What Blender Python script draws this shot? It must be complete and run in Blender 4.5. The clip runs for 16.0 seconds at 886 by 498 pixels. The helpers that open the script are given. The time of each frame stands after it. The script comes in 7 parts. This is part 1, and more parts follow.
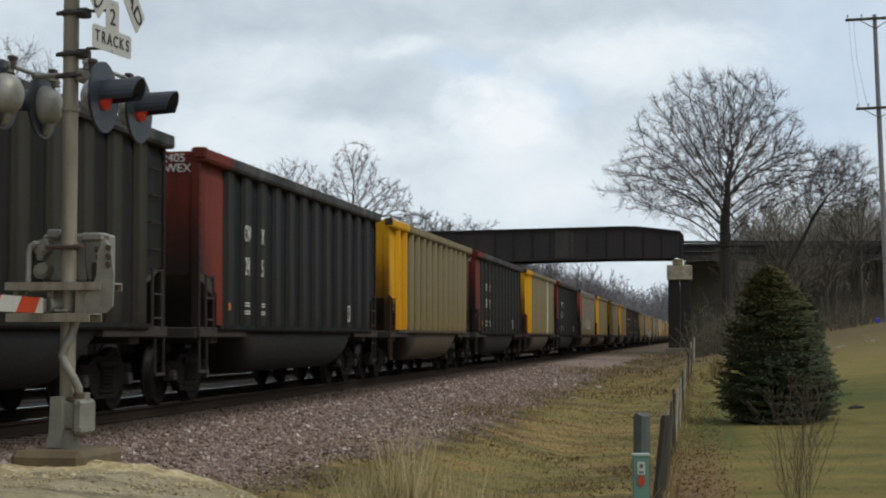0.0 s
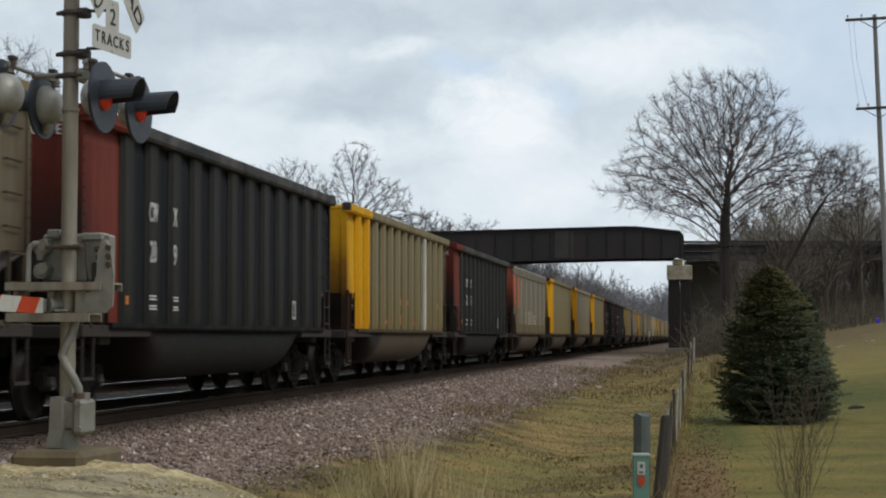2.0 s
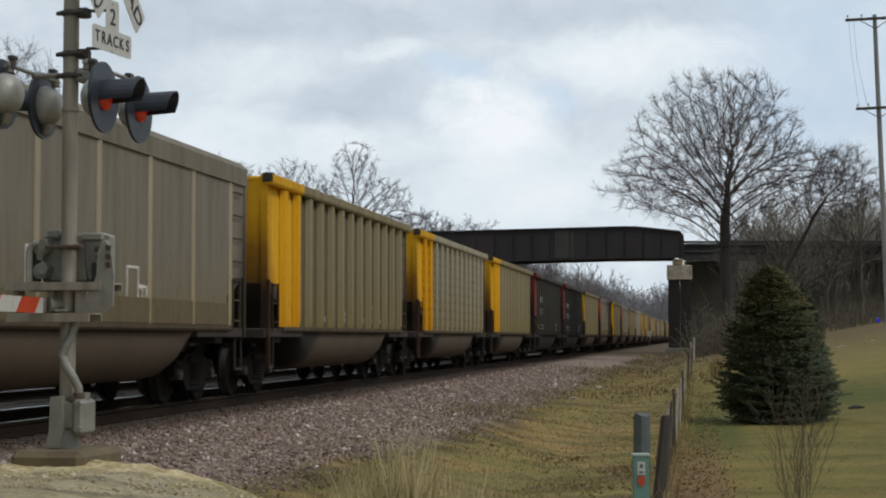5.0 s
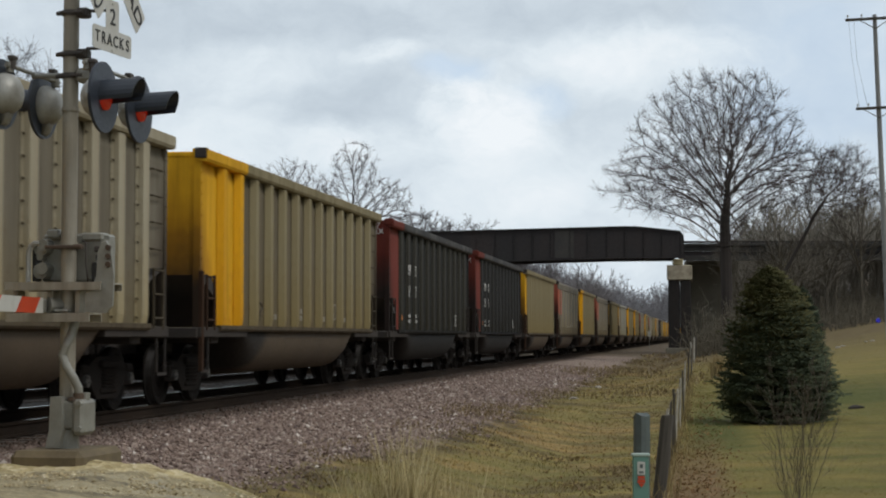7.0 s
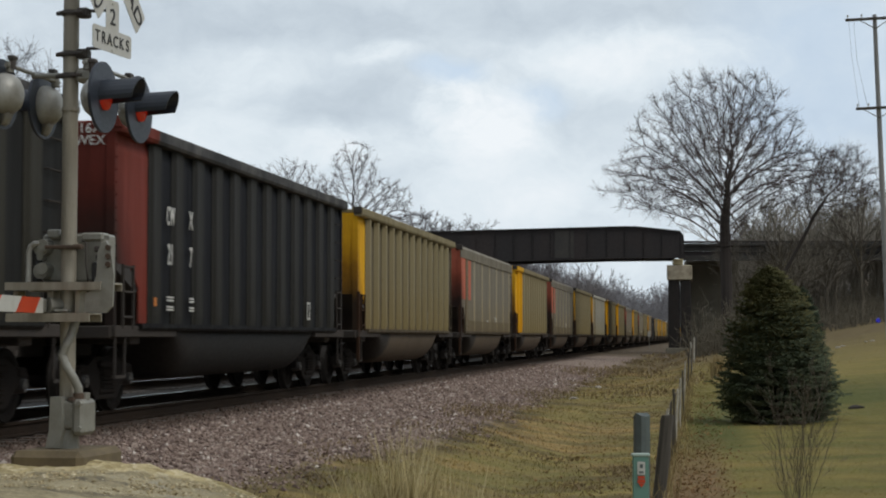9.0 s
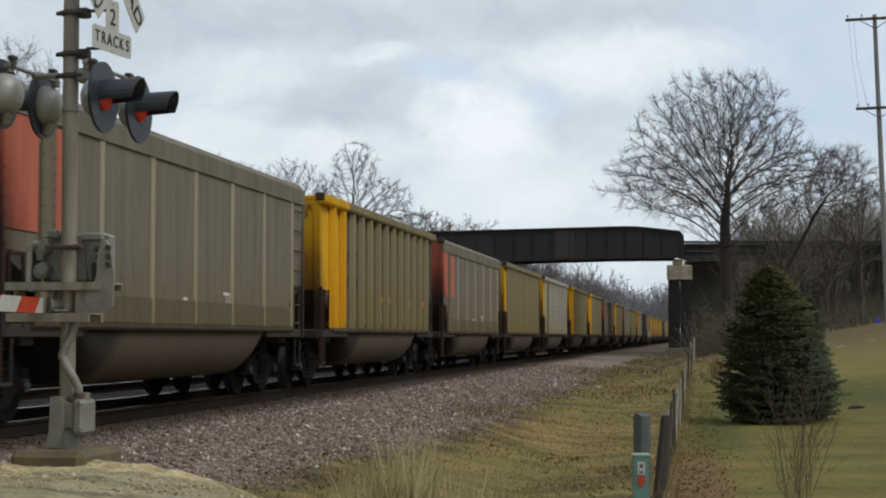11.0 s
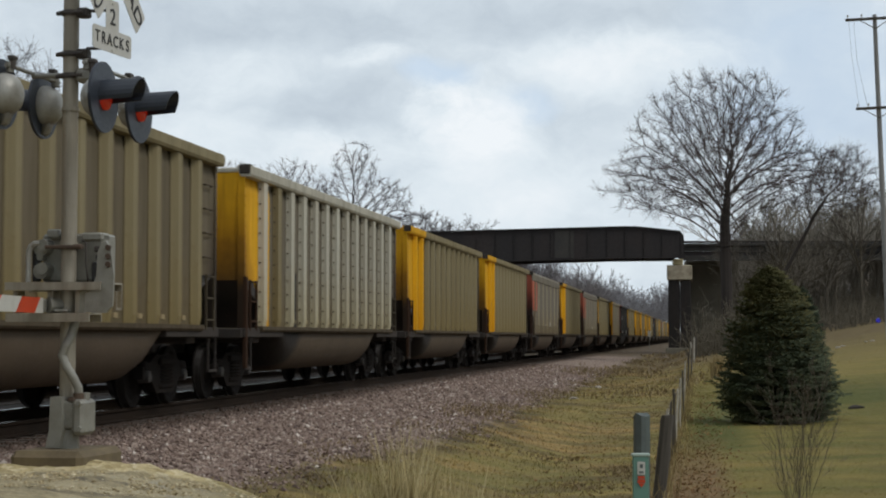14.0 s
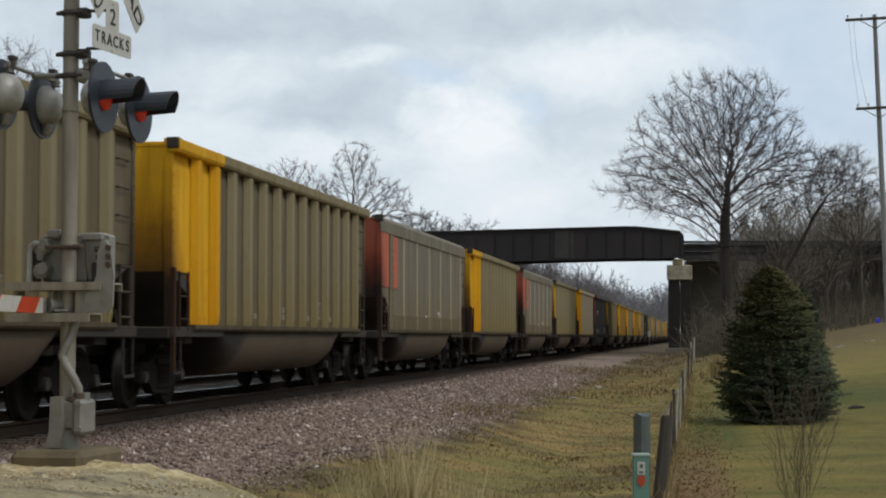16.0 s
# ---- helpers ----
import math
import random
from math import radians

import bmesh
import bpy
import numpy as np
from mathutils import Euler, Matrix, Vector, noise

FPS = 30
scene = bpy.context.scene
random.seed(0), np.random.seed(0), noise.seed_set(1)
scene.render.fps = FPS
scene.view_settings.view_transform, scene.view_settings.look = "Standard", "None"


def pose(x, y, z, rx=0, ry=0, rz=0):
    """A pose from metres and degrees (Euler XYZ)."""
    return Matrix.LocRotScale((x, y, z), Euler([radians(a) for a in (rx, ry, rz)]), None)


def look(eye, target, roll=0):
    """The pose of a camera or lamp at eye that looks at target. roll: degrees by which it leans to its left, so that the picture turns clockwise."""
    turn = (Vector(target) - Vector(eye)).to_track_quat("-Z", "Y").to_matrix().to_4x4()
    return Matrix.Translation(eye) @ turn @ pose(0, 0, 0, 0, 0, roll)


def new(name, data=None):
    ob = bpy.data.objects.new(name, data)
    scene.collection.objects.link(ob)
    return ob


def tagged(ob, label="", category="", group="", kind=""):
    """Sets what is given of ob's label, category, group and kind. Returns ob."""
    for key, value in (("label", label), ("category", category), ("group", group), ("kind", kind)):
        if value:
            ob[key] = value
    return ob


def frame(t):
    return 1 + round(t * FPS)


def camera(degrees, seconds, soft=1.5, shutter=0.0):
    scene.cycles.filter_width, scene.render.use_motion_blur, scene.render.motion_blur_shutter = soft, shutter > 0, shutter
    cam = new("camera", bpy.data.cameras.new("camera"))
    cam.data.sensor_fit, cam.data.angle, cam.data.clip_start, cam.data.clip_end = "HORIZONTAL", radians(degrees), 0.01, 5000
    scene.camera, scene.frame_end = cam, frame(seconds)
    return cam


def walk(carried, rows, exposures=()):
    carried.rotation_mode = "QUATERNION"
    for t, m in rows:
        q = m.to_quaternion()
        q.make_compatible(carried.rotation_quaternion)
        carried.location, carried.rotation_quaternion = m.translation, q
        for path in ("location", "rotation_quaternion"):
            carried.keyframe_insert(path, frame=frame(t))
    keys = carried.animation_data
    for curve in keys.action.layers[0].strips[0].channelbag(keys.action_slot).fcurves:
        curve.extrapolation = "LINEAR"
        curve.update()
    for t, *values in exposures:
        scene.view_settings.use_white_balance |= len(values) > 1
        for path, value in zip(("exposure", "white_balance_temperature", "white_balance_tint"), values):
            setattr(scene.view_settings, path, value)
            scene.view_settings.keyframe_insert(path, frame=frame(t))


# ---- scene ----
# ---------------------------------------------------------------- camera
cam = camera(28.83, 16.0, soft=2.0, shutter=0.15)
CAM_POSE = pose(0, 0, 1.05, 92.928, 0, 8.676)
walk(cam, [(0.0, CAM_POSE), (16.0, CAM_POSE)])

# ---------------------------------------------------------------- light
SUN_EL, SUN_AZ = radians(50), radians(106)      # azimuth clockwise from +y
world = bpy.data.worlds.new("overcast_sky")
scene.world = world
world.use_nodes = True
wn, wl = world.node_tree.nodes, world.node_tree.links
wn.clear()
w_out = wn.new("ShaderNodeOutputWorld")
w_sky = wn.new("ShaderNodeTexSky")
w_sky.sky_type, w_sky.sun_disc = "NISHITA", False
w_sky.sun_elevation, w_sky.sun_rotation = SUN_EL, SUN_AZ
w_b1 = wn.new("ShaderNodeBackground")
w_b1.inputs["Strength"].default_value = 0.1
w_b2 = wn.new("ShaderNodeBackground")
w_b2.inputs["Color"].default_value = (0.535, 0.575, 0.615, 1)
w_b2.inputs["Strength"].default_value = 1.0
w_mix = wn.new("ShaderNodeMixShader")
w_tc = wn.new("ShaderNodeTexCoord")
w_no = wn.new("ShaderNodeTexNoise")
w_no.inputs["Scale"].default_value, w_no.inputs["Detail"].default_value = 3.0, 4
w_mr = wn.new("ShaderNodeMapRange")
w_mr.inputs["From Min"].default_value, w_mr.inputs["From Max"].default_value = 0.25, 0.5
w_mr.inputs["To Min"].default_value = 0.6
wl.new(w_tc.outputs["Generated"], w_no.inputs["Vector"])
wl.new(w_no.outputs["Fac"], w_mr.inputs["Value"])
wl.new(w_mr.outputs["Result"], w_mix.inputs["Fac"])
wl.new(w_sky.outputs["Color"], w_b1.inputs["Color"])
wl.new(w_b1.outputs[0], w_mix.inputs[1])
wl.new(w_b2.outputs[0], w_mix.inputs[2])
# an overcast dome is brighter overhead than at the horizon
w_sep = wn.new("ShaderNodeSeparateXYZ")
w_dome = wn.new("ShaderNodeMapRange")
w_dome.inputs["From Min"].default_value, w_dome.inputs["From Max"].default_value = 0.0, 1.0
w_dome.inputs["To Min"].default_value, w_dome.inputs["To Max"].default_value = 0.76, 1.20
wl.new(w_tc.outputs["Generated"], w_sep.inputs[0])
wl.new(w_sep.outputs["Z"], w_dome.inputs["Value"])
wl.new(w_dome.outputs["Result"], w_b2.inputs["Strength"])
wl.new(w_mix.outputs[0], w_out.inputs["Surface"])

sun = new("sun", bpy.data.lights.new("sun", "SUN"))
sun.data.energy, sun.data.angle, sun.data.color = 1.2, radians(22), (1.0, 0.97, 0.92)
sun_from = Vector((math.sin(SUN_AZ) * math.cos(SUN_EL), math.cos(SUN_AZ) * math.cos(SUN_EL), math.sin(SUN_EL)))
sun.matrix_basis = look(sun_from * 100, (0, 0, 0))
scene.view_settings.exposure = 0.0


# ---------------------------------------------------------------- materials
class Nodes:
    """A small builder for node materials."""

    def __init__(self, name):
        self.m = bpy.data.materials.new(name)
        self.m.use_nodes = True
        self.n, self.l = self.m.node_tree.nodes, self.m.node_tree.links
        self.bsdf = self.n["Principled BSDF"]
        self.out = self.n["Material Output"]

    def add(self, kind, **values):
        node = self.n.new(kind)
        for k, v in values.items():
            if isinstance(v, (int, float, tuple)):
                node.inputs[k.replace("_", " ")].default_value = v
        return node

    def coord(self, which="Object"):
        return self.n.new("ShaderNodeTexCoord").outputs[which]

    def position(self):
        return self.n.new("ShaderNodeNewGeometry").outputs["Position"]

    def noise(self, vec, scale, detail=4, rough=0.55, stretch=None):
        if stretch:
            mp = self.n.new("ShaderNodeMapping")
            mp.inputs["Scale"].default_value = stretch
            self.l.new(vec, mp.inputs["Vector"])
            vec = mp.outputs[0]
        t = self.n.new("ShaderNodeTexNoise")
        t.inputs["Scale"].default_value, t.inputs["Detail"].default_value, t.inputs["Roughness"].default_value = scale, detail, rough
        self.l.new(vec, t.inputs["Vector"])
        return t.outputs["Fac"]

    def ramp(self, fac, *stops):
        r = self.n.new("ShaderNodeValToRGB")
        el = r.color_ramp.elements
        while len(el) < len(stops):
            el.new(0.5)
        for e, (p, c) in zip(el, stops):
            e.position = p
            e.color = (*c, 1) if len(c) == 3 else c
        self.l.new(fac, r.inputs[0])
        return r.outputs[0]

    def span(self, fac, a, b, lo=0.0, hi=1.0):
        r = self.n.new("ShaderNodeMapRange")
        for k, v in zip(("From Min", "From Max", "To Min", "To Max"), (a, b, lo, hi)):
            r.inputs[k].default_value = v
        self.l.new(fac, r.inputs["Value"])
        return r.outputs[0]

    def math(self, op, a, b=0.0):
        r = self.n.new("ShaderNodeMath")
        r.operation = op
        for i, v in enumerate((a, b)):
            if isinstance(v, (int, float)):
                r.inputs[i].default_value = v
            else:
                self.l.new(v, r.inputs[i])
        return r.outputs[0]

    def mix(self, fac, a, b, mode="MIX"):
        r = self.n.new("ShaderNodeMix")
        r.data_type, r.blend_type = "RGBA", mode
        for k, v in ((0, fac), (6, a), (7, b)):
            if isinstance(v, (int, float)):
                r.inputs[k].default_value = v
            elif isinstance(v, tuple):
                r.inputs[k].default_value = (*v, 1) if len(v) == 3 else v
            else:
                self.l.new(v, r.inputs[k])
        return r.outputs[2]

    def xyz(self, vec):
        s = self.n.new("ShaderNodeSeparateXYZ")
        self.l.new(vec, s.inputs[0])
        return s.outputs

    def bump(self, height, strength=0.3, dist=0.02):
        b = self.n.new("ShaderNodeBump")
        b.inputs["Strength"].default_value, b.inputs["Distance"].default_value = strength, dist
        self.l.new(height, b.inputs["Height"])
        self.l.new(b.outputs[0], self.bsdf.inputs["Normal"])

    def set(self, color=None, rough=None, metal=None, spec=None):
        for key, v in (("Base Color", color), ("Roughness", rough), ("Metallic", metal), ("Specular IOR Level", spec)):
            if v is None:
                continue
            if isinstance(v, tuple):
                self.bsdf.inputs[key].default_value = (*v, 1)
            elif isinstance(v, (int, float)):
                self.bsdf.inputs[key].default_value = v
            else:
                self.l.new(v, self.bsdf.inputs[key])
        return self.m


def worn(name, color, dirt=(0.10, 0.085, 0.07), amount=0.5, scale=1.5, rough=0.6, metal=0.0, bump=0.15, streak=None, spec=0.5):
    """Paint, metal or stone with grime at two scales."""
    k = Nodes(name)
    p = k.coord()
    big = k.noise(p, scale, 5, 0.6, streak)
    fine = k.noise(p, scale * 14, 3, 0.6)
    c = k.mix(k.span(big, 0.40, 0.72, 0.0, amount), color, dirt)
    c = k.mix(k.span(fine, 0.3, 0.8, 0.0, 0.35), c, tuple(v * 0.72 for v in color))
    k.bump(fine, bump, 0.01)
    return k.set(c, k.span(fine, 0.2, 0.8, rough - 0.12, min(1, rough + 0.12)), metal, spec)


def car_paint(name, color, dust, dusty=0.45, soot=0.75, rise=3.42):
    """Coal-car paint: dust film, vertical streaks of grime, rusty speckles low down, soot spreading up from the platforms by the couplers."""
    k = Nodes(name)
    p = k.coord()
    x, y, z = k.xyz(p)
    rnd = k.n.new("ShaderNodeObjectInfo").outputs["Random"]
    streaks = k.noise(p, 1.0, 6, 0.65, (3.2, 3.2, 0.35))
    runs = k.noise(p, 1.0, 4, 0.6, (11.0, 11.0, 0.5))
    fine = k.noise(p, 22, 3, 0.6)
    big = k.noise(p, 0.7, 5, 0.65)
    c = k.mix(k.span(big, 0.3, 0.75, dusty * 0.5, dusty * 1.35), color, dust)
    c = k.mix(k.span(streaks, 0.45, 0.75, 0, 0.6), c, tuple(v * 0.48 for v in dust))
    c = k.mix(k.span(runs, 0.52, 0.72, 0, 0.35), c, tuple(v * 0.55 for v in dust))
    c = k.mix(k.span(runs, 0.46, 0.30, 0, 0.22), c, tuple(min(0.8, v * 1.35) for v in dust))
    c = k.mix(k.span(fine, 0.35, 0.8, 0, 0.3), c, tuple(v * 1.2 for v in dust))
    c = k.mix(k.span(rnd, 0, 1, 0.0, 0.22), c, tuple(v * w for v, w in zip(dust, (0.66, 0.58, 0.50))))
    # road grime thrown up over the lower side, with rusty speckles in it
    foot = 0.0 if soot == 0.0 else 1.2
    low = k.math("ADD", z, k.math("MULTIPLY", k.math("SUBTRACT", streaks, 0.5), 2.2))
    c = k.mix(k.span(low, foot + 1.25, foot - 0.1, 0.0, 0.60), c, tuple(v * w for v, w in zip(color, (0.74, 0.62, 0.33))))
    speck = k.math("MULTIPLY", k.span(k.noise(p, 5.5, 5, 0.7), 0.56, 0.66), k.span(low, foot + 1.6, foot + 0.2, 0.0, 0.55))
    c = k.mix(speck, c, tuple(v * w for v, w in zip(color, (0.50, 0.30, 0.14))))
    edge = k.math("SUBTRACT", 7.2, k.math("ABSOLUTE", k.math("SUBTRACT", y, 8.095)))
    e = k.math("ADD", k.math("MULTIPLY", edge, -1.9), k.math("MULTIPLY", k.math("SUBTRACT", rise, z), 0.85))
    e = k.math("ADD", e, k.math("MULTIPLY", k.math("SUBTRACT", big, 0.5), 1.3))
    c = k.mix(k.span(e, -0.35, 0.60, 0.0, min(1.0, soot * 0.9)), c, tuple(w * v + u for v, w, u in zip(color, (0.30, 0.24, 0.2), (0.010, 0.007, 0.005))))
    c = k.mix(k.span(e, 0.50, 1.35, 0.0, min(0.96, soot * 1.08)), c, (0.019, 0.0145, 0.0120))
    k.bump(k.math("ADD", k.math("MULTIPLY", fine, 0.5), streaks), 0.2, 0.012)
    return k.set(c, k.span(streaks, 0.3, 0.7, 0.58, 0.85), 0.0, 0.2)


TAN = (0.164, 0.139, 0.099)
DUST = (0.138, 0.113, 0.068)
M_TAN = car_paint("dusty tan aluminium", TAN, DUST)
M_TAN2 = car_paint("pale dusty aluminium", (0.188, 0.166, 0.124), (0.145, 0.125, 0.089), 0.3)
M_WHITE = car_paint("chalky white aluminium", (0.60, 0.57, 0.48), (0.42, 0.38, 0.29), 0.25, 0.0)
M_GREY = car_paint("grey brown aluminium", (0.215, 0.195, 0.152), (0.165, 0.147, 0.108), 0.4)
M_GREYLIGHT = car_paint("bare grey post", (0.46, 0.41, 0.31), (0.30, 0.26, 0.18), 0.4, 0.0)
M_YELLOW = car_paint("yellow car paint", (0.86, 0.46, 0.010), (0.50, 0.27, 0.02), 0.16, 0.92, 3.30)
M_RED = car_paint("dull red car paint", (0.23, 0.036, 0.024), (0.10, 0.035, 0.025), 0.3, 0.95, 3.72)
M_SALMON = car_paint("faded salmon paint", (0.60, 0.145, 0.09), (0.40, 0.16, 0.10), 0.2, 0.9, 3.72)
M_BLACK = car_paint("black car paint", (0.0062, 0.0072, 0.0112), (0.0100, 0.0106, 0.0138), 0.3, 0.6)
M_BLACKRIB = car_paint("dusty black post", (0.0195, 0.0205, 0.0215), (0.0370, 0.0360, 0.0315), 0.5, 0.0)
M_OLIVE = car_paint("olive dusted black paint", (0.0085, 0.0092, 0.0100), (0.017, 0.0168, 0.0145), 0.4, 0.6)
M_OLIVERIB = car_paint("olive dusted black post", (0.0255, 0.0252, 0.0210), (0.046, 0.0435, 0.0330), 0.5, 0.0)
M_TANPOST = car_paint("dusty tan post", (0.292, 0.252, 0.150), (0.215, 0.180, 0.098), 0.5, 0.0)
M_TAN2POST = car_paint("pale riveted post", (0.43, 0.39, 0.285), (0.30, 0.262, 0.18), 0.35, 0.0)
# brown darker than the posts: the shadow line at the sill is in it
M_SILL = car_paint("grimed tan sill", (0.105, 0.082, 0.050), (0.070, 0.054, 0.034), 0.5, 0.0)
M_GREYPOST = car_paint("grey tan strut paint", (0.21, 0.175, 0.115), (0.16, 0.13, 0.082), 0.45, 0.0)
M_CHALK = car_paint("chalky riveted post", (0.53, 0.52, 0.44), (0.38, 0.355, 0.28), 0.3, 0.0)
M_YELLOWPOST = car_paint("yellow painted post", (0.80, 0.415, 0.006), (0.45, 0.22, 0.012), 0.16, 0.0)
# far cars' yellow, dulled in its colour for grime and distance haze
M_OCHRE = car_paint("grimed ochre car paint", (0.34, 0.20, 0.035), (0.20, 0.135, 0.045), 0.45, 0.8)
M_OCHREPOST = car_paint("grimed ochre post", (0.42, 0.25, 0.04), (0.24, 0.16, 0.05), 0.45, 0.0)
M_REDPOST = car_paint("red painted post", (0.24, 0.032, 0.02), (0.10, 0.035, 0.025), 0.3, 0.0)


def tub_paint(name, color, dark):
    """Tub steel: brown road dust, a lighter top painted in as light, oily black where the wheels ahead throw dirt."""
    k = Nodes(name)
    p = k.coord()
    x, y, z = k.xyz(p)
    n, fine = k.noise(p, 0.9, 5, 0.6), k.noise(p, 16, 3, 0.6)
    c = k.mix(k.span(n, 0.35, 0.7, 0, 0.7), color, dark)
    # light on the upper tub, put into the colour by height
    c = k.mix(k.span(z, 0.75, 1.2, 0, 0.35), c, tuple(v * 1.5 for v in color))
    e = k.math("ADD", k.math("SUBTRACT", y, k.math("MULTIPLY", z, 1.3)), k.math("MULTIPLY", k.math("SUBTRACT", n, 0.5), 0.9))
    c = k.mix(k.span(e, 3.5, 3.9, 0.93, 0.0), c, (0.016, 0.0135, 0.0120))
    k.bump(fine, 0.15, 0.01)
    return k.set(c, k.span(fine, 0.2, 0.8, 0.6, 0.85), 0, 0.3)


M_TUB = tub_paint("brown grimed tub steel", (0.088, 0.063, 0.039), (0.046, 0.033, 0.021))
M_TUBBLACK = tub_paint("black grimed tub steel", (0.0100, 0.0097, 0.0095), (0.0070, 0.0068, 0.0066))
M_UNDER = worn("grimy underframe steel", (0.050, 0.045, 0.041), (0.072, 0.059, 0.049), 0.7, 2.0, 0.9, spec=0.1)
M_TRUCK = worn("oily truck casting", (0.0135, 0.0115, 0.0102), (0.022, 0.0165, 0.0128), 0.7, 3.0, 0.9, spec=0.1)
M_WHEEL = worn("dark wheel steel", (0.0100, 0.0086, 0.0076), (0.016, 0.0120, 0.0092), 0.6, 4.0, 0.85, spec=0.1)
M_TREAD = worn("polished wheel tread", (0.05, 0.045, 0.04), (0.03, 0.026, 0.022), 0.5, 5.0, 0.5, 0.6)
M_BEARING = worn("shiny bearing cap", (0.10, 0.098, 0.095), (0.04, 0.035, 0.03), 0.6, 8.0, 0.45, 0.5)
M_RUSTED = worn("rust brown ladder steel", (0.056, 0.031, 0.019), (0.024, 0.016, 0.012), 0.7, 3.0, 0.9, spec=0.1)
M_TANGRIME = worn("grimed tan ladder steel", (0.085, 0.070, 0.047), (0.030, 0.023, 0.016), 0.75, 3.0, 0.9, spec=0.1)
M_SCUFF = worn("scuffed black chord", (0.013, 0.013, 0.015), (0.15, 0.143, 0.135), 0.8, 1.1, 0.7, 0.0, 0.15, (1, 1.6, 1))
M_WHITEWASH = worn("chalk white post paint", (0.66, 0.65, 0.58), (0.40, 0.37, 0.29), 0.5, 1.5, 0.7)
M_FADED = worn("faded dark stencil paint", (0.060, 0.052, 0.042), (0.11, 0.09, 0.06), 0.6, 3.0, 0.8)
M_DIM = worn("dirt-dimmed stencil paint", (0.27, 0.245, 0.19), (0.15, 0.125, 0.085), 0.7, 5.0, 0.8)
M_LETTER = worn("white stencil paint", (0.70, 0.70, 0.66), (0.3, 0.28, 0.25), 0.5, 3.0, 0.7)
M_ORANGE = worn("orange reflector", (0.70, 0.22, 0.02), (0.3, 0.12, 0.03), 0.4, 6.0, 0.5)
M_COAL = worn("coal dust lining", (0.075, 0.068, 0.062), (0.090, 0.078, 0.066), 0.5, 3.0, 0.9)
M_RAILTOP = worn("polished rail head", (0.62, 0.62, 0.62), (0.35, 0.33, 0.30), 0.3, 2.0, 0.22, 1.0, 0.03)
M_RAIL = worn("rusty rail web", (0.029, 0.0195, 0.0130), (0.014, 0.0110, 0.0090), 0.6, 1.2, 0.9, spec=0.12)
M_TIE = worn("creosoted tie", (0.055, 0.042, 0.032), (0.10, 0.085, 0.07), 0.6, 3.0, 0.9)
M_GIRDER = worn("rusted black girder steel", (0.0165, 0.0145, 0.0150), (0.034, 0.023, 0.020), 0.85, 0.35, 0.7, 0.0, 0.1, (1, 1, 0.4))
M_GIRDER2 = worn("weathered deck steel", (0.036, 0.035, 0.033), (0.062, 0.055, 0.045), 0.7, 0.5, 0.75)
M_CONC = worn("weathered concrete", (0.46, 0.40, 0.29), (0.10, 0.078, 0.055), 0.9, 1.6, 0.9)
M_CONCDARK = worn("stained old concrete", (0.22, 0.205, 0.160), (0.125, 0.112, 0.084), 0.7, 0.35, 0.92)
M_PILE = worn("tarred timber pile", (0.014, 0.0115, 0.010), (0.032, 0.021, 0.016), 0.6, 0.9, 0.85, 0, 0.2, (4, 4, 0.4))
M_BARK = worn("grey brown bark", (0.045, 0.037, 0.032), (0.024, 0.020, 0.017), 0.7, 2.0, 0.95)
M_TWIG = worn("dark bare twig", (0.080, 0.065, 0.060), (0.046, 0.037, 0.034), 0.5, 1.0, 0.95, bump=0.0)
# far copies of bark and twig, paled and greyed for distance
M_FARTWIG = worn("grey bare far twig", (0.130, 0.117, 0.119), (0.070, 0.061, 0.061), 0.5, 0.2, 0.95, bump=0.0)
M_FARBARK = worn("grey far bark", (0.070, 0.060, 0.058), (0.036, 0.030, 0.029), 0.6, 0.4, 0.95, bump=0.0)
M_POLE = worn("silvered utility pole wood", (0.27, 0.272, 0.27), (0.16, 0.155, 0.15), 0.6, 2.0, 0.9, 0, 0.2, (5, 5, 0.3))
M_OLDWOOD = worn("grey split fence wood", (0.078, 0.069, 0.056), (0.030, 0.026, 0.021), 0.7, 4.0, 0.95, 0, 0.4, (6, 6, 0.5))
M_WHITEPOST = worn("white chipped post paint", (0.50, 0.48, 0.42), (0.08, 0.068, 0.054), 0.7, 4.0, 0.8)
M_GALV = worn("aluminium painted mast", (0.36, 0.33, 0.265), (0.13, 0.105, 0.075), 0.7, 1.6, 0.5, 0.25, 0.1, (5, 5, 0.6))
M_GALV2 = worn("grey cast aluminium", (0.285, 0.282, 0.245), (0.125, 0.112, 0.088), 0.7, 5.0, 0.5, 0.2)
M_CREAM = worn("dirty cream concrete", (0.17, 0.13, 0.072), (0.07, 0.055, 0.034), 0.8, 3.0, 0.95)
M_BEARER = worn("cream bearing block paint", (0.52, 0.46, 0.27), (0.20, 0.16, 0.09), 0.6, 2.0, 0.9)
M_SIGNBLACK = worn("faded black signal paint", (0.022, 0.029, 0.043), (0.05, 0.058, 0.07), 0.6, 4.0, 0.42)
M_SIGNBACK = worn("silver lamp housing", (0.40, 0.40, 0.365), (0.13, 0.11, 0.08), 0.75, 5.0, 0.45, 0.2)
M_SIGNWHITE = worn("dulled white sign face", (0.56, 0.56, 0.52), (0.36, 0.34, 0.28), 0.5, 4.0, 0.6)
M_INK = worn("black sign ink", (0.018, 0.018, 0.02), (0.05, 0.05, 0.05), 0.4, 8.0, 0.6)
M_GATERED = worn("red reflective sheeting", (0.58, 0.06, 0.015), (0.3, 0.05, 0.03), 0.4, 5.0, 0.45)
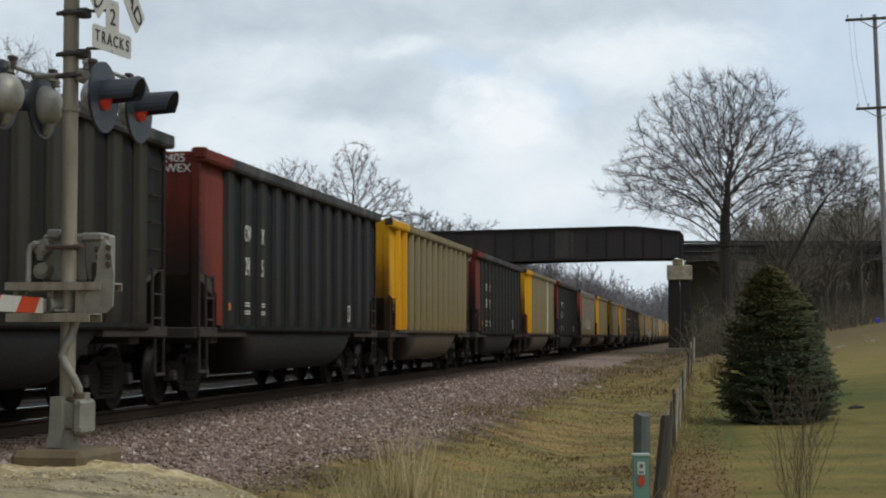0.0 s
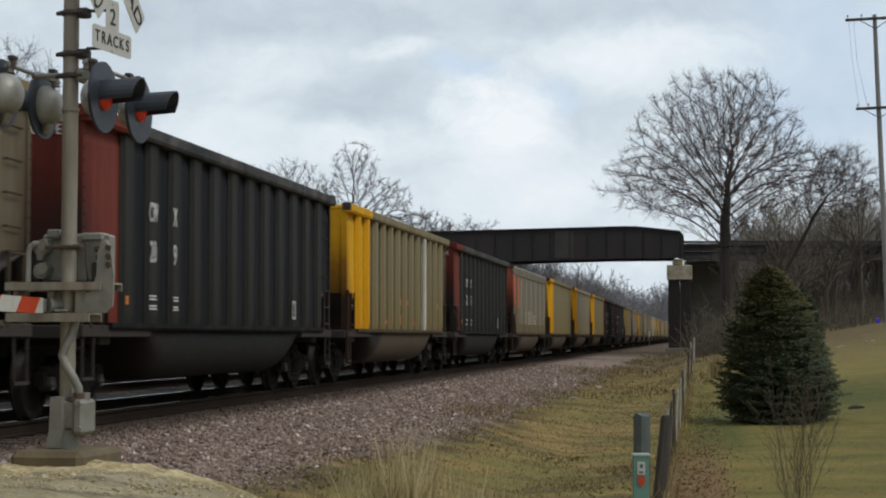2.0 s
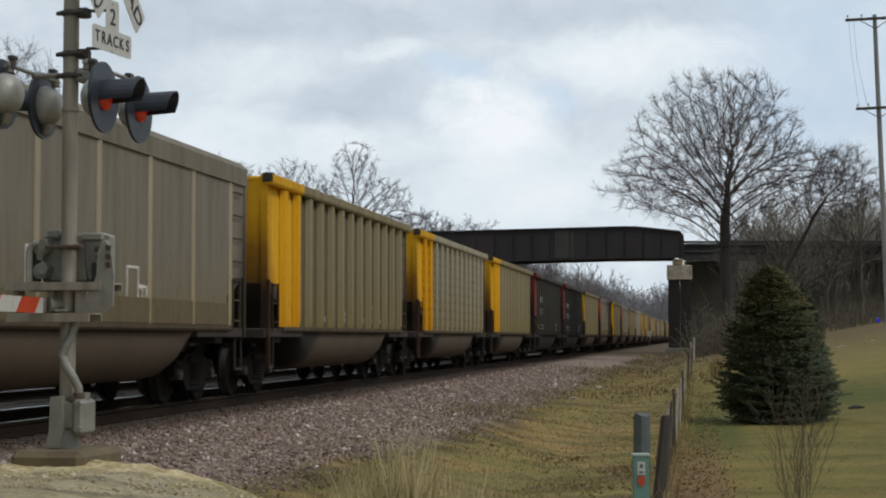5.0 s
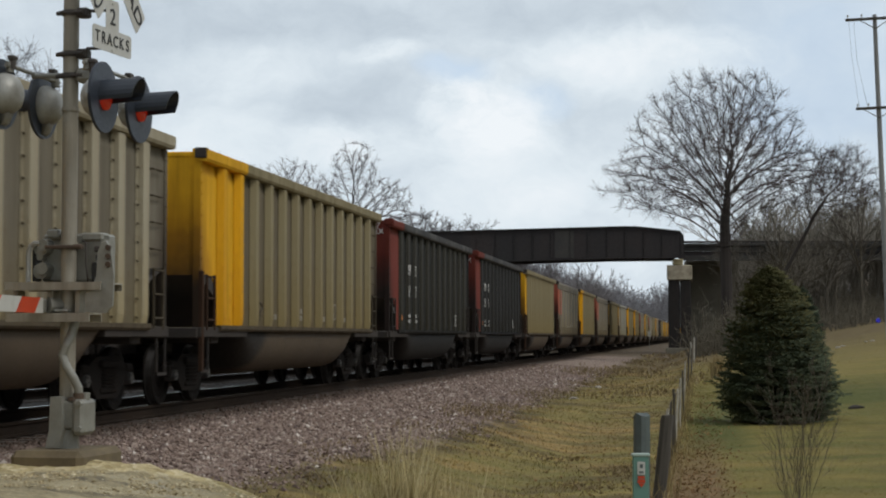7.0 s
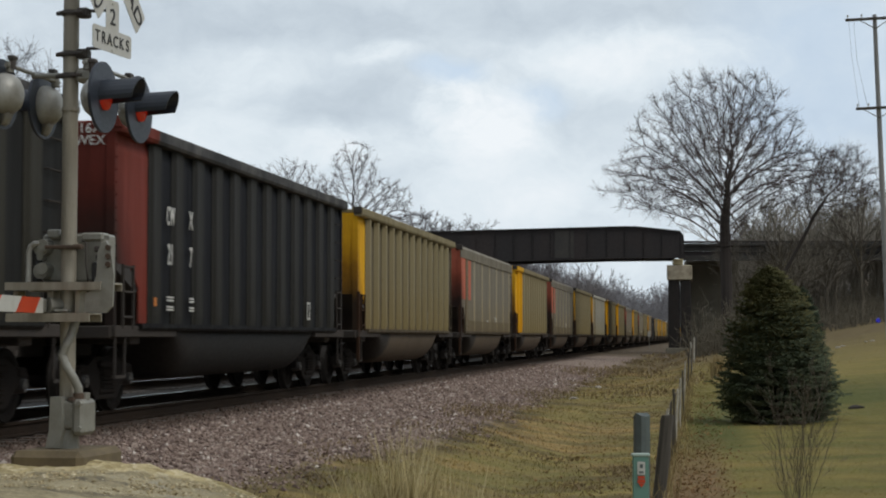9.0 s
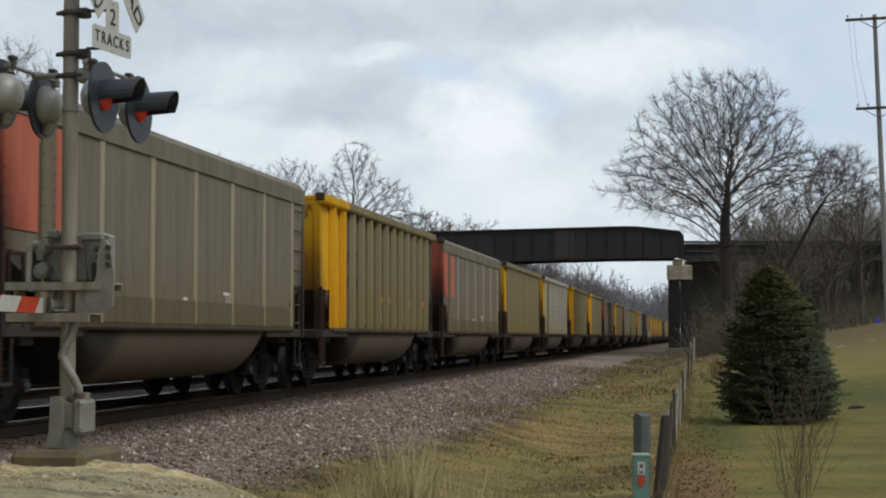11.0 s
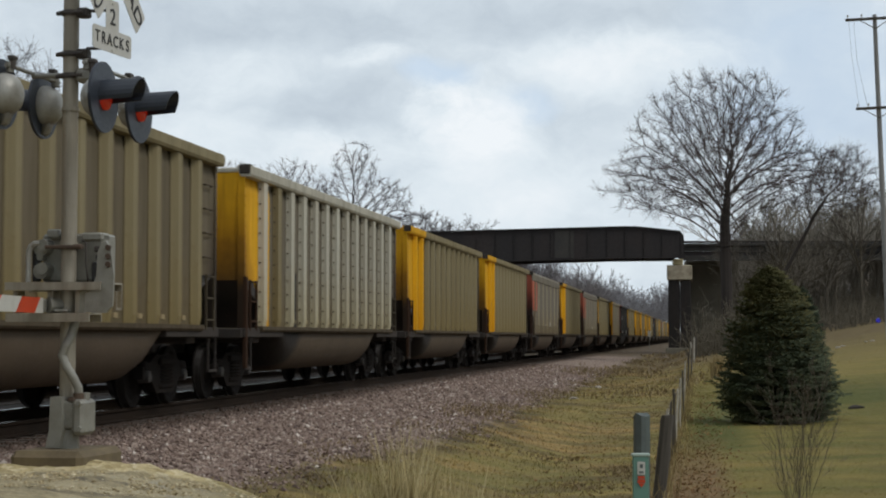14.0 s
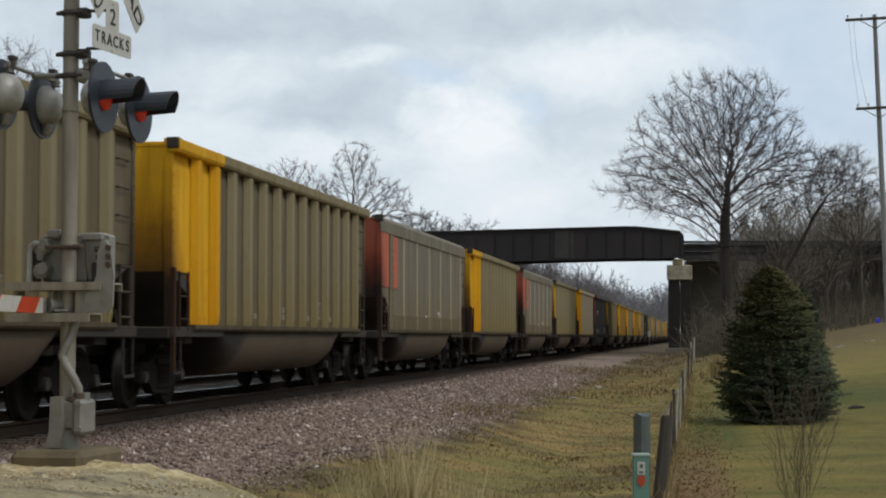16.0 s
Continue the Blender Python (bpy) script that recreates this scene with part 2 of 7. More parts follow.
M_CABLE = worn("black rubber cable", (0.015, 0.015, 0.015), (0.04, 0.04, 0.04), 0.4, 8.0, 0.6)
M_GREENPLASTIC = worn("blue-green plastic marker", (0.13, 0.27, 0.22), (0.10, 0.16, 0.13), 0.5, 5.0, 0.45)
M_STEELPOST = worn("weathered grey-green post", (0.10, 0.125, 0.12), (0.06, 0.065, 0.06), 0.7, 5.0, 0.7)
M_RUST = worn("rusted bolt steel", (0.09, 0.06, 0.04), (0.04, 0.03, 0.025), 0.6, 8.0, 0.8)
M_BRACKET = worn("dark bracket steel", (0.05, 0.045, 0.04), (0.11, 0.08, 0.06), 0.5, 8.0, 0.6)


def red_lens():
    k = Nodes("glowing red lens")
    k.set((0.30, 0.012, 0.01), 0.25)
    k.bsdf.inputs["Emission Color"].default_value = (1.0, 0.06, 0.02, 1)
    k.bsdf.inputs["Emission Strength"].default_value = 0.09
    return k.m


M_LENS = red_lens()


# ---------------------------------------------------------------- mesh tools
def part(name, bm, material, parent=None, label="", smooth=False):
    """Links a bmesh as one mesh object under a thing or a part."""
    me = bpy.data.meshes.new(name)
    bm.to_mesh(me)
    bm.free()
    for mat in (material if isinstance(material, (list, tuple)) else [material]):
        me.materials.append(mat)
    if smooth:
        for p in me.polygons:
            p.use_smooth = True
    ob = new(name, me)
    ob.parent = parent
    if label:
        ob["label"] = label
    return ob


def again(ob, parent, x=0, y=0, z=0, rx=0, ry=0, rz=0, name=None):
    """Another object on the same mesh."""
    o = new(name or ob.name.split(".")[0], ob.data)
    o.parent = parent
    o.matrix_basis = pose(x, y, z, rx, ry, rz)
    return o


def box(bm, x0, x1, y0, y1, z0, z1, bevel=0.0, mat=0, m=None):
    r = bmesh.ops.create_cube(bm, size=1, matrix=Matrix.LocRotScale(((x0 + x1) / 2, (y0 + y1) / 2, (z0 + z1) / 2), None, (x1 - x0, y1 - y0, z1 - z0)))
    vs = r["verts"]
    if bevel:
        es = list({e for v in vs for e in v.link_edges})
        b = bmesh.ops.bevel(bm, geom=es, offset=bevel, segments=1, affect="EDGES")
        vs = list({v for f in b["faces"] for v in f.verts} | {v for v in vs if v.is_valid})
    if mat:
        for f in {f for v in vs for f in v.link_faces}:
            f.material_index = mat
    if m is not None:
        bmesh.ops.transform(bm, matrix=m, verts=vs)
    return vs


def tube(bm, p, q, r, r2=None, n=10, mat=0):
    """A capped cone or cylinder from p to q."""
    p, q = Vector(p), Vector(q)
    d = q - p
    m = Matrix.Translation((p + q) / 2) @ d.to_track_quat("Z", "Y").to_matrix().to_4x4()
    vs = bmesh.ops.create_cone(bm, cap_ends=True, segments=n, radius1=r, radius2=r if r2 is None else r2, depth=d.length, matrix=m)["verts"]
    if mat:
        for f in {f for v in vs for f in v.link_faces}:
            f.material_index = mat
    return vs


def path_tube(bm, pts, r, n=8):
    """A bent pipe through pts."""
    pts = [Vector(p) for p in pts]
    rings = []
    for i, p in enumerate(pts):
        d = (pts[min(i + 1, len(pts) - 1)] - pts[max(i - 1, 0)]).normalized()
        u = d.orthogonal().normalized() if i == 0 else (rings[-1][1] - d * rings[-1][1].dot(d)).normalized()
        w = d.cross(u)
        ring = [bm.verts.new(p + (u * math.cos(a) + w * math.sin(a)) * r) for a in (2 * math.pi * k / n for k in range(n))]
        rings.append((ring, u))
    for (a, _), (b, _) in zip(rings, rings[1:]):
        for k in range(n):
            bm.faces.new((a[k], a[(k + 1) % n], b[(k + 1) % n], b[k]))
    bm.faces.new(rings[0][0][::-1])
    bm.faces.new(rings[-1][0])


def prism(bm, outline, axis, a, b, mat=0):
    """Pushes a flat outline of (u, v) along an axis from a to b. axis x: (y, z); y: (x, z); z: (x, y)."""
    def at(u, v, w):
        return {"x": (w, u, v), "y": (u, w, v), "z": (u, v, w)}[axis]
    lo = [bm.verts.new(at(u, v, a)) for u, v in outline]
    hi = [bm.verts.new(at(u, v, b)) for u, v in outline]
    fs = [bm.faces.new(lo), bm.faces.new(hi[::-1])]
    for i in range(len(lo)):
        j = (i + 1) % len(lo)
        fs.append(bm.faces.new((lo[j], lo[i], hi[i], hi[j])))
    bmesh.ops.recalc_face_normals(bm, faces=fs)
    for f in fs:
        f.material_index = mat
    return lo + hi


def text_mesh(text, size, name="letters"):
    """Built-in lettering as a bmesh, flat in x and y, centred."""
    cu = bpy.data.curves.new(name, "FONT")
    cu.body, cu.size, cu.align_x, cu.align_y, cu.extrude = text, size, "CENTER", "CENTER", 0.004
    cu.resolution_u = 3
    ob = bpy.data.objects.new(name, cu)
    scene.collection.objects.link(ob)
    bpy.context.view_layer.update()
    me = bpy.data.meshes.new_from_object(ob.evaluated_get(bpy.context.evaluated_depsgraph_get()))
    bpy.data.objects.remove(ob)
    bpy.data.curves.remove(cu)
    bm = bmesh.new()
    bm.from_mesh(me)
    bpy.data.meshes.remove(me)
    return bm


def thing(name, m, label, category, group="", kind=""):
    ob = new(name)
    ob.matrix_basis = m
    ob.empty_display_size = 0.3
    return tagged(ob, label, category, group, kind)


def solid(name, bm, mats, m, label="", category="", group="", kind="", smooth=False):
    ob = part(name, bm, mats, smooth=smooth)
    ob.matrix_basis = m
    return tagged(ob, label, category, group, kind)


def from_arrays(name, verts, faces, mats, mat_index=None):
    me = bpy.data.meshes.new(name)
    me.from_pydata(verts, [], faces)
    for mat in mats:
        me.materials.append(mat)
    if mat_index is not None:
        me.polygons.foreach_set("material_index", mat_index)
    me.update()
    return new(name, me)


def smooth01(a, b, t):
    t = np.clip((t - a) / (b - a), 0, 1)
    return t * t * (3 - 2 * t)
# ---------------------------------------------------------------- ground
TRACK_X, TRACK2_X = -9.3, -14.15


def ground_z(x, y):
    """Height of the ground; rail tops of the near track are at 0."""
    x, y = np.asarray(x, float), np.asarray(y, float)
    rise = np.interp(y, [0, 30, 75, 130, 200, 3000], [-0.98, -0.93, -0.15, 0.45, 0.6, 0.6])
    slope = np.interp(y, [0, 35, 60, 80, 110], [0.015, 0.025, 0.108, 0.165, 0.165])
    lawn = rise + slope * np.clip(x + 0.4, 0, 16)
    toe = np.interp(y, [0, 60, 110, 140], [-0.66, -0.6, -0.35, -0.2])
    ditch = np.minimum(rise, toe) - 0.06
    bed = np.interp(x, [-30, -18.5, -16.8, -6.9, -4.2, -2.2, -0.9], [0, 0.001, 1, 1, 0, 0, 0])
    low = np.where(x > -10, np.interp(x, [-4.2, -2.4, -0.7], [0, 1, 2]), 0)
    field = np.where(low < 1, toe + (ditch - toe) * low, ditch + (lawn - ditch) * np.clip(low - 1, 0, 1))
    field = np.where(x < -12, -0.7 + 0.0 * x, field)
    z = field * (1 - bed) + bed * (-0.215)
    road = np.interp(x, [-30, -7.3, -6.2, -4.7, -4.0, -3.3, -2.4, -1.2, 0.5, 20], [-0.215, -0.215, -0.05, 0.0, -0.07, -0.19, -0.33, -0.44, -0.52, -0.6])
    road = np.where(x > -7.0, road, -0.215)
    b = smooth01(13.6, 17.0, y + 0.25 * np.sin(x * 1.3) + np.interp(x, [-4.8, -2.8], [0.0, 1.2]))
    z = road * (1 - b) + z * b
    # soft unevenness of the grass
    lump = 0.012 * np.sin(1.9 * x + 0.7 * y + 1.0) + 0.010 * np.sin(-0.8 * x + 1.3 * y + 2.2) + 0.03 * np.sin(0.33 * x - 0.21 * y) + 0.008 * np.sin(4.1 * x + 2.3 * y + 0.5) + 0.018 * np.sin(0.9 * x * 0.5 + 0.62 * y + 4.0)
    z = z + lump * smooth01(-4.4, -3.4, x) * smooth01(14.5, 17, y)
    # far wooded hills to either side of the line
    hill_r = 5.0 * smooth01(4, 34, x) * smooth01(145, 230, y) + 14 * smooth01(30, 160, x) * smooth01(150, 320, y)
    hill_l = 9.0 * smooth01(-30, -75, x) * smooth01(60, 200, y) + 12 * smooth01(-60, -260, x)
    far = 26.0 * smooth01(380, 900, y) * smooth01(-18, -120, x) + 24.0 * smooth01(420, 900, y) * smooth01(-10, 60, x)
    return z + hill_r + hill_l + far


def grid_axis(spans):
    out = [spans[0][0]]
    for a, b, step in spans:
        n = max(1, int(round((b - a) / step)))
        out += [a + (b - a) * i / n for i in range(1, n + 1)]
    return np.array(out)


def rough_patch(rng, shape):
    """Uneven gravel: random heights, once fine and once blurred."""
    a, b = rng.normal(0, 0.009, shape), rng.normal(0, 0.03, shape)
    for _ in range(3):
        b = (b + np.roll(b, 1, 0) + np.roll(b, -1, 0) + np.roll(b, 1, 1) + np.roll(b, -1, 1)) / 5
    return a + b


def turf(k, p):
    """Colour of the winter grass: mown lawn, matted ditch, leaf litter at the fence."""
    x, y, z = k.xyz(p)
    n1, n2 = k.noise(p, 0.32, 6, 0.65, (0.6, 1.0, 1.0)), k.noise(p, 2.6, 6, 0.7)
    bands = k.noise(p, 0.55, 4, 0.6, (0.22, 1.0, 0.2))
    wob = k.math("MULTIPLY", k.math("SUBTRACT", k.noise(p, 0.5, 4), 0.5), 3.2)
    lawn = k.ramp(bands, (0.34, (0.246, 0.185, 0.053)), (0.50, (0.189, 0.162, 0.042)), (0.64, (0.117, 0.123, 0.028)))
    lawn = k.mix(k.span(n2, 0.40, 0.72, 0.0, 0.5), lawn, (0.284, 0.216, 0.069))
    lawn = k.mix(k.span(k.noise(p, 0.9, 5, 0.65, (0.5, 1.0, 1.0)), 0.47, 0.60, 0.0, 0.6), lawn, (0.125, 0.121, 0.030))
    lawn = k.mix(k.span(k.noise(p, 2.2, 6, 0.7, (0.6, 1.0, 1.0)), 0.48, 0.62, 0.0, 0.5), lawn, (0.136, 0.102, 0.036))
    # lusher strips beyond the spruce and along the fence, paler grass past them
    far = k.math("ADD", y, wob)
    lush = k.math("MULTIPLY", k.math("MULTIPLY", k.span(far, 40.5, 43), k.span(far, 53, 48)), k.span(x, 0.8, 2.0))
    lane = k.math("MULTIPLY", k.math("MULTIPLY", k.span(far, 29, 33), k.span(far, 50, 40)), k.math("MULTIPLY", k.span(x, -0.5, -0.1), k.span(x, 1.0, 0.5)))
    lawn = k.mix(k.math("MULTIPLY", k.math("MAXIMUM", lush, lane), k.span(n2, 0.3, 0.6, 0.95, 0.7)), lawn, (0.083, 0.098, 0.025))
    lawn = k.mix(k.math("MULTIPLY", k.span(far, 52, 60), k.span(n1, 0.3, 0.6, 0.8, 0.4)), lawn, (0.270, 0.213, 0.069))
    ditch = k.ramp(n1, (0.34, (0.372, 0.250, 0.098)), (0.44, (0.283, 0.212, 0.075)), (0.52, (0.221, 0.190, 0.060)), (0.60, (0.361, 0.265, 0.095)), (0.70, (0.205, 0.135, 0.062)))
    ditch = k.mix(k.span(n2, 0.52, 0.68, 0.0, 0.7), ditch, (0.135, 0.094, 0.045))
    ditch = k.mix(k.span(n2, 0.45, 0.30, 0.0, 0.6), ditch, (0.372, 0.276, 0.120))
    ditch = k.mix(k.span(k.noise(p, 0.85, 6, 0.7, (0.45, 1.0, 1.0)), 0.48, 0.60, 0.0, 0.78), ditch, (0.099, 0.070, 0.035))
    ditch = k.mix(k.span(k.noise(p, 1.5, 5, 0.7, (0.5, 1.0, 1.0)), 0.49, 0.60, 0.0, 0.6), ditch, (0.151, 0.142, 0.045))
    litter = k.ramp(n2, (0.35, (0.293, 0.183, 0.091)), (0.5, (0.171, 0.104, 0.055)), (0.65, (0.232, 0.165, 0.076)))
    c = k.mix(k.span(k.math("ADD", x, k.math("MULTIPLY", wob, 0.45)), -0.9, -0.3), ditch, lawn)
    strip = k.math("MULTIPLY", k.span(k.math("ABSOLUTE", k.math("ADD", k.math("ADD", x, 0.2), k.math("MULTIPLY", wob, 0.2))), 0.6, 0.25), k.span(far, 36, 24))
    return k.mix(k.math("MULTIPLY", strip, 0.85), c, litter)


def build_ground():
    xs = grid_axis([(-1600, -300, 130), (-300, -60, 24), (-60, -20, 4), (-20, -11, 0.8), (-11, -7.4, 0.22), (-7.4, -1.3, 0.08), (-1.3, 6, 0.22), (6, 20, 0.9), (20, 80, 5), (80, 300, 24), (300, 1600, 130)])
    ys = grid_axis([(-300, -20, 40), (-20, 6, 2), (6, 11, 0.4), (11, 16.4, 0.08), (16.4, 40, 0.22), (40, 90, 0.8), (90, 220, 3), (220, 600, 16), (600, 3600, 150)])
    gx, gy = np.meshgrid(xs, ys)
    gz = ground_z(gx, gy)
    rng = np.random.default_rng(5)
    gz = gz + np.where((gy < 20) & (gy > 6) & (gx > -6) & (gx < 0), rough_patch(rng, gz.shape), 0)
    # windrow of yellow gravel beside the crossing
    ridge = 0.06 * np.exp(-((gy - 13.15 - 0.22 * (gx + 5)) / 0.26) ** 2) * smooth01(-8.0, -6.2, gx) * smooth01(-3.0, -4.2, gx)
    gz = gz + ridge * (1 + 0.12 * np.sin(gx * 5.0))
    n, m = len(xs), len(ys)
    verts = np.stack([gx.ravel(), gy.ravel(), gz.ravel()], 1)
    i = np.arange(n * m).reshape(m, n)
    faces = np.stack([i[:-1, :-1].ravel(), i[:-1, 1:].ravel(), i[1:, 1:].ravel(), i[1:, :-1].ravel()], 1)
    k = Nodes("ground of dry lawn, ballast and gravel")
    p = k.position()
    x, y, z = k.xyz(p)
    n1, n2, n3 = k.noise(p, 0.32, 6, 0.65, (0.6, 1.0, 1.0)), k.noise(p, 2.6, 6, 0.7), k.noise(p, 26, 4, 0.7)
    wob = k.math("MULTIPLY", k.math("SUBTRACT", k.noise(p, 0.5, 4), 0.5), 3.2)
    straw = k.ramp(n2, (0.3, (0.11, 0.085, 0.038)), (0.45, (0.20, 0.155, 0.068)), (0.56, (0.165, 0.145, 0.052)), (0.7, (0.12, 0.115, 0.036)))
    verge = turf(k, p)
    stones = k.n.new("ShaderNodeTexVoronoi")
    stones.inputs["Scale"].default_value = 17
    k.l.new(p, stones.inputs["Vector"])
    hue = k.xyz(stones.outputs["Color"])[0]
    bal = k.ramp(hue, (0.0, (0.164, 0.115, 0.095)), (0.45, (0.283, 0.207, 0.168)), (0.75, (0.358, 0.274, 0.219)), (1.0, (0.528, 0.451, 0.382)))
    bal = k.mix(k.span(n1, 0.35, 0.7, 0, 0.35), bal, (0.144, 0.103, 0.084))
    edge = k.math("ADD", x, k.math("MULTIPLY", k.math("SUBTRACT", n2, 0.5), 2.0))
    edge = k.math("ADD", k.math("ADD", edge, k.math("MULTIPLY", wob, 0.35)), k.span(y, 17, 30, 0.75, 0.1))
    c = k.mix(k.span(edge, -4.45, -3.95), bal, verge)
    # patchy dark brown band painting in the shadow along the ballast foot
    toe = k.math("MULTIPLY", k.span(edge, -4.6, -4.2), k.span(edge, -3.2, -3.9))
    c = k.mix(k.math("MULTIPLY", toe, k.span(k.noise(p, 0.9, 5, 0.6), 0.42, 0.58, 0.0, 0.9)), c, (0.07, 0.05, 0.033))
    # browner towards the near rail, near black from that rail outward
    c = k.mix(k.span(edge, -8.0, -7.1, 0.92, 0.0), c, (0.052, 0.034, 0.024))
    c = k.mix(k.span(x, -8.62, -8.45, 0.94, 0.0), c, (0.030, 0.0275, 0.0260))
    # yellow crushed limestone and the worn edge of the road
    lime = k.ramp(hue, (0.0, (0.34, 0.27, 0.13)), (0.6, (0.56, 0.46, 0.25)), (1.0, (0.70, 0.61, 0.40)))
    patch = k.ramp(k.noise(p, 1.7, 7, 0.72, (0.55, 1.6, 1.0)), (0.36, (0.13, 0.115, 0.09)), (0.45, (0.28, 0.24, 0.15)), (0.55, (0.43, 0.37, 0.23)), (0.68, (0.36, 0.34, 0.27)))
    near = k.math("SUBTRACT", y, k.math("MULTIPLY", k.math("ADD", x, 5.0), 0.22))
    near = k.math("ADD", near, k.math("MULTIPLY", k.math("SUBTRACT", n2, 0.5), 0.5))
    roadc = k.mix(k.span(near, 12.75, 12.95), patch, lime)
    roadc = k.mix(k.span(k.math("ADD", x, k.math("MULTIPLY", wob, 0.5)), -4.0, -3.2, 0.0, 0.85), roadc, straw)
    c = k.mix(k.span(near, 13.45, 13.75), roadc, c)
    # brown weeds on the bank before the bridge
    bank = k.math("ADD", y, k.math("MULTIPLY", wob, 6.0))
    weeds = k.mix(k.span(n2, 0.35, 0.65), (0.085, 0.058, 0.034), (0.17, 0.125, 0.062))
    c = k.mix(k.math("MULTIPLY", k.span(bank, 58, 84, 0, 0.8), k.span(k.math("ADD", x, wob), -4.6, -3.4)), c, weeds)
    # leaf litter under the woods
    wood = k.mix(k.span(n2, 0.3, 0.7), (0.095, 0.074, 0.052), (0.165, 0.125, 0.085))
    c = k.mix(k.span(k.math("ADD", y, k.math("MULTIPLY", wob, 3.0)), 112, 122), c, wood)
    c = k.mix(k.span(x, -18.5, -17.0, 1, 0), c, wood)
    c = k.mix(k.span(n3, 0.35, 0.75, 0.0, 0.28), c, (0.05, 0.042, 0.028))
    k.bump(k.math("ADD", n3, k.math("MULTIPLY", stones.outputs["Distance"], 0.8)), 0.6, 0.03)
    k.set(c, 0.95, 0, 0.2)
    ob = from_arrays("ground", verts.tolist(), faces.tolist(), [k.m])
    for q in ob.data.polygons:
        q.use_smooth = True
    return tagged(ob, "dry lawn, grassy ditch, pink ballast slope and gravel road edge", "ground", kind="structure")


build_ground()


# ---------------------------------------------------------------- tracks
def build_track(name, cx, label):
    t = thing(name, pose(cx, 0, 0), label, "railway track", kind="structure")
    prof = [(-0.036, 0), (0.036, 0), (0.036, -0.04), (0.009, -0.055), (0.009, -0.155), (0.07, -0.17), (0.07, -0.185), (-0.07, -0.185), (-0.07, -0.17), (-0.009, -0.155), (-0.009, -0.055), (-0.036, -0.04)]
    for s in (0.753, -0.753):
        bm = bmesh.new()
        prism(bm, [(s + u, v) for u, v in prof], "y", -60, 900)
        for f in bm.faces:
            if f.normal.z > 0.9 and f.calc_center_median().z > -0.01:
                f.material_index = 1
        part("rail", bm, [M_RAIL, M_RAILTOP], t)
    bm = bmesh.new()
    box(bm, -1.3, 1.3, -0.115, 0.115, -0.36, -0.19, 0.012)
    me = part("tie", bm, M_TIE, t, "creosoted wooden tie")
    me.matrix_basis = pose(0, 6.0, 0)
    rng = random.Random(3)
    for i in range(1, 150):
        again(me, t, rng.uniform(-0.05, 0.05), 6.0 + i * 0.54, rng.uniform(-0.012, 0.006), 0, 0, rng.uniform(-1.2, 1.2))
    return t


build_track("track_near", TRACK_X, "mainline track of rusty-sided rails on creosoted ties")
build_track("track_far", TRACK2_X, "second mainline track with bright worn rail heads")


# ---------------------------------------------------------------- the coal train
PITCH = 16.19
BODY0, BODY1 = 0.87, 15.32
SILL, TOP = 1.2, 3.96
POSTS = [0.87 + 1.14 + 1.014 * i for i in range(13)]        # tan cars
POSTS_BLACK = [0.87 + 1.68 + 1.062 * i for i in range(12)]


def side_outline():
    """Side sheet with the open corners over the trucks."""
    return [(BODY0, TOP - 0.1), (BODY0, 2.05), (BODY0 + 0.72, 2.02), (BODY0 + 1.05, 1.72), (BODY0 + 1.05, SILL),
            (BODY1 - 1.05, SILL), (BODY1 - 1.05, 1.72), (BODY1 - 0.72, 2.02), (BODY1, 2.05), (BODY1, TOP - 0.1)]


def rivets(bm, x, y, z0, z1, step, mat=0):
    z = z0
    while z < z1:
        tube(bm, (x - 0.004, y, z), (x + 0.018, y, z), 0.022, 0.012, 5, mat)
        z += step


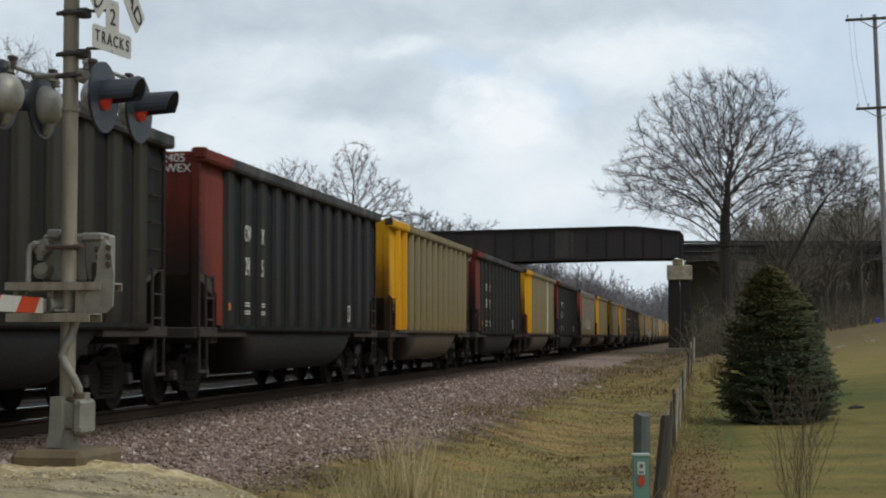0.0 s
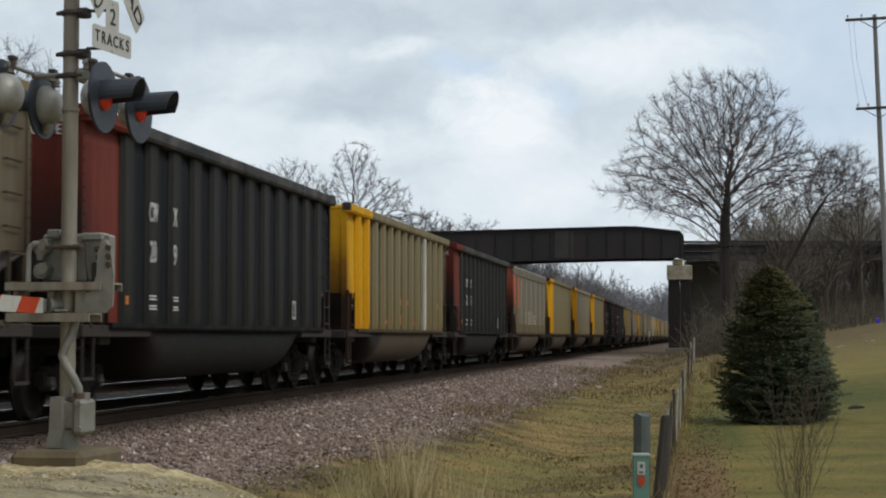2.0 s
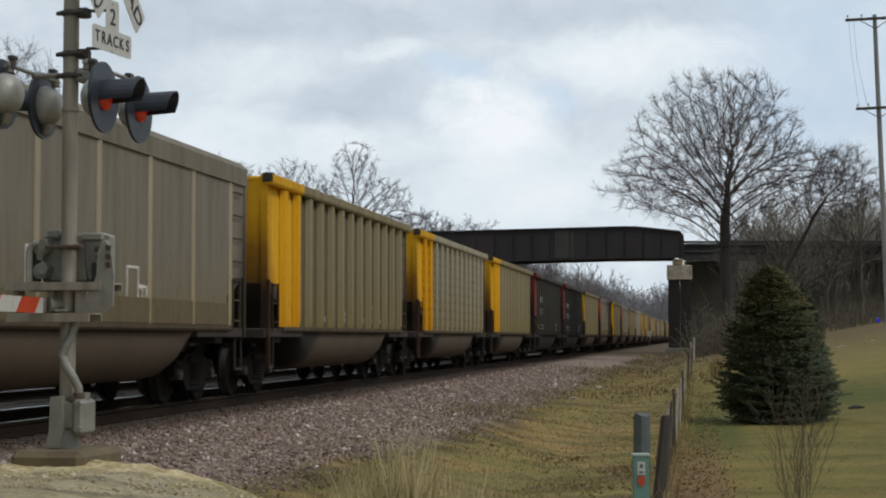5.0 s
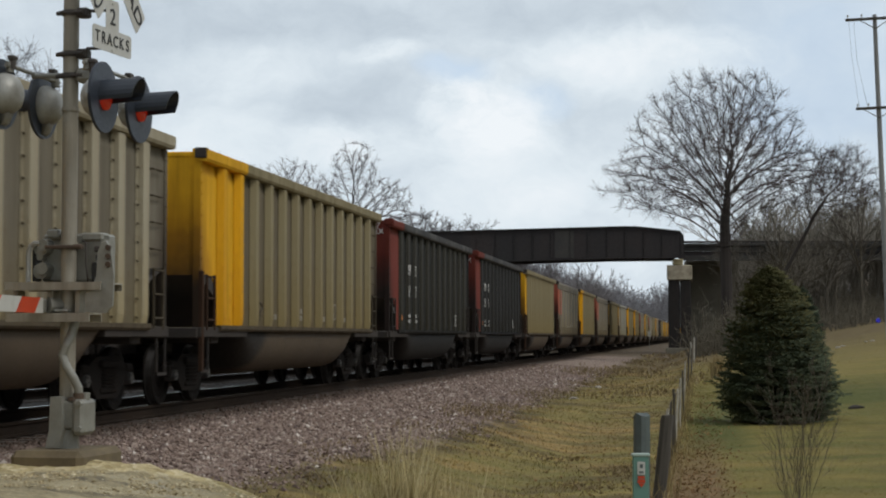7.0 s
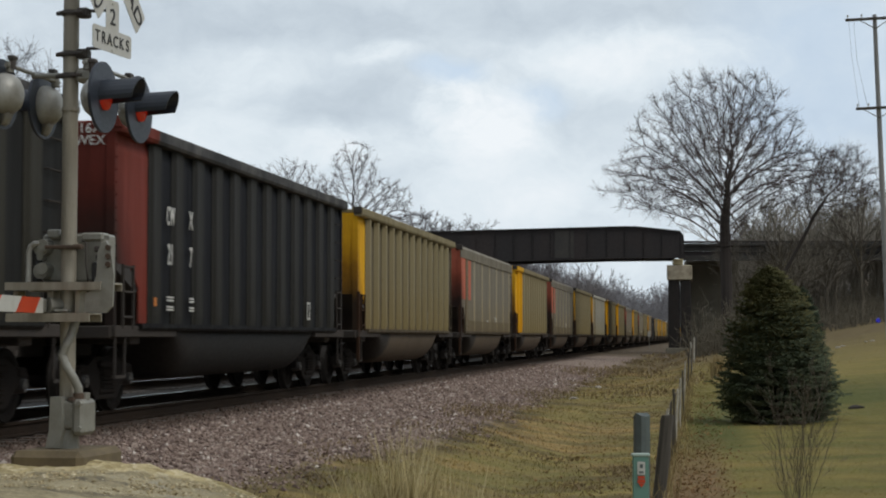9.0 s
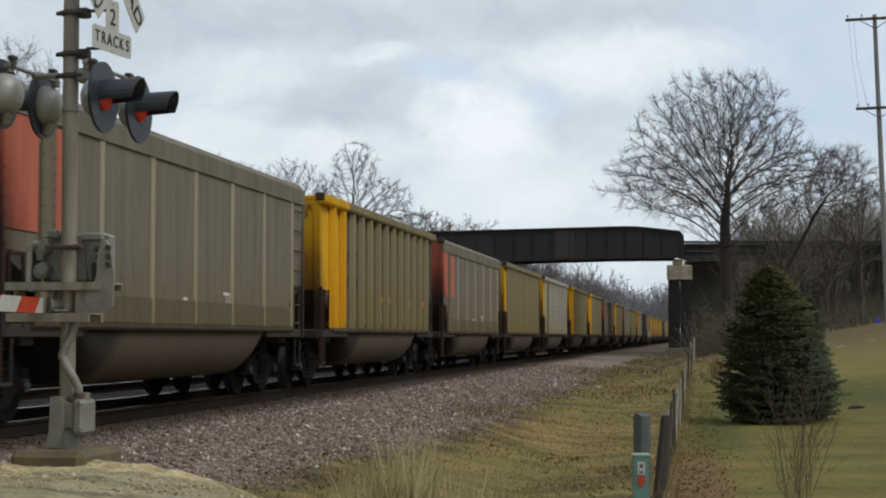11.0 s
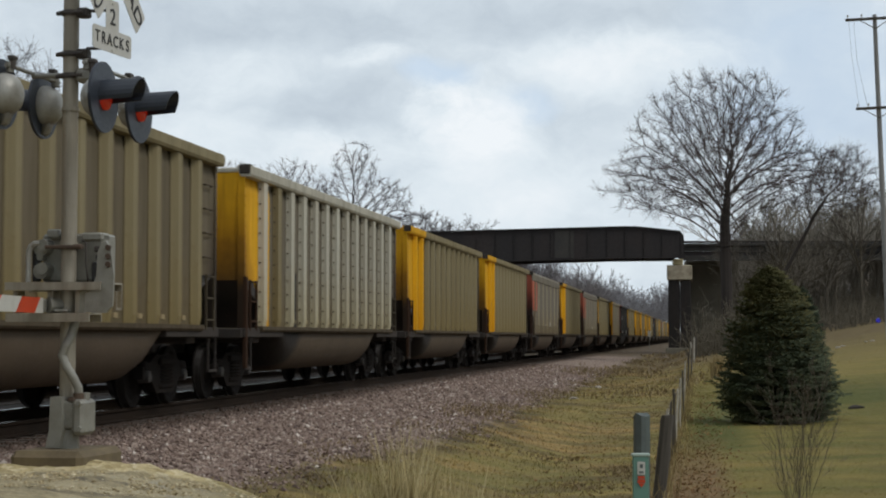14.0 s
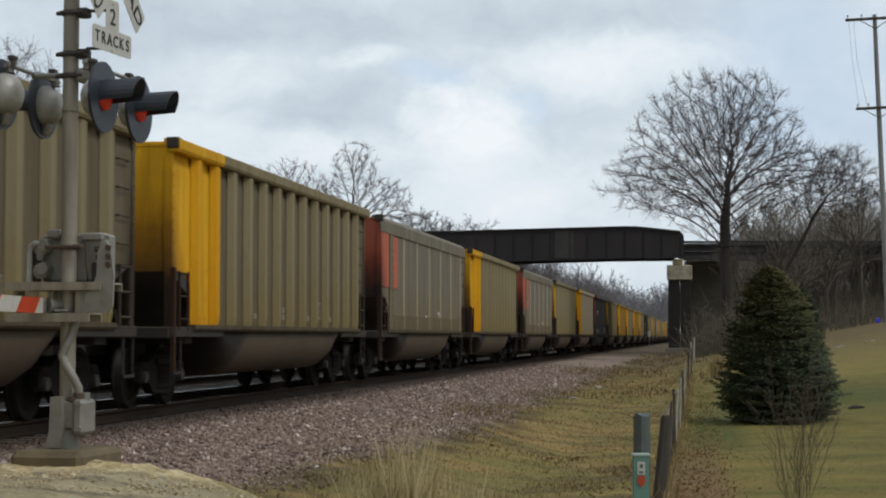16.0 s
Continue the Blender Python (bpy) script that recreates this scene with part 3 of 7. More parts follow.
def shell_mesh(split, sheet, front, smooth_side):
    """Side sheets, end walls, chords and lining: material 0 main, 1 front colour, 2 lining."""
    bm = bmesh.new()
    inner = 1.6 - (0.03 if smooth_side else 0.10)
    drop = 0.0 if smooth_side else 0.30
    o = side_outline()
    o[0], o[-1] = (BODY0, TOP - 0.1 - drop), (BODY1, TOP - 0.1 - drop)
    for s in (1, -1):
        x0, x1 = s * (inner - 0.02), s * inner
        # front coloured stretch and the rest of the side
        a = o[:5] + [(split, SILL), (split, o[0][1])] if split > BODY0 + 1.06 else None
        if a:
            prism(bm, a, "x", min(x0, x1), max(x0, x1), 1)
            rest = [(split, o[0][1]), (split, SILL)] + o[5:]
            prism(bm, rest, "x", min(x0, x1), max(x0, x1), 0)
        else:
            prism(bm, o, "x", min(x0, x1), max(x0, x1), 0)
        if drop:
            zt = o[0][1]
            lean = [(s * inner, zt), (s * (inner - 0.05), TOP - 0.09), (s * (inner - 0.07), TOP - 0.09), (s * (inner - 0.02), zt)]
            cut = split if a else BODY0
            if a:
                prism(bm, lean, "y", BODY0, cut, 1)
            prism(bm, lean, "y", cut, BODY1, 0)
        box(bm, min(s * (inner - 0.05), s * (inner - 0.024)), max(s * (inner - 0.05), s * (inner - 0.024)), BODY0 + 0.1, BODY1 - 0.1, 2.06, TOP - 0.12 - drop, 0, 2)
    for y0, y1, k in ((BODY0, BODY0 + 0.05, 1), (BODY1 - 0.05, BODY1, 0)):
        box(bm, -inner + 0.021, inner - 0.021, y0, y1, 2.02, TOP - 0.06, 0, k)
        # sloped sheet under the end wall, running down over the truck
    for ya, yb in ((BODY0 + 0.02, BODY0 + 2.3), (BODY1 - 0.02, BODY1 - 2.3)):
        d = 0.04 if yb > ya else -0.04
        prism(bm, [(ya, 2.03), (yb, 1.22), (yb + d, 1.22), (ya + d, 2.05)], "x", -inner + 0.03, inner - 0.03, 2)
    # corner posts running down to the platform
    for y0, y1, k in ((BODY0 - 0.03, BODY0 + 0.07, 1), (BODY1 - 0.07, BODY1 + 0.03, 0)):
        for s in (1, -1):
            box(bm, min(s * (inner - 0.09), s * (inner + 0.025)), max(s * (inner - 0.09), s * (inner + 0.025)), y0, y1, 1.05, TOP - 0.1, 0, k)
            if s == 1:
                rivets(bm, inner + 0.024, (y0 + y1) / 2, 2.1, TOP - 0.2, 0.17, k)
    return bm


def post_mesh(width, depth, with_rivets, face=0.3):
    """One hat-section side post; its outer face at x = 0, standing on z = 0."""
    bm = bmesh.new()
    h = TOP - 0.17 - SILL
    rings = []
    for z, d in ((0.03, 0.72), (0.16, 1.0), (h - 0.06, 1.0), (h - 0.005, 0.94)):
        out = -depth + (depth - 0.012) * d
        rings.append([bm.verts.new((x, y, z)) for x, y in ((-depth, -width / 2 - 0.05), (-depth + 0.012, -width / 2 - 0.05), (-depth + 0.012, -width / 2), (out + 0.012, -face * width), (out + 0.012, face * width), (-depth + 0.012, width / 2), (-depth, width / 2))])
    for a, b in zip(rings, rings[1:]):
        for i in range(7):
            bm.faces.new((a[i], a[(i + 1) % 7], b[(i + 1) % 7], b[i]))
    bm.faces.new(rings[0])
    bm.faces.new(rings[-1])
    bmesh.ops.recalc_face_normals(bm, faces=bm.faces[:])
    if with_rivets:
        z = 0.12
        while z < h - 0.1:
            tube(bm, (-depth + 0.02, -width / 2 - 0.028, z), (-depth + 0.045, -width / 2 - 0.028, z), 0.022, 0.013, 5, 1)
            z += 0.26
    return bm


def tub_mesh():
    """The two rounded tubs that hang between the trucks."""
    bm = bmesh.new()
    sec = [(0.12, 1.21), (1.48, 1.21), (1.49, 1.0)]
    sec += [(0.99 + 0.50 * math.cos(radians(a)), 0.98 + 0.56 * math.sin(radians(a))) for a in (-10, -22, -34, -46, -58, -70, -82, -90)]
    sec += [(0.5, 0.41), (0.12, 0.43)]
    a, b = BODY0 + 2.55, BODY1 - 2.55
    for s in (1, -1):
        rings = []
        for y, f in ((a, 0.05), (a + 0.25, 0.45), (a + 0.6, 0.82), (a + 1.0, 0.97), (a + 1.4, 1.0), (b - 1.4, 1.0), (b - 1.0, 0.97), (b - 0.6, 0.82), (b - 0.25, 0.45), (b, 0.05)):
            rings.append([bm.verts.new((s * u, y, 1.21 - (1.21 - v) * f)) for u, v in sec])
        for r, q in zip(rings, rings[1:]):
            for i in range(len(sec)):
                j = (i + 1) % len(sec)
                bm.faces.new((r[i], r[j], q[j], q[i]))
        bm.faces.new(rings[0])
        bm.faces.new(rings[-1])
    bmesh.ops.recalc_face_normals(bm, faces=bm.faces[:])
    return bm


def wheel_mesh():
    bm = bmesh.new()
    prof = [(0.0, 0.14), (0.10, 0.14), (0.13, 0.10), (0.20, 0.035), (0.34, 0.02), (0.385, 0.05), (0.45, 0.055), (0.457, 0.045), (0.459, -0.05), (0.485, -0.055), (0.485, -0.085), (0.40, -0.085), (0.36, -0.03), (0.2, -0.02), (0.1, -0.08), (0.0, -0.08)]
    n = 20
    for s in (1, -1):
        rings = [[bm.verts.new((s * (0.78 + w), r * math.cos(2 * math.pi * k / n), r * math.sin(2 * math.pi * k / n))) for k in range(n)] for r, w in prof[1:-1]]
        for i, (a, b) in enumerate(zip(rings, rings[1:])):
            for k in range(n):
                f = bm.faces.new((a[k], a[(k + 1) % n], b[(k + 1) % n], b[k]))
                f.material_index = 1 if i in (6, 7) else 0
        bm.faces.new(rings[0])
        bm.faces.new(rings[-1])
    tube(bm, (-0.98, 0, 0), (0.98, 0, 0), 0.085, None, 12)
    for s in (1, -1):
        tube(bm, (s * 0.92, 0, 0), (s * 1.09, 0, 0), 0.10, 0.085, 12, 2)
        for k in range(3):
            a = 2 * math.pi * k / 3
            tube(bm, (s * 1.085, 0.05 * math.cos(a), 0.05 * math.sin(a)), (s * 1.105, 0.05 * math.cos(a), 0.05 * math.sin(a)), 0.017, None, 6, 2)
    bmesh.ops.recalc_face_normals(bm, faces=bm.faces[:])
    return bm


def sideframe_mesh():
    bm = bmesh.new()
    out = [(-1.08, 0.42), (-1.08, 0.60), (-0.75, 0.66), (-0.45, 0.78), (0.45, 0.78), (0.75, 0.66), (1.08, 0.60), (1.08, 0.42), (0.72, 0.44), (0.42, 0.20), (-0.42, 0.20), (-0.72, 0.44)]
    prism(bm, out, "x", 0.90, 1.04)
    box(bm, 0.93, 1.07, -0.30, 0.30, 0.27, 0.35, 0.02)
    for y in (-0.17, 0.0, 0.17):
        for k in range(5):
            tube(bm, (1.045, y, 0.355 + 0.055 * k), (1.045, y, 0.385 + 0.055 * k), 0.07, None, 8)
    box(bm, 0.95, 1.10, -0.36, 0.36, 0.63, 0.73, 0.02)
    for y in (-0.89, 0.89):
        box(bm, 0.91, 1.06, y - 0.14, y + 0.14, 0.55, 0.68, 0.03)
    return bm


def ladder_mesh():
    """Grab irons and stiles of one corner: seen over the open end platform."""
    bm = bmesh.new()
    for y in (0.0, 0.42):
        box(bm, -0.012, 0.018, y - 0.022, y + 0.022, 1.16, 2.03)
    for z in (1.32, 1.66, 2.0):
        tube(bm, (0.012, 0, z), (0.012, 0.42, z), 0.017, None, 6)
    return bm


def end_frame_mesh():
    """Platform, centre sill, striker and brake gear at one end, from the coupler inward."""
    bm = bmesh.new()
    box(bm, -1.5, 1.5, 0.78, 1.0, 1.03, 1.2, 0.015)
    box(bm, -0.22, 0.22, 0.45, 3.6, 0.78, 1.15, 0.02)
    box(bm, -1.45, 1.45, 1.75, 2.15, 0.95, 1.2, 0.02)
    box(bm, -1.5, 1.5, 0.8, 1.95, 1.165, 1.2)
    for s in (1, -1):
        box(bm, min(s * 1.40, s * 1.56), max(s * 1.40, s * 1.56), 0.82, 3.5, 1.05, 1.205, 0.01)
        box(bm, min(s * 1.50, s * 1.545), max(s * 1.50, s * 1.545), 0.86, 1.3, 0.50, 0.54)
        for y in (0.88, 1.27):
            box(bm, min(s * 1.51, s * 1.54), max(s * 1.51, s * 1.54), y, y + 0.03, 0.5, 1.05)
    tube(bm, (-0.7, 0.74, 1.45), (0.7, 0.74, 1.45), 0.018, None, 6)
    for x in (-0.7, 0.7):
        tube(bm, (x, 0.74, 1.45), (x, 0.8, 1.1), 0.016, None, 6)
    tube(bm, (0.55, 0.80, 1.2), (0.55, 0.80, 2.3), 0.02, None, 6)
    tube(bm, (-0.5, 1.5, 1.0), (-0.5, 2.6, 1.0), 0.13, None, 10)
    path_tube(bm, [(0.32, 0.5, 0.86), (0.34, 0.25, 0.62), (0.3, 0.02, 0.52)], 0.022, 6)
    return bm


def grab_mesh():
    """A grab iron of the side sheet near the trailing corner."""
    bm = bmesh.new()
    path_tube(bm, [(0, 0, 0), (0.05, 0, 0), (0.05, 0.42, 0), (0, 0.42, 0)], 0.013, 5)
    return bm


def coupler_mesh():
    bm = bmesh.new()
    box(bm, -0.09, 0.09, 0.1, 0.6, 0.78, 0.95, 0.02)
    box(bm, -0.16, 0.16, -0.10, 0.14, 0.75, 0.99, 0.05)
    return bm


def chord_mesh(y0, y1, smooth_side):
    """Top chord of one side: a rounded box section with its outer lip."""
    bm = bmesh.new()
    if smooth_side:
        prism(bm, [(1.36, TOP + 0.02), (1.50, TOP + 0.03), (1.60, TOP - 0.08), (1.605, TOP - 0.36), (1.572, TOP - 0.37), (1.56, TOP - 0.12), (1.36, TOP - 0.03)], "y", y0, y1)
    else:
        prism(bm, [(1.40, TOP + 0.03), (1.60, TOP + 0.035), (1.645, TOP + 0.015), (1.645, TOP - 0.125), (1.62, TOP - 0.168), (1.47, TOP - 0.168), (1.40, TOP - 0.06)], "y", y0, y1)
    return bm


def make_meshes():
    shared = {}
    for key, bm, mats in (("post", post_mesh(0.28, 0.095, True, 0.47), [M_TAN, M_SILL]), ("post_smooth", post_mesh(0.32, 0.095, False), [M_TAN]), ("post_plain", post_mesh(0.44, 0.06, False, 0.39), [M_BLACKRIB]), ("fin", post_mesh(0.07, 0.03, False), [M_GREYLIGHT]),
                          ("tub", tub_mesh(), [M_TUB]), ("wheel", wheel_mesh(), [M_WHEEL, M_TREAD, M_BEARING]), ("sideframe", sideframe_mesh(), [M_TRUCK]),
                          ("ladder", ladder_mesh(), [M_UNDER]), ("end_frame", end_frame_mesh(), [M_UNDER]), ("coupler", coupler_mesh(), [M_TRUCK]), ("grabs", grab_mesh(), [M_UNDER])):
        me = bpy.data.meshes.new(key)
        bm.to_mesh(me)
        bm.free()
        for m in mats:
            me.materials.append(m)
        shared[key] = me
    for f in shared["tub"].polygons:
        f.use_smooth = len(f.vertices) == 4
    return shared


MESH = make_meshes()


def shared_part(name, key, parent, m, mats=None, label=""):
    """An object of its own on a shared mesh; other materials make another mesh, kept for the next one."""
    me = MESH[key]
    if mats:
        tag = key + "|" + "|".join(q.name for q in mats)
        if tag not in MESH:
            MESH[tag] = me.copy()
            for i, q in enumerate(mats):
                MESH[tag].materials[i] = q
        me = MESH[tag]
    o = new(name, me)
    o.parent = parent
    o.matrix_basis = m
    if label:
        o["label"] = label
    return o


def cached(key, make, mats):
    tag = key + "|" + "|".join(q.name for q in mats)
    if tag not in MESH:
        me = bpy.data.meshes.new(key.split(":")[0])
        bm = make()
        bm.to_mesh(me)
        bm.free()
        for q in mats:
            me.materials.append(q)
        MESH[tag] = me
    return MESH[tag]


def mesh_part(name, me, parent, m=Matrix(), label=""):
    o = new(name, me)
    o.parent = parent
    o.matrix_basis = m
    if label:
        o["label"] = label
    return o


WHEELSETS = []
CARS = []

DARK = ("black", "dusted")
STYLES = {
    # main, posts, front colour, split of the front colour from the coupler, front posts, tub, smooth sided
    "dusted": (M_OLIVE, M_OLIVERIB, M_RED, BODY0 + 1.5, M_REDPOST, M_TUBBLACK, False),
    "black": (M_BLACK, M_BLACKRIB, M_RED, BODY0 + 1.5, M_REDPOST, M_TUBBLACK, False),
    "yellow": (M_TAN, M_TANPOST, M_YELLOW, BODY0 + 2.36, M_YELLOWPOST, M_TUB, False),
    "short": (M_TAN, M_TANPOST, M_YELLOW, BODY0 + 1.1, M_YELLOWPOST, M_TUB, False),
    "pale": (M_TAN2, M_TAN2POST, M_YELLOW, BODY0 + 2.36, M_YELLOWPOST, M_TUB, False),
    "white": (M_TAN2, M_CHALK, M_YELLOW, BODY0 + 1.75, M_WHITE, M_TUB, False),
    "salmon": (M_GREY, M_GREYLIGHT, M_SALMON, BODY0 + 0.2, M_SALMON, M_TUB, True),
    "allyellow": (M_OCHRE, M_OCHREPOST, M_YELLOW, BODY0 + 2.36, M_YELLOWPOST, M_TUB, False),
}
LABELS = {
    "dusted": "olive-dusted black coal gondola with dull red end",
    "black": "black coal gondola with dull red end and white lettering",
    "yellow": "dusty tan coal gondola with yellow end panel and ribs",
    "short": "dusty tan ribbed coal gondola with narrow yellow end",
    "pale": "pale dusty coal gondola with riveted ribs, yellow end",
    "white": "pale ribbed coal gondola with a white first rib, yellow end",
    "salmon": "smooth grey brown coal gondola with faded salmon end panel",
    "allyellow": "yellow painted ribbed coal gondola in the train",
}


def build_car(style, extra=""):
    main, posts, front, split, fposts, tub, flat = STYLES[style]
    car = thing("coal_gondola", pose(TRACK_X, 0, 0), LABELS[style] + extra, "rail car", "cars of the coal train")
    mesh_part("body", cached("shell:%s" % style, lambda: shell_mesh(split, main, front, flat), [main, front, M_COAL]), car)
    # side posts, each one a part; those of the far side too
    px = 1.6
    if flat:
        for y in [BODY0 + 3.2 + 2.07 * i for i in range(6)]:
            shared_part("side_post", "fin", car, pose(1.6, y, SILL), [M_GREYLIGHT])
        bm_key = "panel:%s" % style
        def patches():
            bm = bmesh.new()
            box(bm, 1.572, 1.588, BODY0 + 0.075, BODY0 + 1.02, 2.27, 3.70, 0.004)
            box(bm, 1.572, 1.588, BODY0 + 1.56, BODY0 + 2.28, 2.27, 3.56, 0.004)
            return bm
        def strut():
            bm = bmesh.new()
            prism(bm, [(BODY0 + 1.07, SILL + 0.05), (BODY0 + 1.52, SILL + 0.05), (BODY0 + 1.52, TOP - 0.36), (BODY0 + 1.16, TOP - 0.36), (BODY0 + 1.07, TOP - 0.7)], "x", 1.572, 1.606)
            for y in (BODY0 + 1.11, BODY0 + 1.48):
                rivets(bm, 1.606, y, SILL + 0.2, TOP - 0.75, 0.2)
            return bm
        mesh_part("side_post", cached("strut", strut, [M_GREYPOST]), car, label="broad riveted tan corner strut")
        def band():
            bm = bmesh.new()
            box(bm, 1.571, 1.592, BODY0 + 1.06, BODY1 - 1.06, SILL + 0.045, SILL + 0.40, 0.004)
            return bm
        mesh_part("sill_plate", cached("sill_plate", band, [M_TAN]), car, label="lighter tan lower side plate")
        mesh_part("colour_panel", cached(bm_key, patches, [front]), car, label="faded salmon paint panel")
    else:
        key = "post_plain" if style in DARK else "post" if style in ("pale", "white") else "post_smooth"
        row = POSTS_BLACK if style in DARK else POSTS
        for i, y in enumerate(row):
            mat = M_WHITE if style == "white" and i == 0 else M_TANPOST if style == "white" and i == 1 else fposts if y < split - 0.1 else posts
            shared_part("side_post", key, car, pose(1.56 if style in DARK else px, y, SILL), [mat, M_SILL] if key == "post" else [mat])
        def far_posts():
            bm = bmesh.new()
            for y in row:
                box(bm, -1.6, -1.505, y - 0.12, y + 0.12, SILL + 0.03, TOP - 0.2)
            return bm
        mesh_part("far_posts", cached("far_posts:%s" % style, far_posts, [posts]), car)
    # top chords: coloured start, plain rest, and the end beams
    cut = split if not flat else BODY0 + 0.25
    for s in (0, 180):
        m1 = pose(0, 0, 0) if s == 0 else Matrix.Scale(-1, 4, (1, 0, 0))
        ya, yb = BODY0 - 0.06, BODY1 + 0.06
        if s == 0:
            mesh_part("top_chord", cached("chord_a:%s" % style, lambda: chord_mesh(ya, cut, flat), [front if not flat and style not in ("white", "short") else posts if not flat else main]), car)
            mesh_part("top_chord", cached("chord_b:%s" % style, lambda: chord_mesh(cut, yb, flat), [posts if style not in DARK else M_SCUFF] if not flat else [main]), car)
        else:
            def mirrored():
                bm = chord_mesh(ya, yb, flat)
                bmesh.ops.transform(bm, matrix=m1, verts=bm.verts[:])
                bmesh.ops.reverse_faces(bm, faces=bm.faces[:])
                return bm
            mesh_part("top_chord", cached("chord_c:%s" % style, mirrored, [posts if not flat else main]), car)
    def end_beam():
        bm = bmesh.new()
        box(bm, -1.40, 1.40, BODY0 - 0.012, BODY0 + 0.10, TOP - 0.10, TOP - 0.01, 0.02)
        return bm
    def end_beam_rear():
        bm = bmesh.new()
        box(bm, -1.40, 1.40, BODY1 - 0.10, BODY1 + 0.07, TOP - 0.17, TOP - 0.01, 0.02)
        return bm
    def cap():
        bm = bmesh.new()
        box(bm, 1.44, 1.63, BODY0 - 0.085, BODY0 + 0.09, TOP - 0.12, TOP + 0.045, 0.015)
        return bm
    mesh_part("end_beam", cached("end_beam:%s" % style, end_beam, [posts if style in ("white", "short") else front]), car)
    mesh_part("end_beam", cached("end_beam_rear:%s" % style, end_beam_rear, [main]), car)
    mesh_part("corner_cap", cached("corner_cap:%s" % (style in DARK), cap, [M_RED if style in DARK else M_UNDER]), car)
    def sill():
        bm = bmesh.new()
        prism(bm, [(1.46, SILL - 0.055), (1.58, SILL - 0.055), (1.61, SILL - 0.02), (1.61, SILL + 0.04), (1.46, SILL + 0.04)], "y", BODY0 + 0.9, BODY1 - 0.9)
        prism(bm, [(-1.46, SILL - 0.10), (-1.61, SILL - 0.02), (-1.61, SILL + 0.04), (-1.46, SILL + 0.04)], "y", BODY0 + 0.9, BODY1 - 0.9)
        return bm
    mesh_part("side_sill", cached("side_sill:%s" % style, sill, [main if style in DARK else M_SILL]), car)
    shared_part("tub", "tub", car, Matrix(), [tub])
    shared_part("end_frame", "end_frame", car, Matrix())
    shared_part("end_frame", "end_frame", car, Matrix.Translation((0, PITCH, 0)) @ pose(0, 0, 0, 0, 0, 180))
    shared_part("coupler", "coupler", car, Matrix())
    shared_part("coupler", "coupler", car, Matrix.Translation((0, PITCH, 0)) @ pose(0, 0, 0, 0, 0, 180))
    for y in (BODY0 + 0.24, BODY1 - 0.66):
        shared_part("ladder", "ladder", car, pose(1.555, y, 0.0), [M_UNDER if style in DARK else M_RUSTED if y < 5 else M_TANGRIME])
    for z in (2.3, 2.68, 3.06, 3.44):
        shared_part("grab_iron", "grabs", car, pose(1.508 if not flat else 1.574, BODY1 - 0.72, z), [M_UNDER if style in DARK else M_TANGRIME])
    if style not in DARK:
        def stile():
            bm = bmesh.new()
            box(bm, 1.505, 1.572, BODY0 - 0.035, BODY0 + 0.055, 0.52, 2.08, 0.006)
            return bm
        mesh_part("corner_stile", cached("stile", stile, [M_RUSTED]), car, label="rusty corner stile down to the step")
    for y in (1.945, 14.245):
        tr = mesh_part("truck", cached("bolster", lambda: bolster(), [M_TRUCK]), car, pose(0, y, 0))
        shared_part("side_frame", "sideframe", tr, Matrix())
        shared_part("side_frame", "sideframe", tr, pose(0, 0, 0, 0, 0, 180))
        for w in (-0.89, 0.89):
            ws = shared_part("wheelset", "wheel", tr, pose(0, w, 0.457))
            WHEELSETS.append((len(CARS), ws, w))
    CARS.append(car)
    return car


def bolster():
    bm = bmesh.new()
    box(bm, -1.0, 1.0, -0.2, 0.2, 0.5, 0.76, 0.03)
    box(bm, -0.3, 0.3, -0.26, 0.26, 0.7, 0.93, 0.03)
    for y in (-0.5, 0.5):
        box(bm, -0.85, 0.85, y - 0.05, y + 0.05, 0.42, 0.52, 0.02)
    return bm


ORDER = ["yellow", "dusted", "black", "yellow", "black", "yellow", "black", "salmon", "yellow", "pale", "yellow", "dusted", "black", "short", "salmon",
         "yellow", "salmon", "short", "white", "yellow", "yellow", "salmon", "yellow", "salmon", "short", "pale", "black", "short", "allyellow", "yellow", "allyellow",
         "yellow", "black", "short", "yellow", "salmon", "yellow", "short", "allyellow", "yellow", "black", "yellow", "short", "yellow"]
FIRST = -2          # number of the first car in ORDER; car 0 is the first whose end shows clear of the signal
Y_START = 24.63     # where the front coupler of car 0 stands at the start


def travelled(t):
    return 18.787 * t - 0.06204 * t * t + 0.0018887 * t ** 3 - 0.34 * math.exp(-(t / 3.0) ** 2) - 0.03


TO_SIDE = Matrix(((0, 0, 1, 0), (1, 0, 0, 0), (0, 1, 0, 0), (0, 0, 0, 1)))      # lettering that faces +x
TO_END = pose(0, 0, 0, 90, 0, 0)                                                 # lettering that faces -y


def letter_mesh(text, size, stretch=1.0, ink=None):
    key = "lettering:%s:%s:%s" % (text, size, ink is None)

    def make():
        bm = text_mesh(text, size)
        bmesh.ops.scale(bm, vec=(stretch, 1, 1), verts=bm.verts[:])
        return bm
    return cached(key, make, [ink or M_LETTER])


def bar_mesh(w, h, mat):
    def make():
        bm = bmesh.new()
        box(bm, -0.004, 0.004, -w / 2, w / 2, -h / 2, h / 2)
        return bm
    return cached("bar:%s:%s" % (w, h), make, [mat])


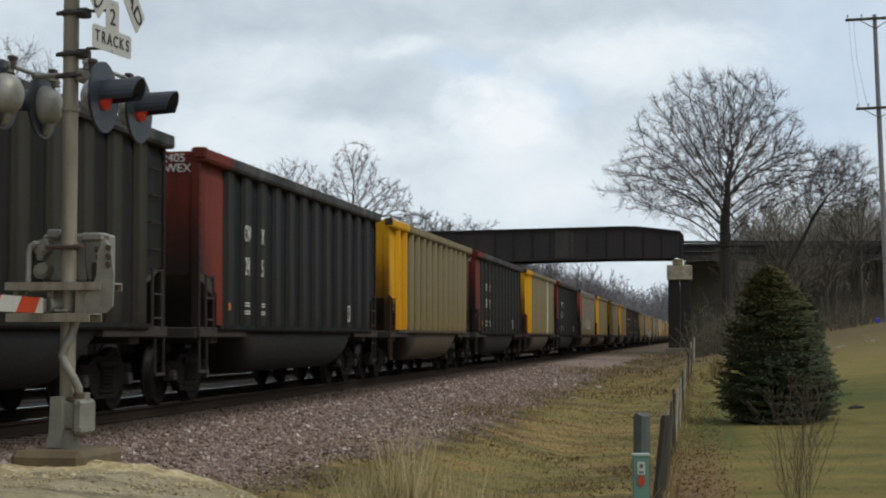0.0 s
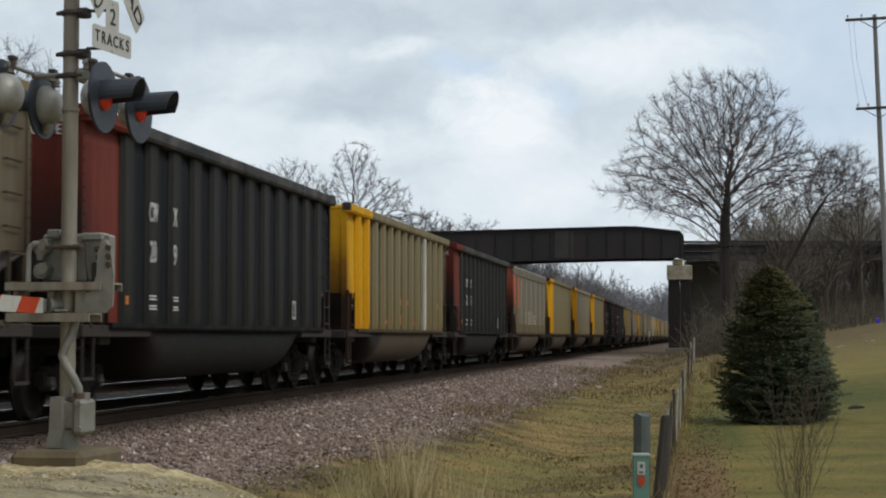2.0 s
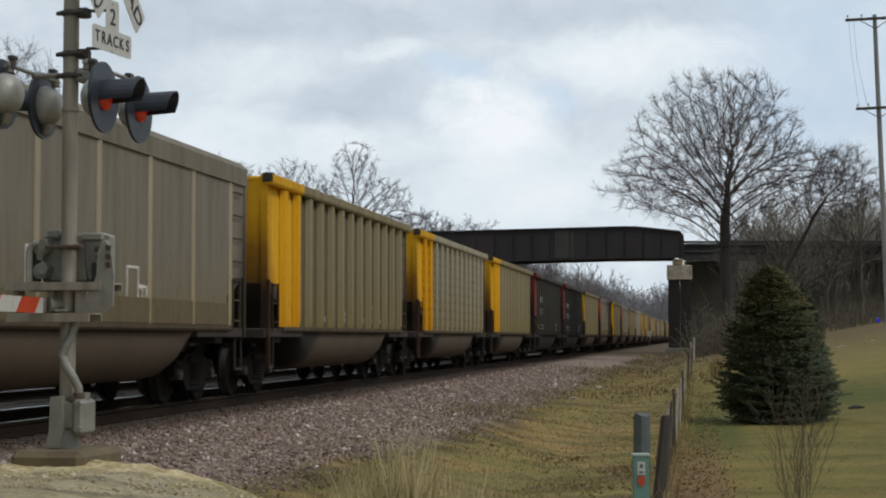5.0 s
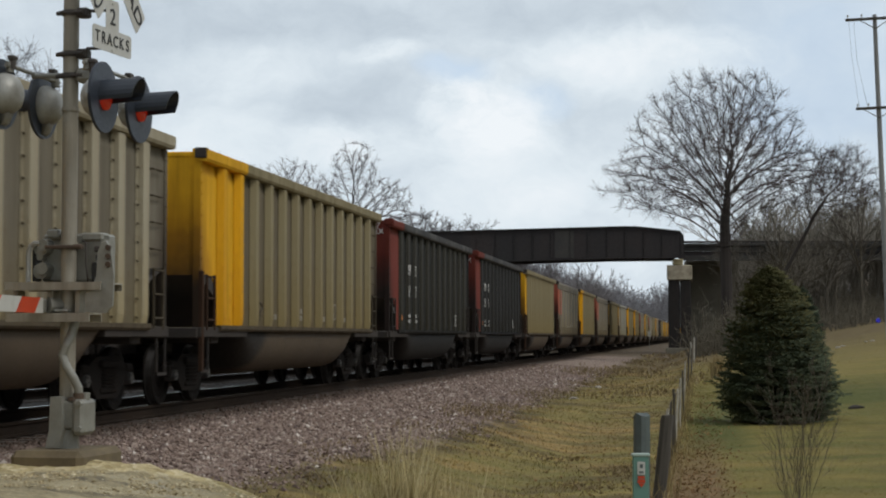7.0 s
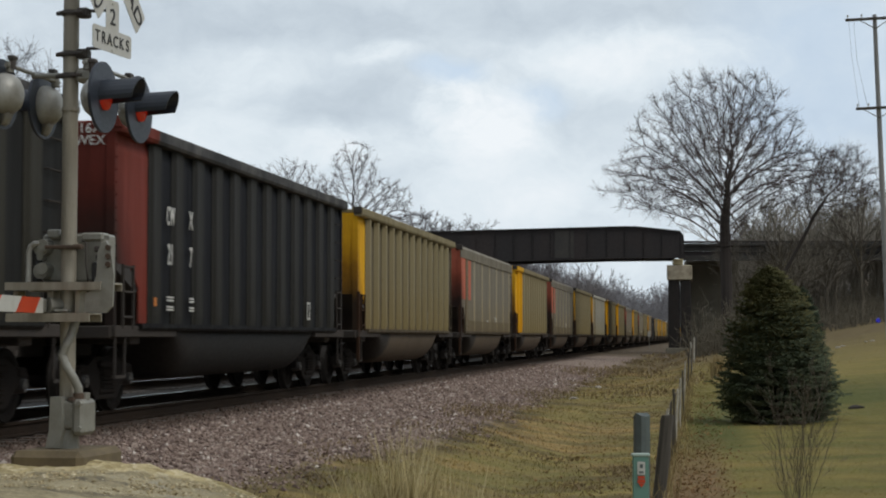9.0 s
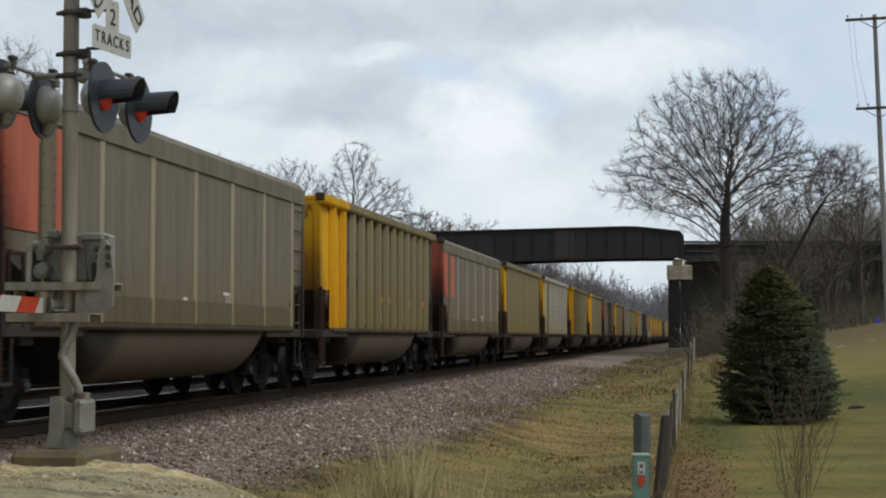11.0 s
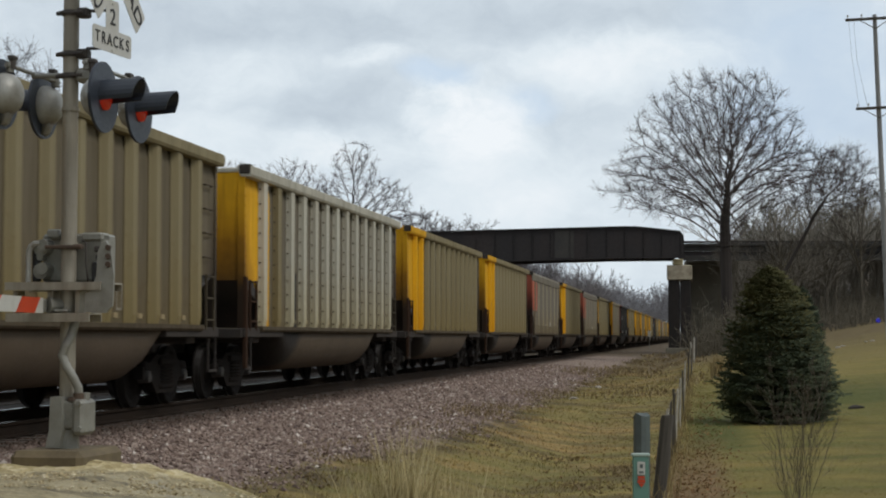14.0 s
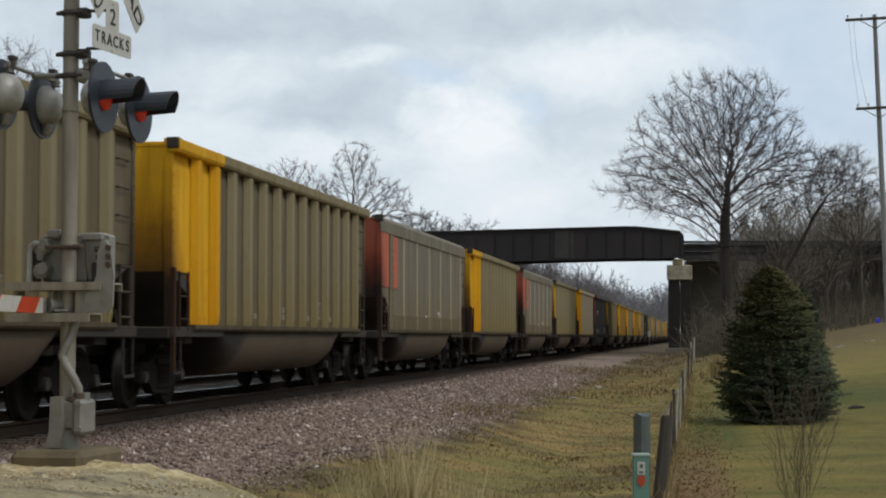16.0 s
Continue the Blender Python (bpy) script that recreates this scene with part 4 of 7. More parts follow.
def frame_mesh(w, h, ink=None):
    """A thin painted outline, as the stencilled data boxes have."""
    def make():
        bm = bmesh.new()
        t = 0.035
        for y0, y1, z0, z1 in ((-w / 2, w / 2, h / 2 - t, h / 2), (-w / 2, w / 2, -h / 2, -h / 2 + t), (-w / 2, -w / 2 + t, -h / 2 + t, h / 2 - t), (w / 2 - t, w / 2, -h / 2 + t, h / 2 - t)):
            box(bm, -0.003, 0.003, y0, y1, z0, z1)
        return bm
    return cached("outline:%s:%s" % (w, h), make, [ink or M_LETTER])


def mark(car, name, me, y, z, x=1.504):
    return mesh_part(name, me, car, pose(x, y, z))


def dress(car, n, style):
    """Stencils, reflectors and marks of one car."""
    b = BODY0
    if style in DARK:
        number = {0: "2405", 2: "2069", 4: "2255", 9: "1177", 10: "2167"}.get(n, "")
        f = 1.563
        shift = -0.42 if n == 10 else 0.0
        y1, y2 = b + 2.71 + shift, b + 3.77 + shift
        mesh_part("lettering", letter_mesh("CW", 0.40, 0.54), car, Matrix.Translation((f, y1, 2.80)) @ TO_SIDE)
        mesh_part("lettering", letter_mesh("X", 0.40, 0.72), car, Matrix.Translation((f, y2 - 0.05, 2.80)) @ TO_SIDE)
        mesh_part("lettering", letter_mesh("CWEX", 0.19, 1.0), car, Matrix.Translation((1.10, b - 0.017, 3.68)) @ TO_END)
        if number:
            mesh_part("lettering", letter_mesh(number[:2], 0.44, 0.64), car, Matrix.Translation((f, y1, 2.24)) @ TO_SIDE)
            mesh_part("lettering", letter_mesh(number[3], 0.44, 0.72), car, Matrix.Translation((f, y2 - 0.05, 2.24)) @ TO_SIDE)
            mesh_part("lettering", letter_mesh(number, 0.19, 1.0), car, Matrix.Translation((1.10, b - 0.017, 3.84)) @ TO_END)
        for y, w in ((y1, 0.31), (y2, 0.22)):
            for z in (1.63, 1.585, 1.49, 1.45):
                mark(car, "stencil_bar", bar_mesh(w, 0.024, M_LETTER), y, z, 1.563)
        mark(car, "data_box", frame_mesh(0.24, 0.34), b + 11.16, 1.56, 1.563)
        mark(car, "reflector", bar_mesh(0.10, 0.12, M_ORANGE), b + 1.60, 1.55, 1.563)
    elif style == "salmon":
        mark(car, "data_box", frame_mesh(0.20, 0.30), b + 9.2, 1.62, 1.574)
        mark(car, "stencil_bar", bar_mesh(0.22, 0.13, M_LETTER), b + 6.84, 1.58, 1.574)
        for z in (1.75, 1.56):
            mark(car, "stencil_bar", bar_mesh(0.18, 0.06, M_LETTER), b + 9.0, z, 1.574)
    else:
        mark(car, "data_box", frame_mesh(0.24, 0.34, M_DIM), b + 9.9, 1.58)
        if style in ("short", "white"):
            for y in POSTS[2:12]:
                mark(car, "reflector", bar_mesh(0.17, 0.07, M_GREYLIGHT), y + 0.507, 1.345)
        for i in range(6 if style not in ("short", "white") else 0):
            mark(car, "reflector", bar_mesh(0.20, 0.10, M_TAN2 if style in ("pale", "white") else M_ORANGE if n == 3 else M_DIM), b + 4.80 + 2.028 * (i % 4), 1.42 if i < 5 else 1.55)
    if n in (7, 16):
        o = mark(car, "oil_stain", bar_mesh(0.16, 1.05, M_TUBBLACK), b + 3.74, 1.75)
        o["label"] = "dark oily run-down stain"
    if n in (1, 8):
        def scrawl():
            bm = bmesh.new()
            path_tube(bm, [(0, 0.30 * math.sin(5.2 * i / 16) + 0.1 * math.sin(i * 1.3), -0.3 + 0.045 * i) for i in range(17)], 0.014, 4)
            return bm
        o = mark(car, "paint_scrawl", cached("scrawl", scrawl, [M_UNDER]), b + 3.5, 1.62)
        o["label"] = "loose dark scrawled paint line"
    if n in (3, 13):
        for y in (6.83, 7.84, 10.89, 12.98):
            mark(car, "reflector", bar_mesh(0.22, 0.16, M_ORANGE), b + y, 1.95)
    if n == 3:
        shared_part("whitewash_post", "post", car, pose(1.604, POSTS[9], SILL), [M_WHITEWASH], "side post whitewashed from top to bottom")
    if n == 13:
        for text, z in (("CWEX", 3.70), ("6340", 3.55)):
            mesh_part("lettering", letter_mesh(text, 0.19, 1.0, M_FADED), car, Matrix.Translation((1.08, b - 0.017, z)) @ TO_END, "faded dark stencil lettering")
        for text, y, z in (("CW", 2.84, 2.80), ("63", 2.84, 2.24), ("T", 3.84, 2.80), ("0", 3.84, 2.24)):
            mesh_part("lettering", letter_mesh(text, 0.44, 0.60, M_FADED), car, Matrix.Translation((1.506, b + y, z)) @ TO_SIDE, "faded dark stencil lettering")
    if n == 5:
        for y, z, w, h in ((5.2, 1.75, 0.5, 0.75), (6.4, 1.85, 0.45, 0.6), (7.5, 1.8, 0.7, 0.7), (8.7, 1.75, 0.5, 0.55)):
            o = mark(car, "paint_scrawl", frame_mesh(w, h), b + y, z, 1.574)
            o["label"] = "faded scrawled paint shape"


for i_car, style_name in enumerate(ORDER):
    dress(build_car(style_name), FIRST + i_car, style_name)


# ---------------------------------------------------------------- crossing signal
SIG = pose(-5.146, 13.45, 0.0, 0, 0, -3)
TURN = Matrix.Rotation(radians(-4), 4, "Z")


def partial_visor(bm, m, r, length, sweep, n=14):
    """A lamp hood: part of a tube, longer at its top."""
    rings = []
    for k in range(n + 1):
        a = radians(90 - sweep / 2 + sweep * k / n)
        cut = 0.72 + 0.28 * (0.5 + 0.5 * math.sin(a))
        row = []
        for rr in (r, r - 0.012):
            row.append(bm.verts.new(m @ Vector((0.0, rr * math.cos(a), rr * math.sin(a)))))
            row.append(bm.verts.new(m @ Vector((length * cut, rr * 0.94 * math.cos(a), rr * 0.94 * math.sin(a)))))
        rings.append(row)
    for p, q in zip(rings, rings[1:]):
        bm.faces.new((p[0], p[1], q[1], q[0]))
        bm.faces.new((p[3], p[2], q[2], q[3]))
        bm.faces.new((p[1], p[3], q[3], q[1]))
    for e in (rings[0], rings[-1]):
        bm.faces.new((e[0], e[2], e[3], e[1]))


def signal_lamp(sig, x, y, z, flip):
    """One flashing light unit: backboard, hood, lens and housing. Faces +x, or -x when flipped."""
    m = pose(x, y, z, 0, 0, 180 if flip else 0)
    bm = bmesh.new()
    tube(bm, (-0.012, 0, 0), (0.012, 0, 0), 0.282, None, 36)
    board = part("backboard", bm, M_SIGNBLACK, sig)
    board.matrix_basis = m
    bm = bmesh.new()
    partial_visor(bm, pose(0.012, 0, 0.012, 0, -3, 0), 0.128, 0.33, 226)
    part("hood", bm, M_SIGNBLACK, board)
    bm = bmesh.new()
    prof = [(0.0, 0.104), (0.02, 0.104), (0.034, 0.08), (0.042, 0.0)]
    prev = None
    for w, r in prof:
        ring = [bm.verts.new((0.012 + w, r * math.cos(2 * math.pi * k / 24), r * math.sin(2 * math.pi * k / 24))) for k in range(24)] if r > 0 else None
        if prev and ring:
            for k in range(24):
                bm.faces.new((prev[k], prev[(k + 1) % 24], ring[(k + 1) % 24], ring[k]))
        elif prev:
            bm.faces.new(prev)
        prev = ring or prev
    part("lens", bm, M_LENS, board, "red lens under its hood", smooth=True)
    bm = bmesh.new()
    prev = None
    for w, r in ((0.012, 0.17), (0.05, 0.172), (0.09, 0.158), (0.13, 0.128), (0.155, 0.088), (0.165, 0.04)):
        ring = [bm.verts.new((-w, r * math.cos(2 * math.pi * k / 26), r * math.sin(2 * math.pi * k / 26))) for k in range(26)]
        if prev:
            for k in range(26):
                bm.faces.new((prev[k], prev[(k + 1) % 26], ring[(k + 1) % 26], ring[k]))
        prev = ring
    bm.faces.new(prev)
    prism(bm, [(-0.012, -0.10), (-0.10, -0.11), (-0.045, -0.235), (-0.012, -0.255)], "y", -0.05, 0.05)
    box(bm, -0.075, -0.03, -0.19, -0.155, -0.03, 0.03, 0.008)
    bmesh.ops.recalc_face_normals(bm, faces=bm.faces[:])
    part("housing", bm, M_SIGNBACK, board, "silver rounded lamp housing", smooth=True)
    bm = bmesh.new()
    tube(bm, (-0.105, -0.10, -0.02), (-0.12, -0.135, -0.02), 0.018, 0.014, 10)
    part("peep_port", bm, M_SIGNWHITE, board, "small clear side port of the lamp")
    bm = bmesh.new()
    tube(bm, (-0.09, 0, 0.20), (-0.09, 0, 0.30), 0.03, None, 10)
    box(bm, -0.12, -0.06, -0.04, 0.04, 0.27, 0.31, 0.01)
    part("hanger", bm, M_BRACKET, board)
    return board


def letters(text, size, sig, parent, m, stretch=(1, 1, 1), mat=None, name="lettering"):
    bm = text_mesh(text, size)
    bmesh.ops.scale(bm, vec=stretch, verts=bm.verts[:])
    ob = part(name, bm, mat or M_INK, parent)
    ob.matrix_basis = m
    return ob


FACE_X = Matrix(((0, 0, 1, 0), (1, 0, 0, 0), (0, 1, 0, 0), (0, 0, 0, 1)))   # flat lettering turned to face +x


def rounded_rect(bm, y0, y1, z0, z1, x0, x1, r=0.03):
    out = []
    for cy, cz, a0 in ((y1 - r, z1 - r, 0), (y0 + r, z1 - r, 90), (y0 + r, z0 + r, 180), (y1 - r, z0 + r, 270)):
        for k in range(4):
            a = radians(a0 + 30 * k)
            out.append((cy + r * math.cos(a), cz + r * math.sin(a)))
    prism(bm, out, "x", x0, x1)


def build_signal():
    sig = thing("crossing_signal", SIG, "grey railroad crossing signal mast with flashing lights and gate", "crossing signal")
    bm = bmesh.new()
    tube(bm, (0, 0, 0.50), (0, 0, 5.0), 0.063, 0.065, 20)
    for z in (1.80, 2.9):
        tube(bm, (0, 0, z), (0, 0, z + 0.03), 0.074, None, 20)
    part("mast", bm, M_GALV, sig, smooth=False)
    # clamps with their bolts
    for z in (3.71, 3.37, 3.19):
        bm = bmesh.new()
        tube(bm, (0, 0, z - 0.022), (0, 0, z + 0.022), 0.078, None, 18)
        tube(bm, (-0.075, -0.07, z), (0.13, -0.07, z), 0.014, None, 6)
        box(bm, 0.06, 0.16, -0.05, 0.05, z - 0.04, z + 0.04, 0.012)
        tube(bm, (-0.12, -0.02, z), (-0.06, -0.02, z), 0.018, None, 6)
        part("clamp", bm, M_BRACKET, sig)
    bm = bmesh.new()
    for z in (3.71, 3.40):
        box(bm, 0.14, 0.335, -0.02, 0.02, z + 0.005, z + 0.025)
    part("sign_bracket", bm, M_BRACKET, sig)
    # number plate and crossbuck
    bm = bmesh.new()
    rounded_rect(bm, -0.345, 0.345, 3.365, 3.555, 0.335, 0.341)
    rounded_rect(bm, -0.115, 0.115, 3.53, 3.80, 0.3355, 0.3405)
    for y, z in ((0, 3.385), (0, 3.77)):
        tube(bm, (0.34, y, z), (0.347, y, z), 0.014, None, 8)
    plate = part("track_count_sign", bm, M_SIGNWHITE, sig, "white sign reading 2 TRACKS")
    plate.matrix_basis = TURN @ Matrix.Translation((0.032, 0.0, 0.0))
    for i, ch in enumerate("TRACKS"):
        letters(ch, 0.138, sig, plate, Matrix.Translation((0.3425, (i - 2.5) * 0.107, 3.462)) @ FACE_X, (0.95, 1.0, 1), None, "letter")
    letters("2", 0.19, sig, plate, Matrix.Translation((0.3425, 0.0, 3.655)) @ FACE_X, (1.1, 1, 1))
    for ang, word, off in ((45, "CROSSING", 0.352), (-45, "RAILROAD", 0.345)):
        bm = bmesh.new()
        rounded_rect(bm, -0.61, 0.61, -0.115, 0.115, -0.003, 0.003, 0.02)
        blade = part("crossbuck_blade", bm, M_SIGNWHITE, sig, "white crossbuck blade lettered " + word)
        blade.matrix_basis = TURN @ Matrix.Translation((off + 0.05, 0.04, 4.10)) @ Matrix.Rotation(radians(ang), 4, "X")
        letters(word, 0.15, sig, blade, Matrix.Translation((0.005, 0, 0)) @ FACE_X, (1.68, 1.1, 1))
    # cross arms and lamps
    bm = bmesh.new()
    tube(bm, (-0.34, 0, 3.20), (0.36, 0, 3.20), 0.022, None, 12)
    for x in (-0.33, 0.33):
        tube(bm, (x, -0.50, 3.22), (x, 0.50, 3.22), 0.017, None, 10)
    box(bm, 0.06, 0.24, -0.07, 0.07, 3.13, 3.25, 0.03)
    for x in (-0.33, 0.33):
        for y in (-0.43, 0.43):
            tube(bm, (x, y, 3.17), (x, y, 3.255), 0.034, None, 10)
    part("cross_arm", bm, M_GALV2, sig)
    for y in (-0.43, 0.43):
        signal_lamp(sig, 0.445 - 0.05 * y, y, 2.945 + 0.015 * (y > 0), False)
        signal_lamp(sig, -0.42 - 0.05 * y, y, 2.995 + 0.02 * (y > 0), True)
    # gate machine
    bm = bmesh.new()
    box(bm, -0.27, 0.27, 0.07, 0.34, 1.50, 1.90, 0.02)
    box(bm, -0.20, -0.09, 0.0, 0.3, 1.86, 1.935, 0.015)
    box(bm, 0.09, 0.27, 0.04, 0.2, 1.84, 1.905, 0.012)
    machine = part("gate_machine", bm, M_GALV2, sig, "grey cast gate machine housing")
    bm = bmesh.new()
    for z in (1.80, 1.61):
        tube(bm, (-0.21, -0.06, z), (-0.21, 0.09, z), 0.05, None, 14)
        tube(bm, (-0.235, -0.03, z - 0.02), (-0.235, 0.09, z - 0.02), 0.065, None, 14)
    tube(bm, (-0.25, -0.02, 1.71), (-0.25, 0.08, 1.71), 0.032, None, 12)
    part("shaft_end", bm, M_GALV2, machine)
    bm = bmesh.new()
    for x, z in ((0.25, 1.77), (0.265, 1.70), (0.255, 1.63), (0.285, 1.74)):
        box(bm, x - 0.035, x + 0.035, 0.0, 0.07, z - 0.025, z + 0.025, 0.01)
    path_tube(bm, [(0.16, 0.02, 1.50), (0.15, 0.0, 1.65), (0.14, 0.02, 1.82), (0.10, 0.03, 1.84)], 0.008, 6)
    part("terminal", bm, M_BRACKET, machine)
    bm = bmesh.new()
    path_tube(bm, [(-0.33, -0.05, 1.50), (-0.33, -0.05, 1.74), (-0.315, -0.05, 1.79), (-0.28, -0.05, 1.815), (-0.235, -0.05, 1.815)], 0.024, 8)
    part("guard_bar", bm, M_SIGNBACK, sig)
    # two black boxes added to stand for the dark gaps around the machine
    bm = bmesh.new()
    box(bm, -0.315, -0.262, -0.02, 0.06, 1.505, 1.775, 0.01)
    part("side_plate", bm, M_CABLE, machine)
    bm = bmesh.new()
    box(bm, 0.20, 0.27, -0.01, 0.066, 1.505, 1.66, 0.01)
    part("contact_block", bm, M_CABLE, machine)
    bm = bmesh.new()
    tube(bm, (0, 0, 1.765), (0, 0, 1.80), 0.076, None, 18)
    box(bm, -0.17, 0.16, -0.10, -0.06, 1.768, 1.797, 0.006)
    tube(bm, (0.09, -0.11, 1.782), (0.16, -0.11, 1.782), 0.022, None, 8)
    part("mast_clamp", bm, M_RUST, sig, "rusty bolted mast clamp")
    for name, z0, z1, x0, x1, back in (("machine_shelf", 1.43, 1.495, -0.485, 0.345, 0.30), ("arm_shelf", 1.175, 1.245, -0.475, 0.25, 0.10)):
        bm = bmesh.new()
        prism(bm, [(x0, z0), (x1, z0), (x1, z1), (x0, z1)], "y", -0.16, -0.145)
        box(bm, x0, x1, -0.145, back, z1 - 0.015, z1, 0.003)
        box(bm, x0, x1, back - 0.015, back, z0, z1 - 0.016)
        part(name, bm, M_GALV, sig)
    for x0, x1 in ((-0.44, -0.40), (-0.14, -0.09), (0.10, 0.14)):
        bm = bmesh.new()
        box(bm, x0, x1, -0.10, 0.05, 1.247, 1.428, 0.005)
        part("shelf_post", bm, M_GALV, sig)
    bm = bmesh.new()
    prism(bm, [(0.20, 1.25), (0.38, 1.245), (0.435, 1.30), (0.445, 1.55), (0.42, 1.74), (0.375, 1.825), (0.34, 1.81), (0.305, 1.74), (0.295, 1.55), (0.25, 1.42), (0.20, 1.40)], "y", -0.13, -0.10)
    arm_plate = part("counterweight_arm", bm, M_GALV2, sig, "curved grey counterweight arm")
    bm = bmesh.new()
    for z in (1.77, 1.70, 1.635):
        tube(bm, (0.40, -0.155, z), (0.40, -0.125, z), 0.024, None, 6)
    part("bolt", bm, M_RUST, arm_plate)
    bm = bmesh.new()
    tube(bm, (-0.12, -0.12, 1.31), (-0.02, 0.0, 1.31), 0.065, 0.045, 14)
    box(bm, -0.06, 0.06, -0.15, -0.06, 1.25, 1.275, 0.01)
    part("arm_pivot", bm, M_GALV2, sig)
    # the lowered gate arm reaches out over the road, towards the viewer
    arm = new("gate_arm")
    arm.parent = sig
    arm.matrix_basis = pose(-0.15, -0.12, 1.305, 0, 0, 7)
    arm["label"] = "red and white striped gate arm, lowered"
    y, red = -0.03, False
    bm = bmesh.new()
    box(bm, -0.022, 0.022, -0.10, 0.02, -0.055, 0.055, 0.008)
    part("arm_tip_casting", bm, M_GALV2, arm)
    lean = 0.07
    y = -0.10
    for i in range(14):
        ln = 0.14 if i == 0 else 0.46
        bm = bmesh.new()
        a, b = y, y - ln
        prism(bm, [(a + (lean if i else 0), 0.062), (b + lean, 0.062), (b - lean, -0.062), (a - (lean if i else 0), -0.062)], "x", -0.018, 0.018)
        part("arm_stripe", bm, M_GATERED if i % 2 == 1 else M_SIGNWHITE, arm)
        y = b
    # conduit, base casting and footing
    bm = bmesh.new()
    path_tube(bm, [(0.075, -0.02, 1.18), (0.05, -0.05, 1.06), (0.02, -0.09, 0.98), (-0.005, -0.10, 0.90), (0.03, -0.10, 0.82), (0.09, -0.09, 0.72), (0.125, -0.07, 0.64), (0.13, -0.06, 0.55)], 0.036, 12)
    part("conduit", bm, M_GALV2, sig)
    bm = bmesh.new()
    tube(bm, (0.128, -0.063, 0.535), (0.127, -0.066, 0.60), 0.047, 0.043, 12)
    tube(bm, (0.095, -0.05, 0.535), (0.095, -0.05, 0.565), 0.07, 0.06, 10)
    part("conduit_collar", bm, M_RUST, sig, "rusty collar at the foot of the conduit")
    bm = bmesh.new()
    prism(bm, [(-0.115, 0.16), (0.0, 0.16), (0.03, 0.30), (0.02, 0.57), (-0.075, 0.57), (-0.085, 0.30)], "y", -0.16, 0.14)
    box(bm, 0.10, 0.205, -0.15, 0.12, 0.26, 0.55, 0.03)
    box(bm, -0.03, 0.11, -0.11, 0.13, 0.31, 0.535, 0.012)
    tube(bm, (-0.0, 0.0, 0.13), (0.0, 0.0, 0.30), 0.10, None, 14)
    tube(bm, (0.15, 0.0, 0.54), (0.15, 0.0, 0.60), 0.045, None, 10)
    for x, z in ((0.17, 0.52), (0.17, 0.32)):
        tube(bm, (x, -0.175, z), (x, -0.14, z), 0.02, None, 8)
    part("base_casting", bm, M_GALV2, sig, "grey cast mast base and junction box")
    bm = bmesh.new()
    box(bm, -0.31, 0.31, -0.42, 0.45, -0.28, 0.15, 0.05)
    part("footing", bm, M_CREAM, sig, "cream weathered concrete footing")


build_signal()


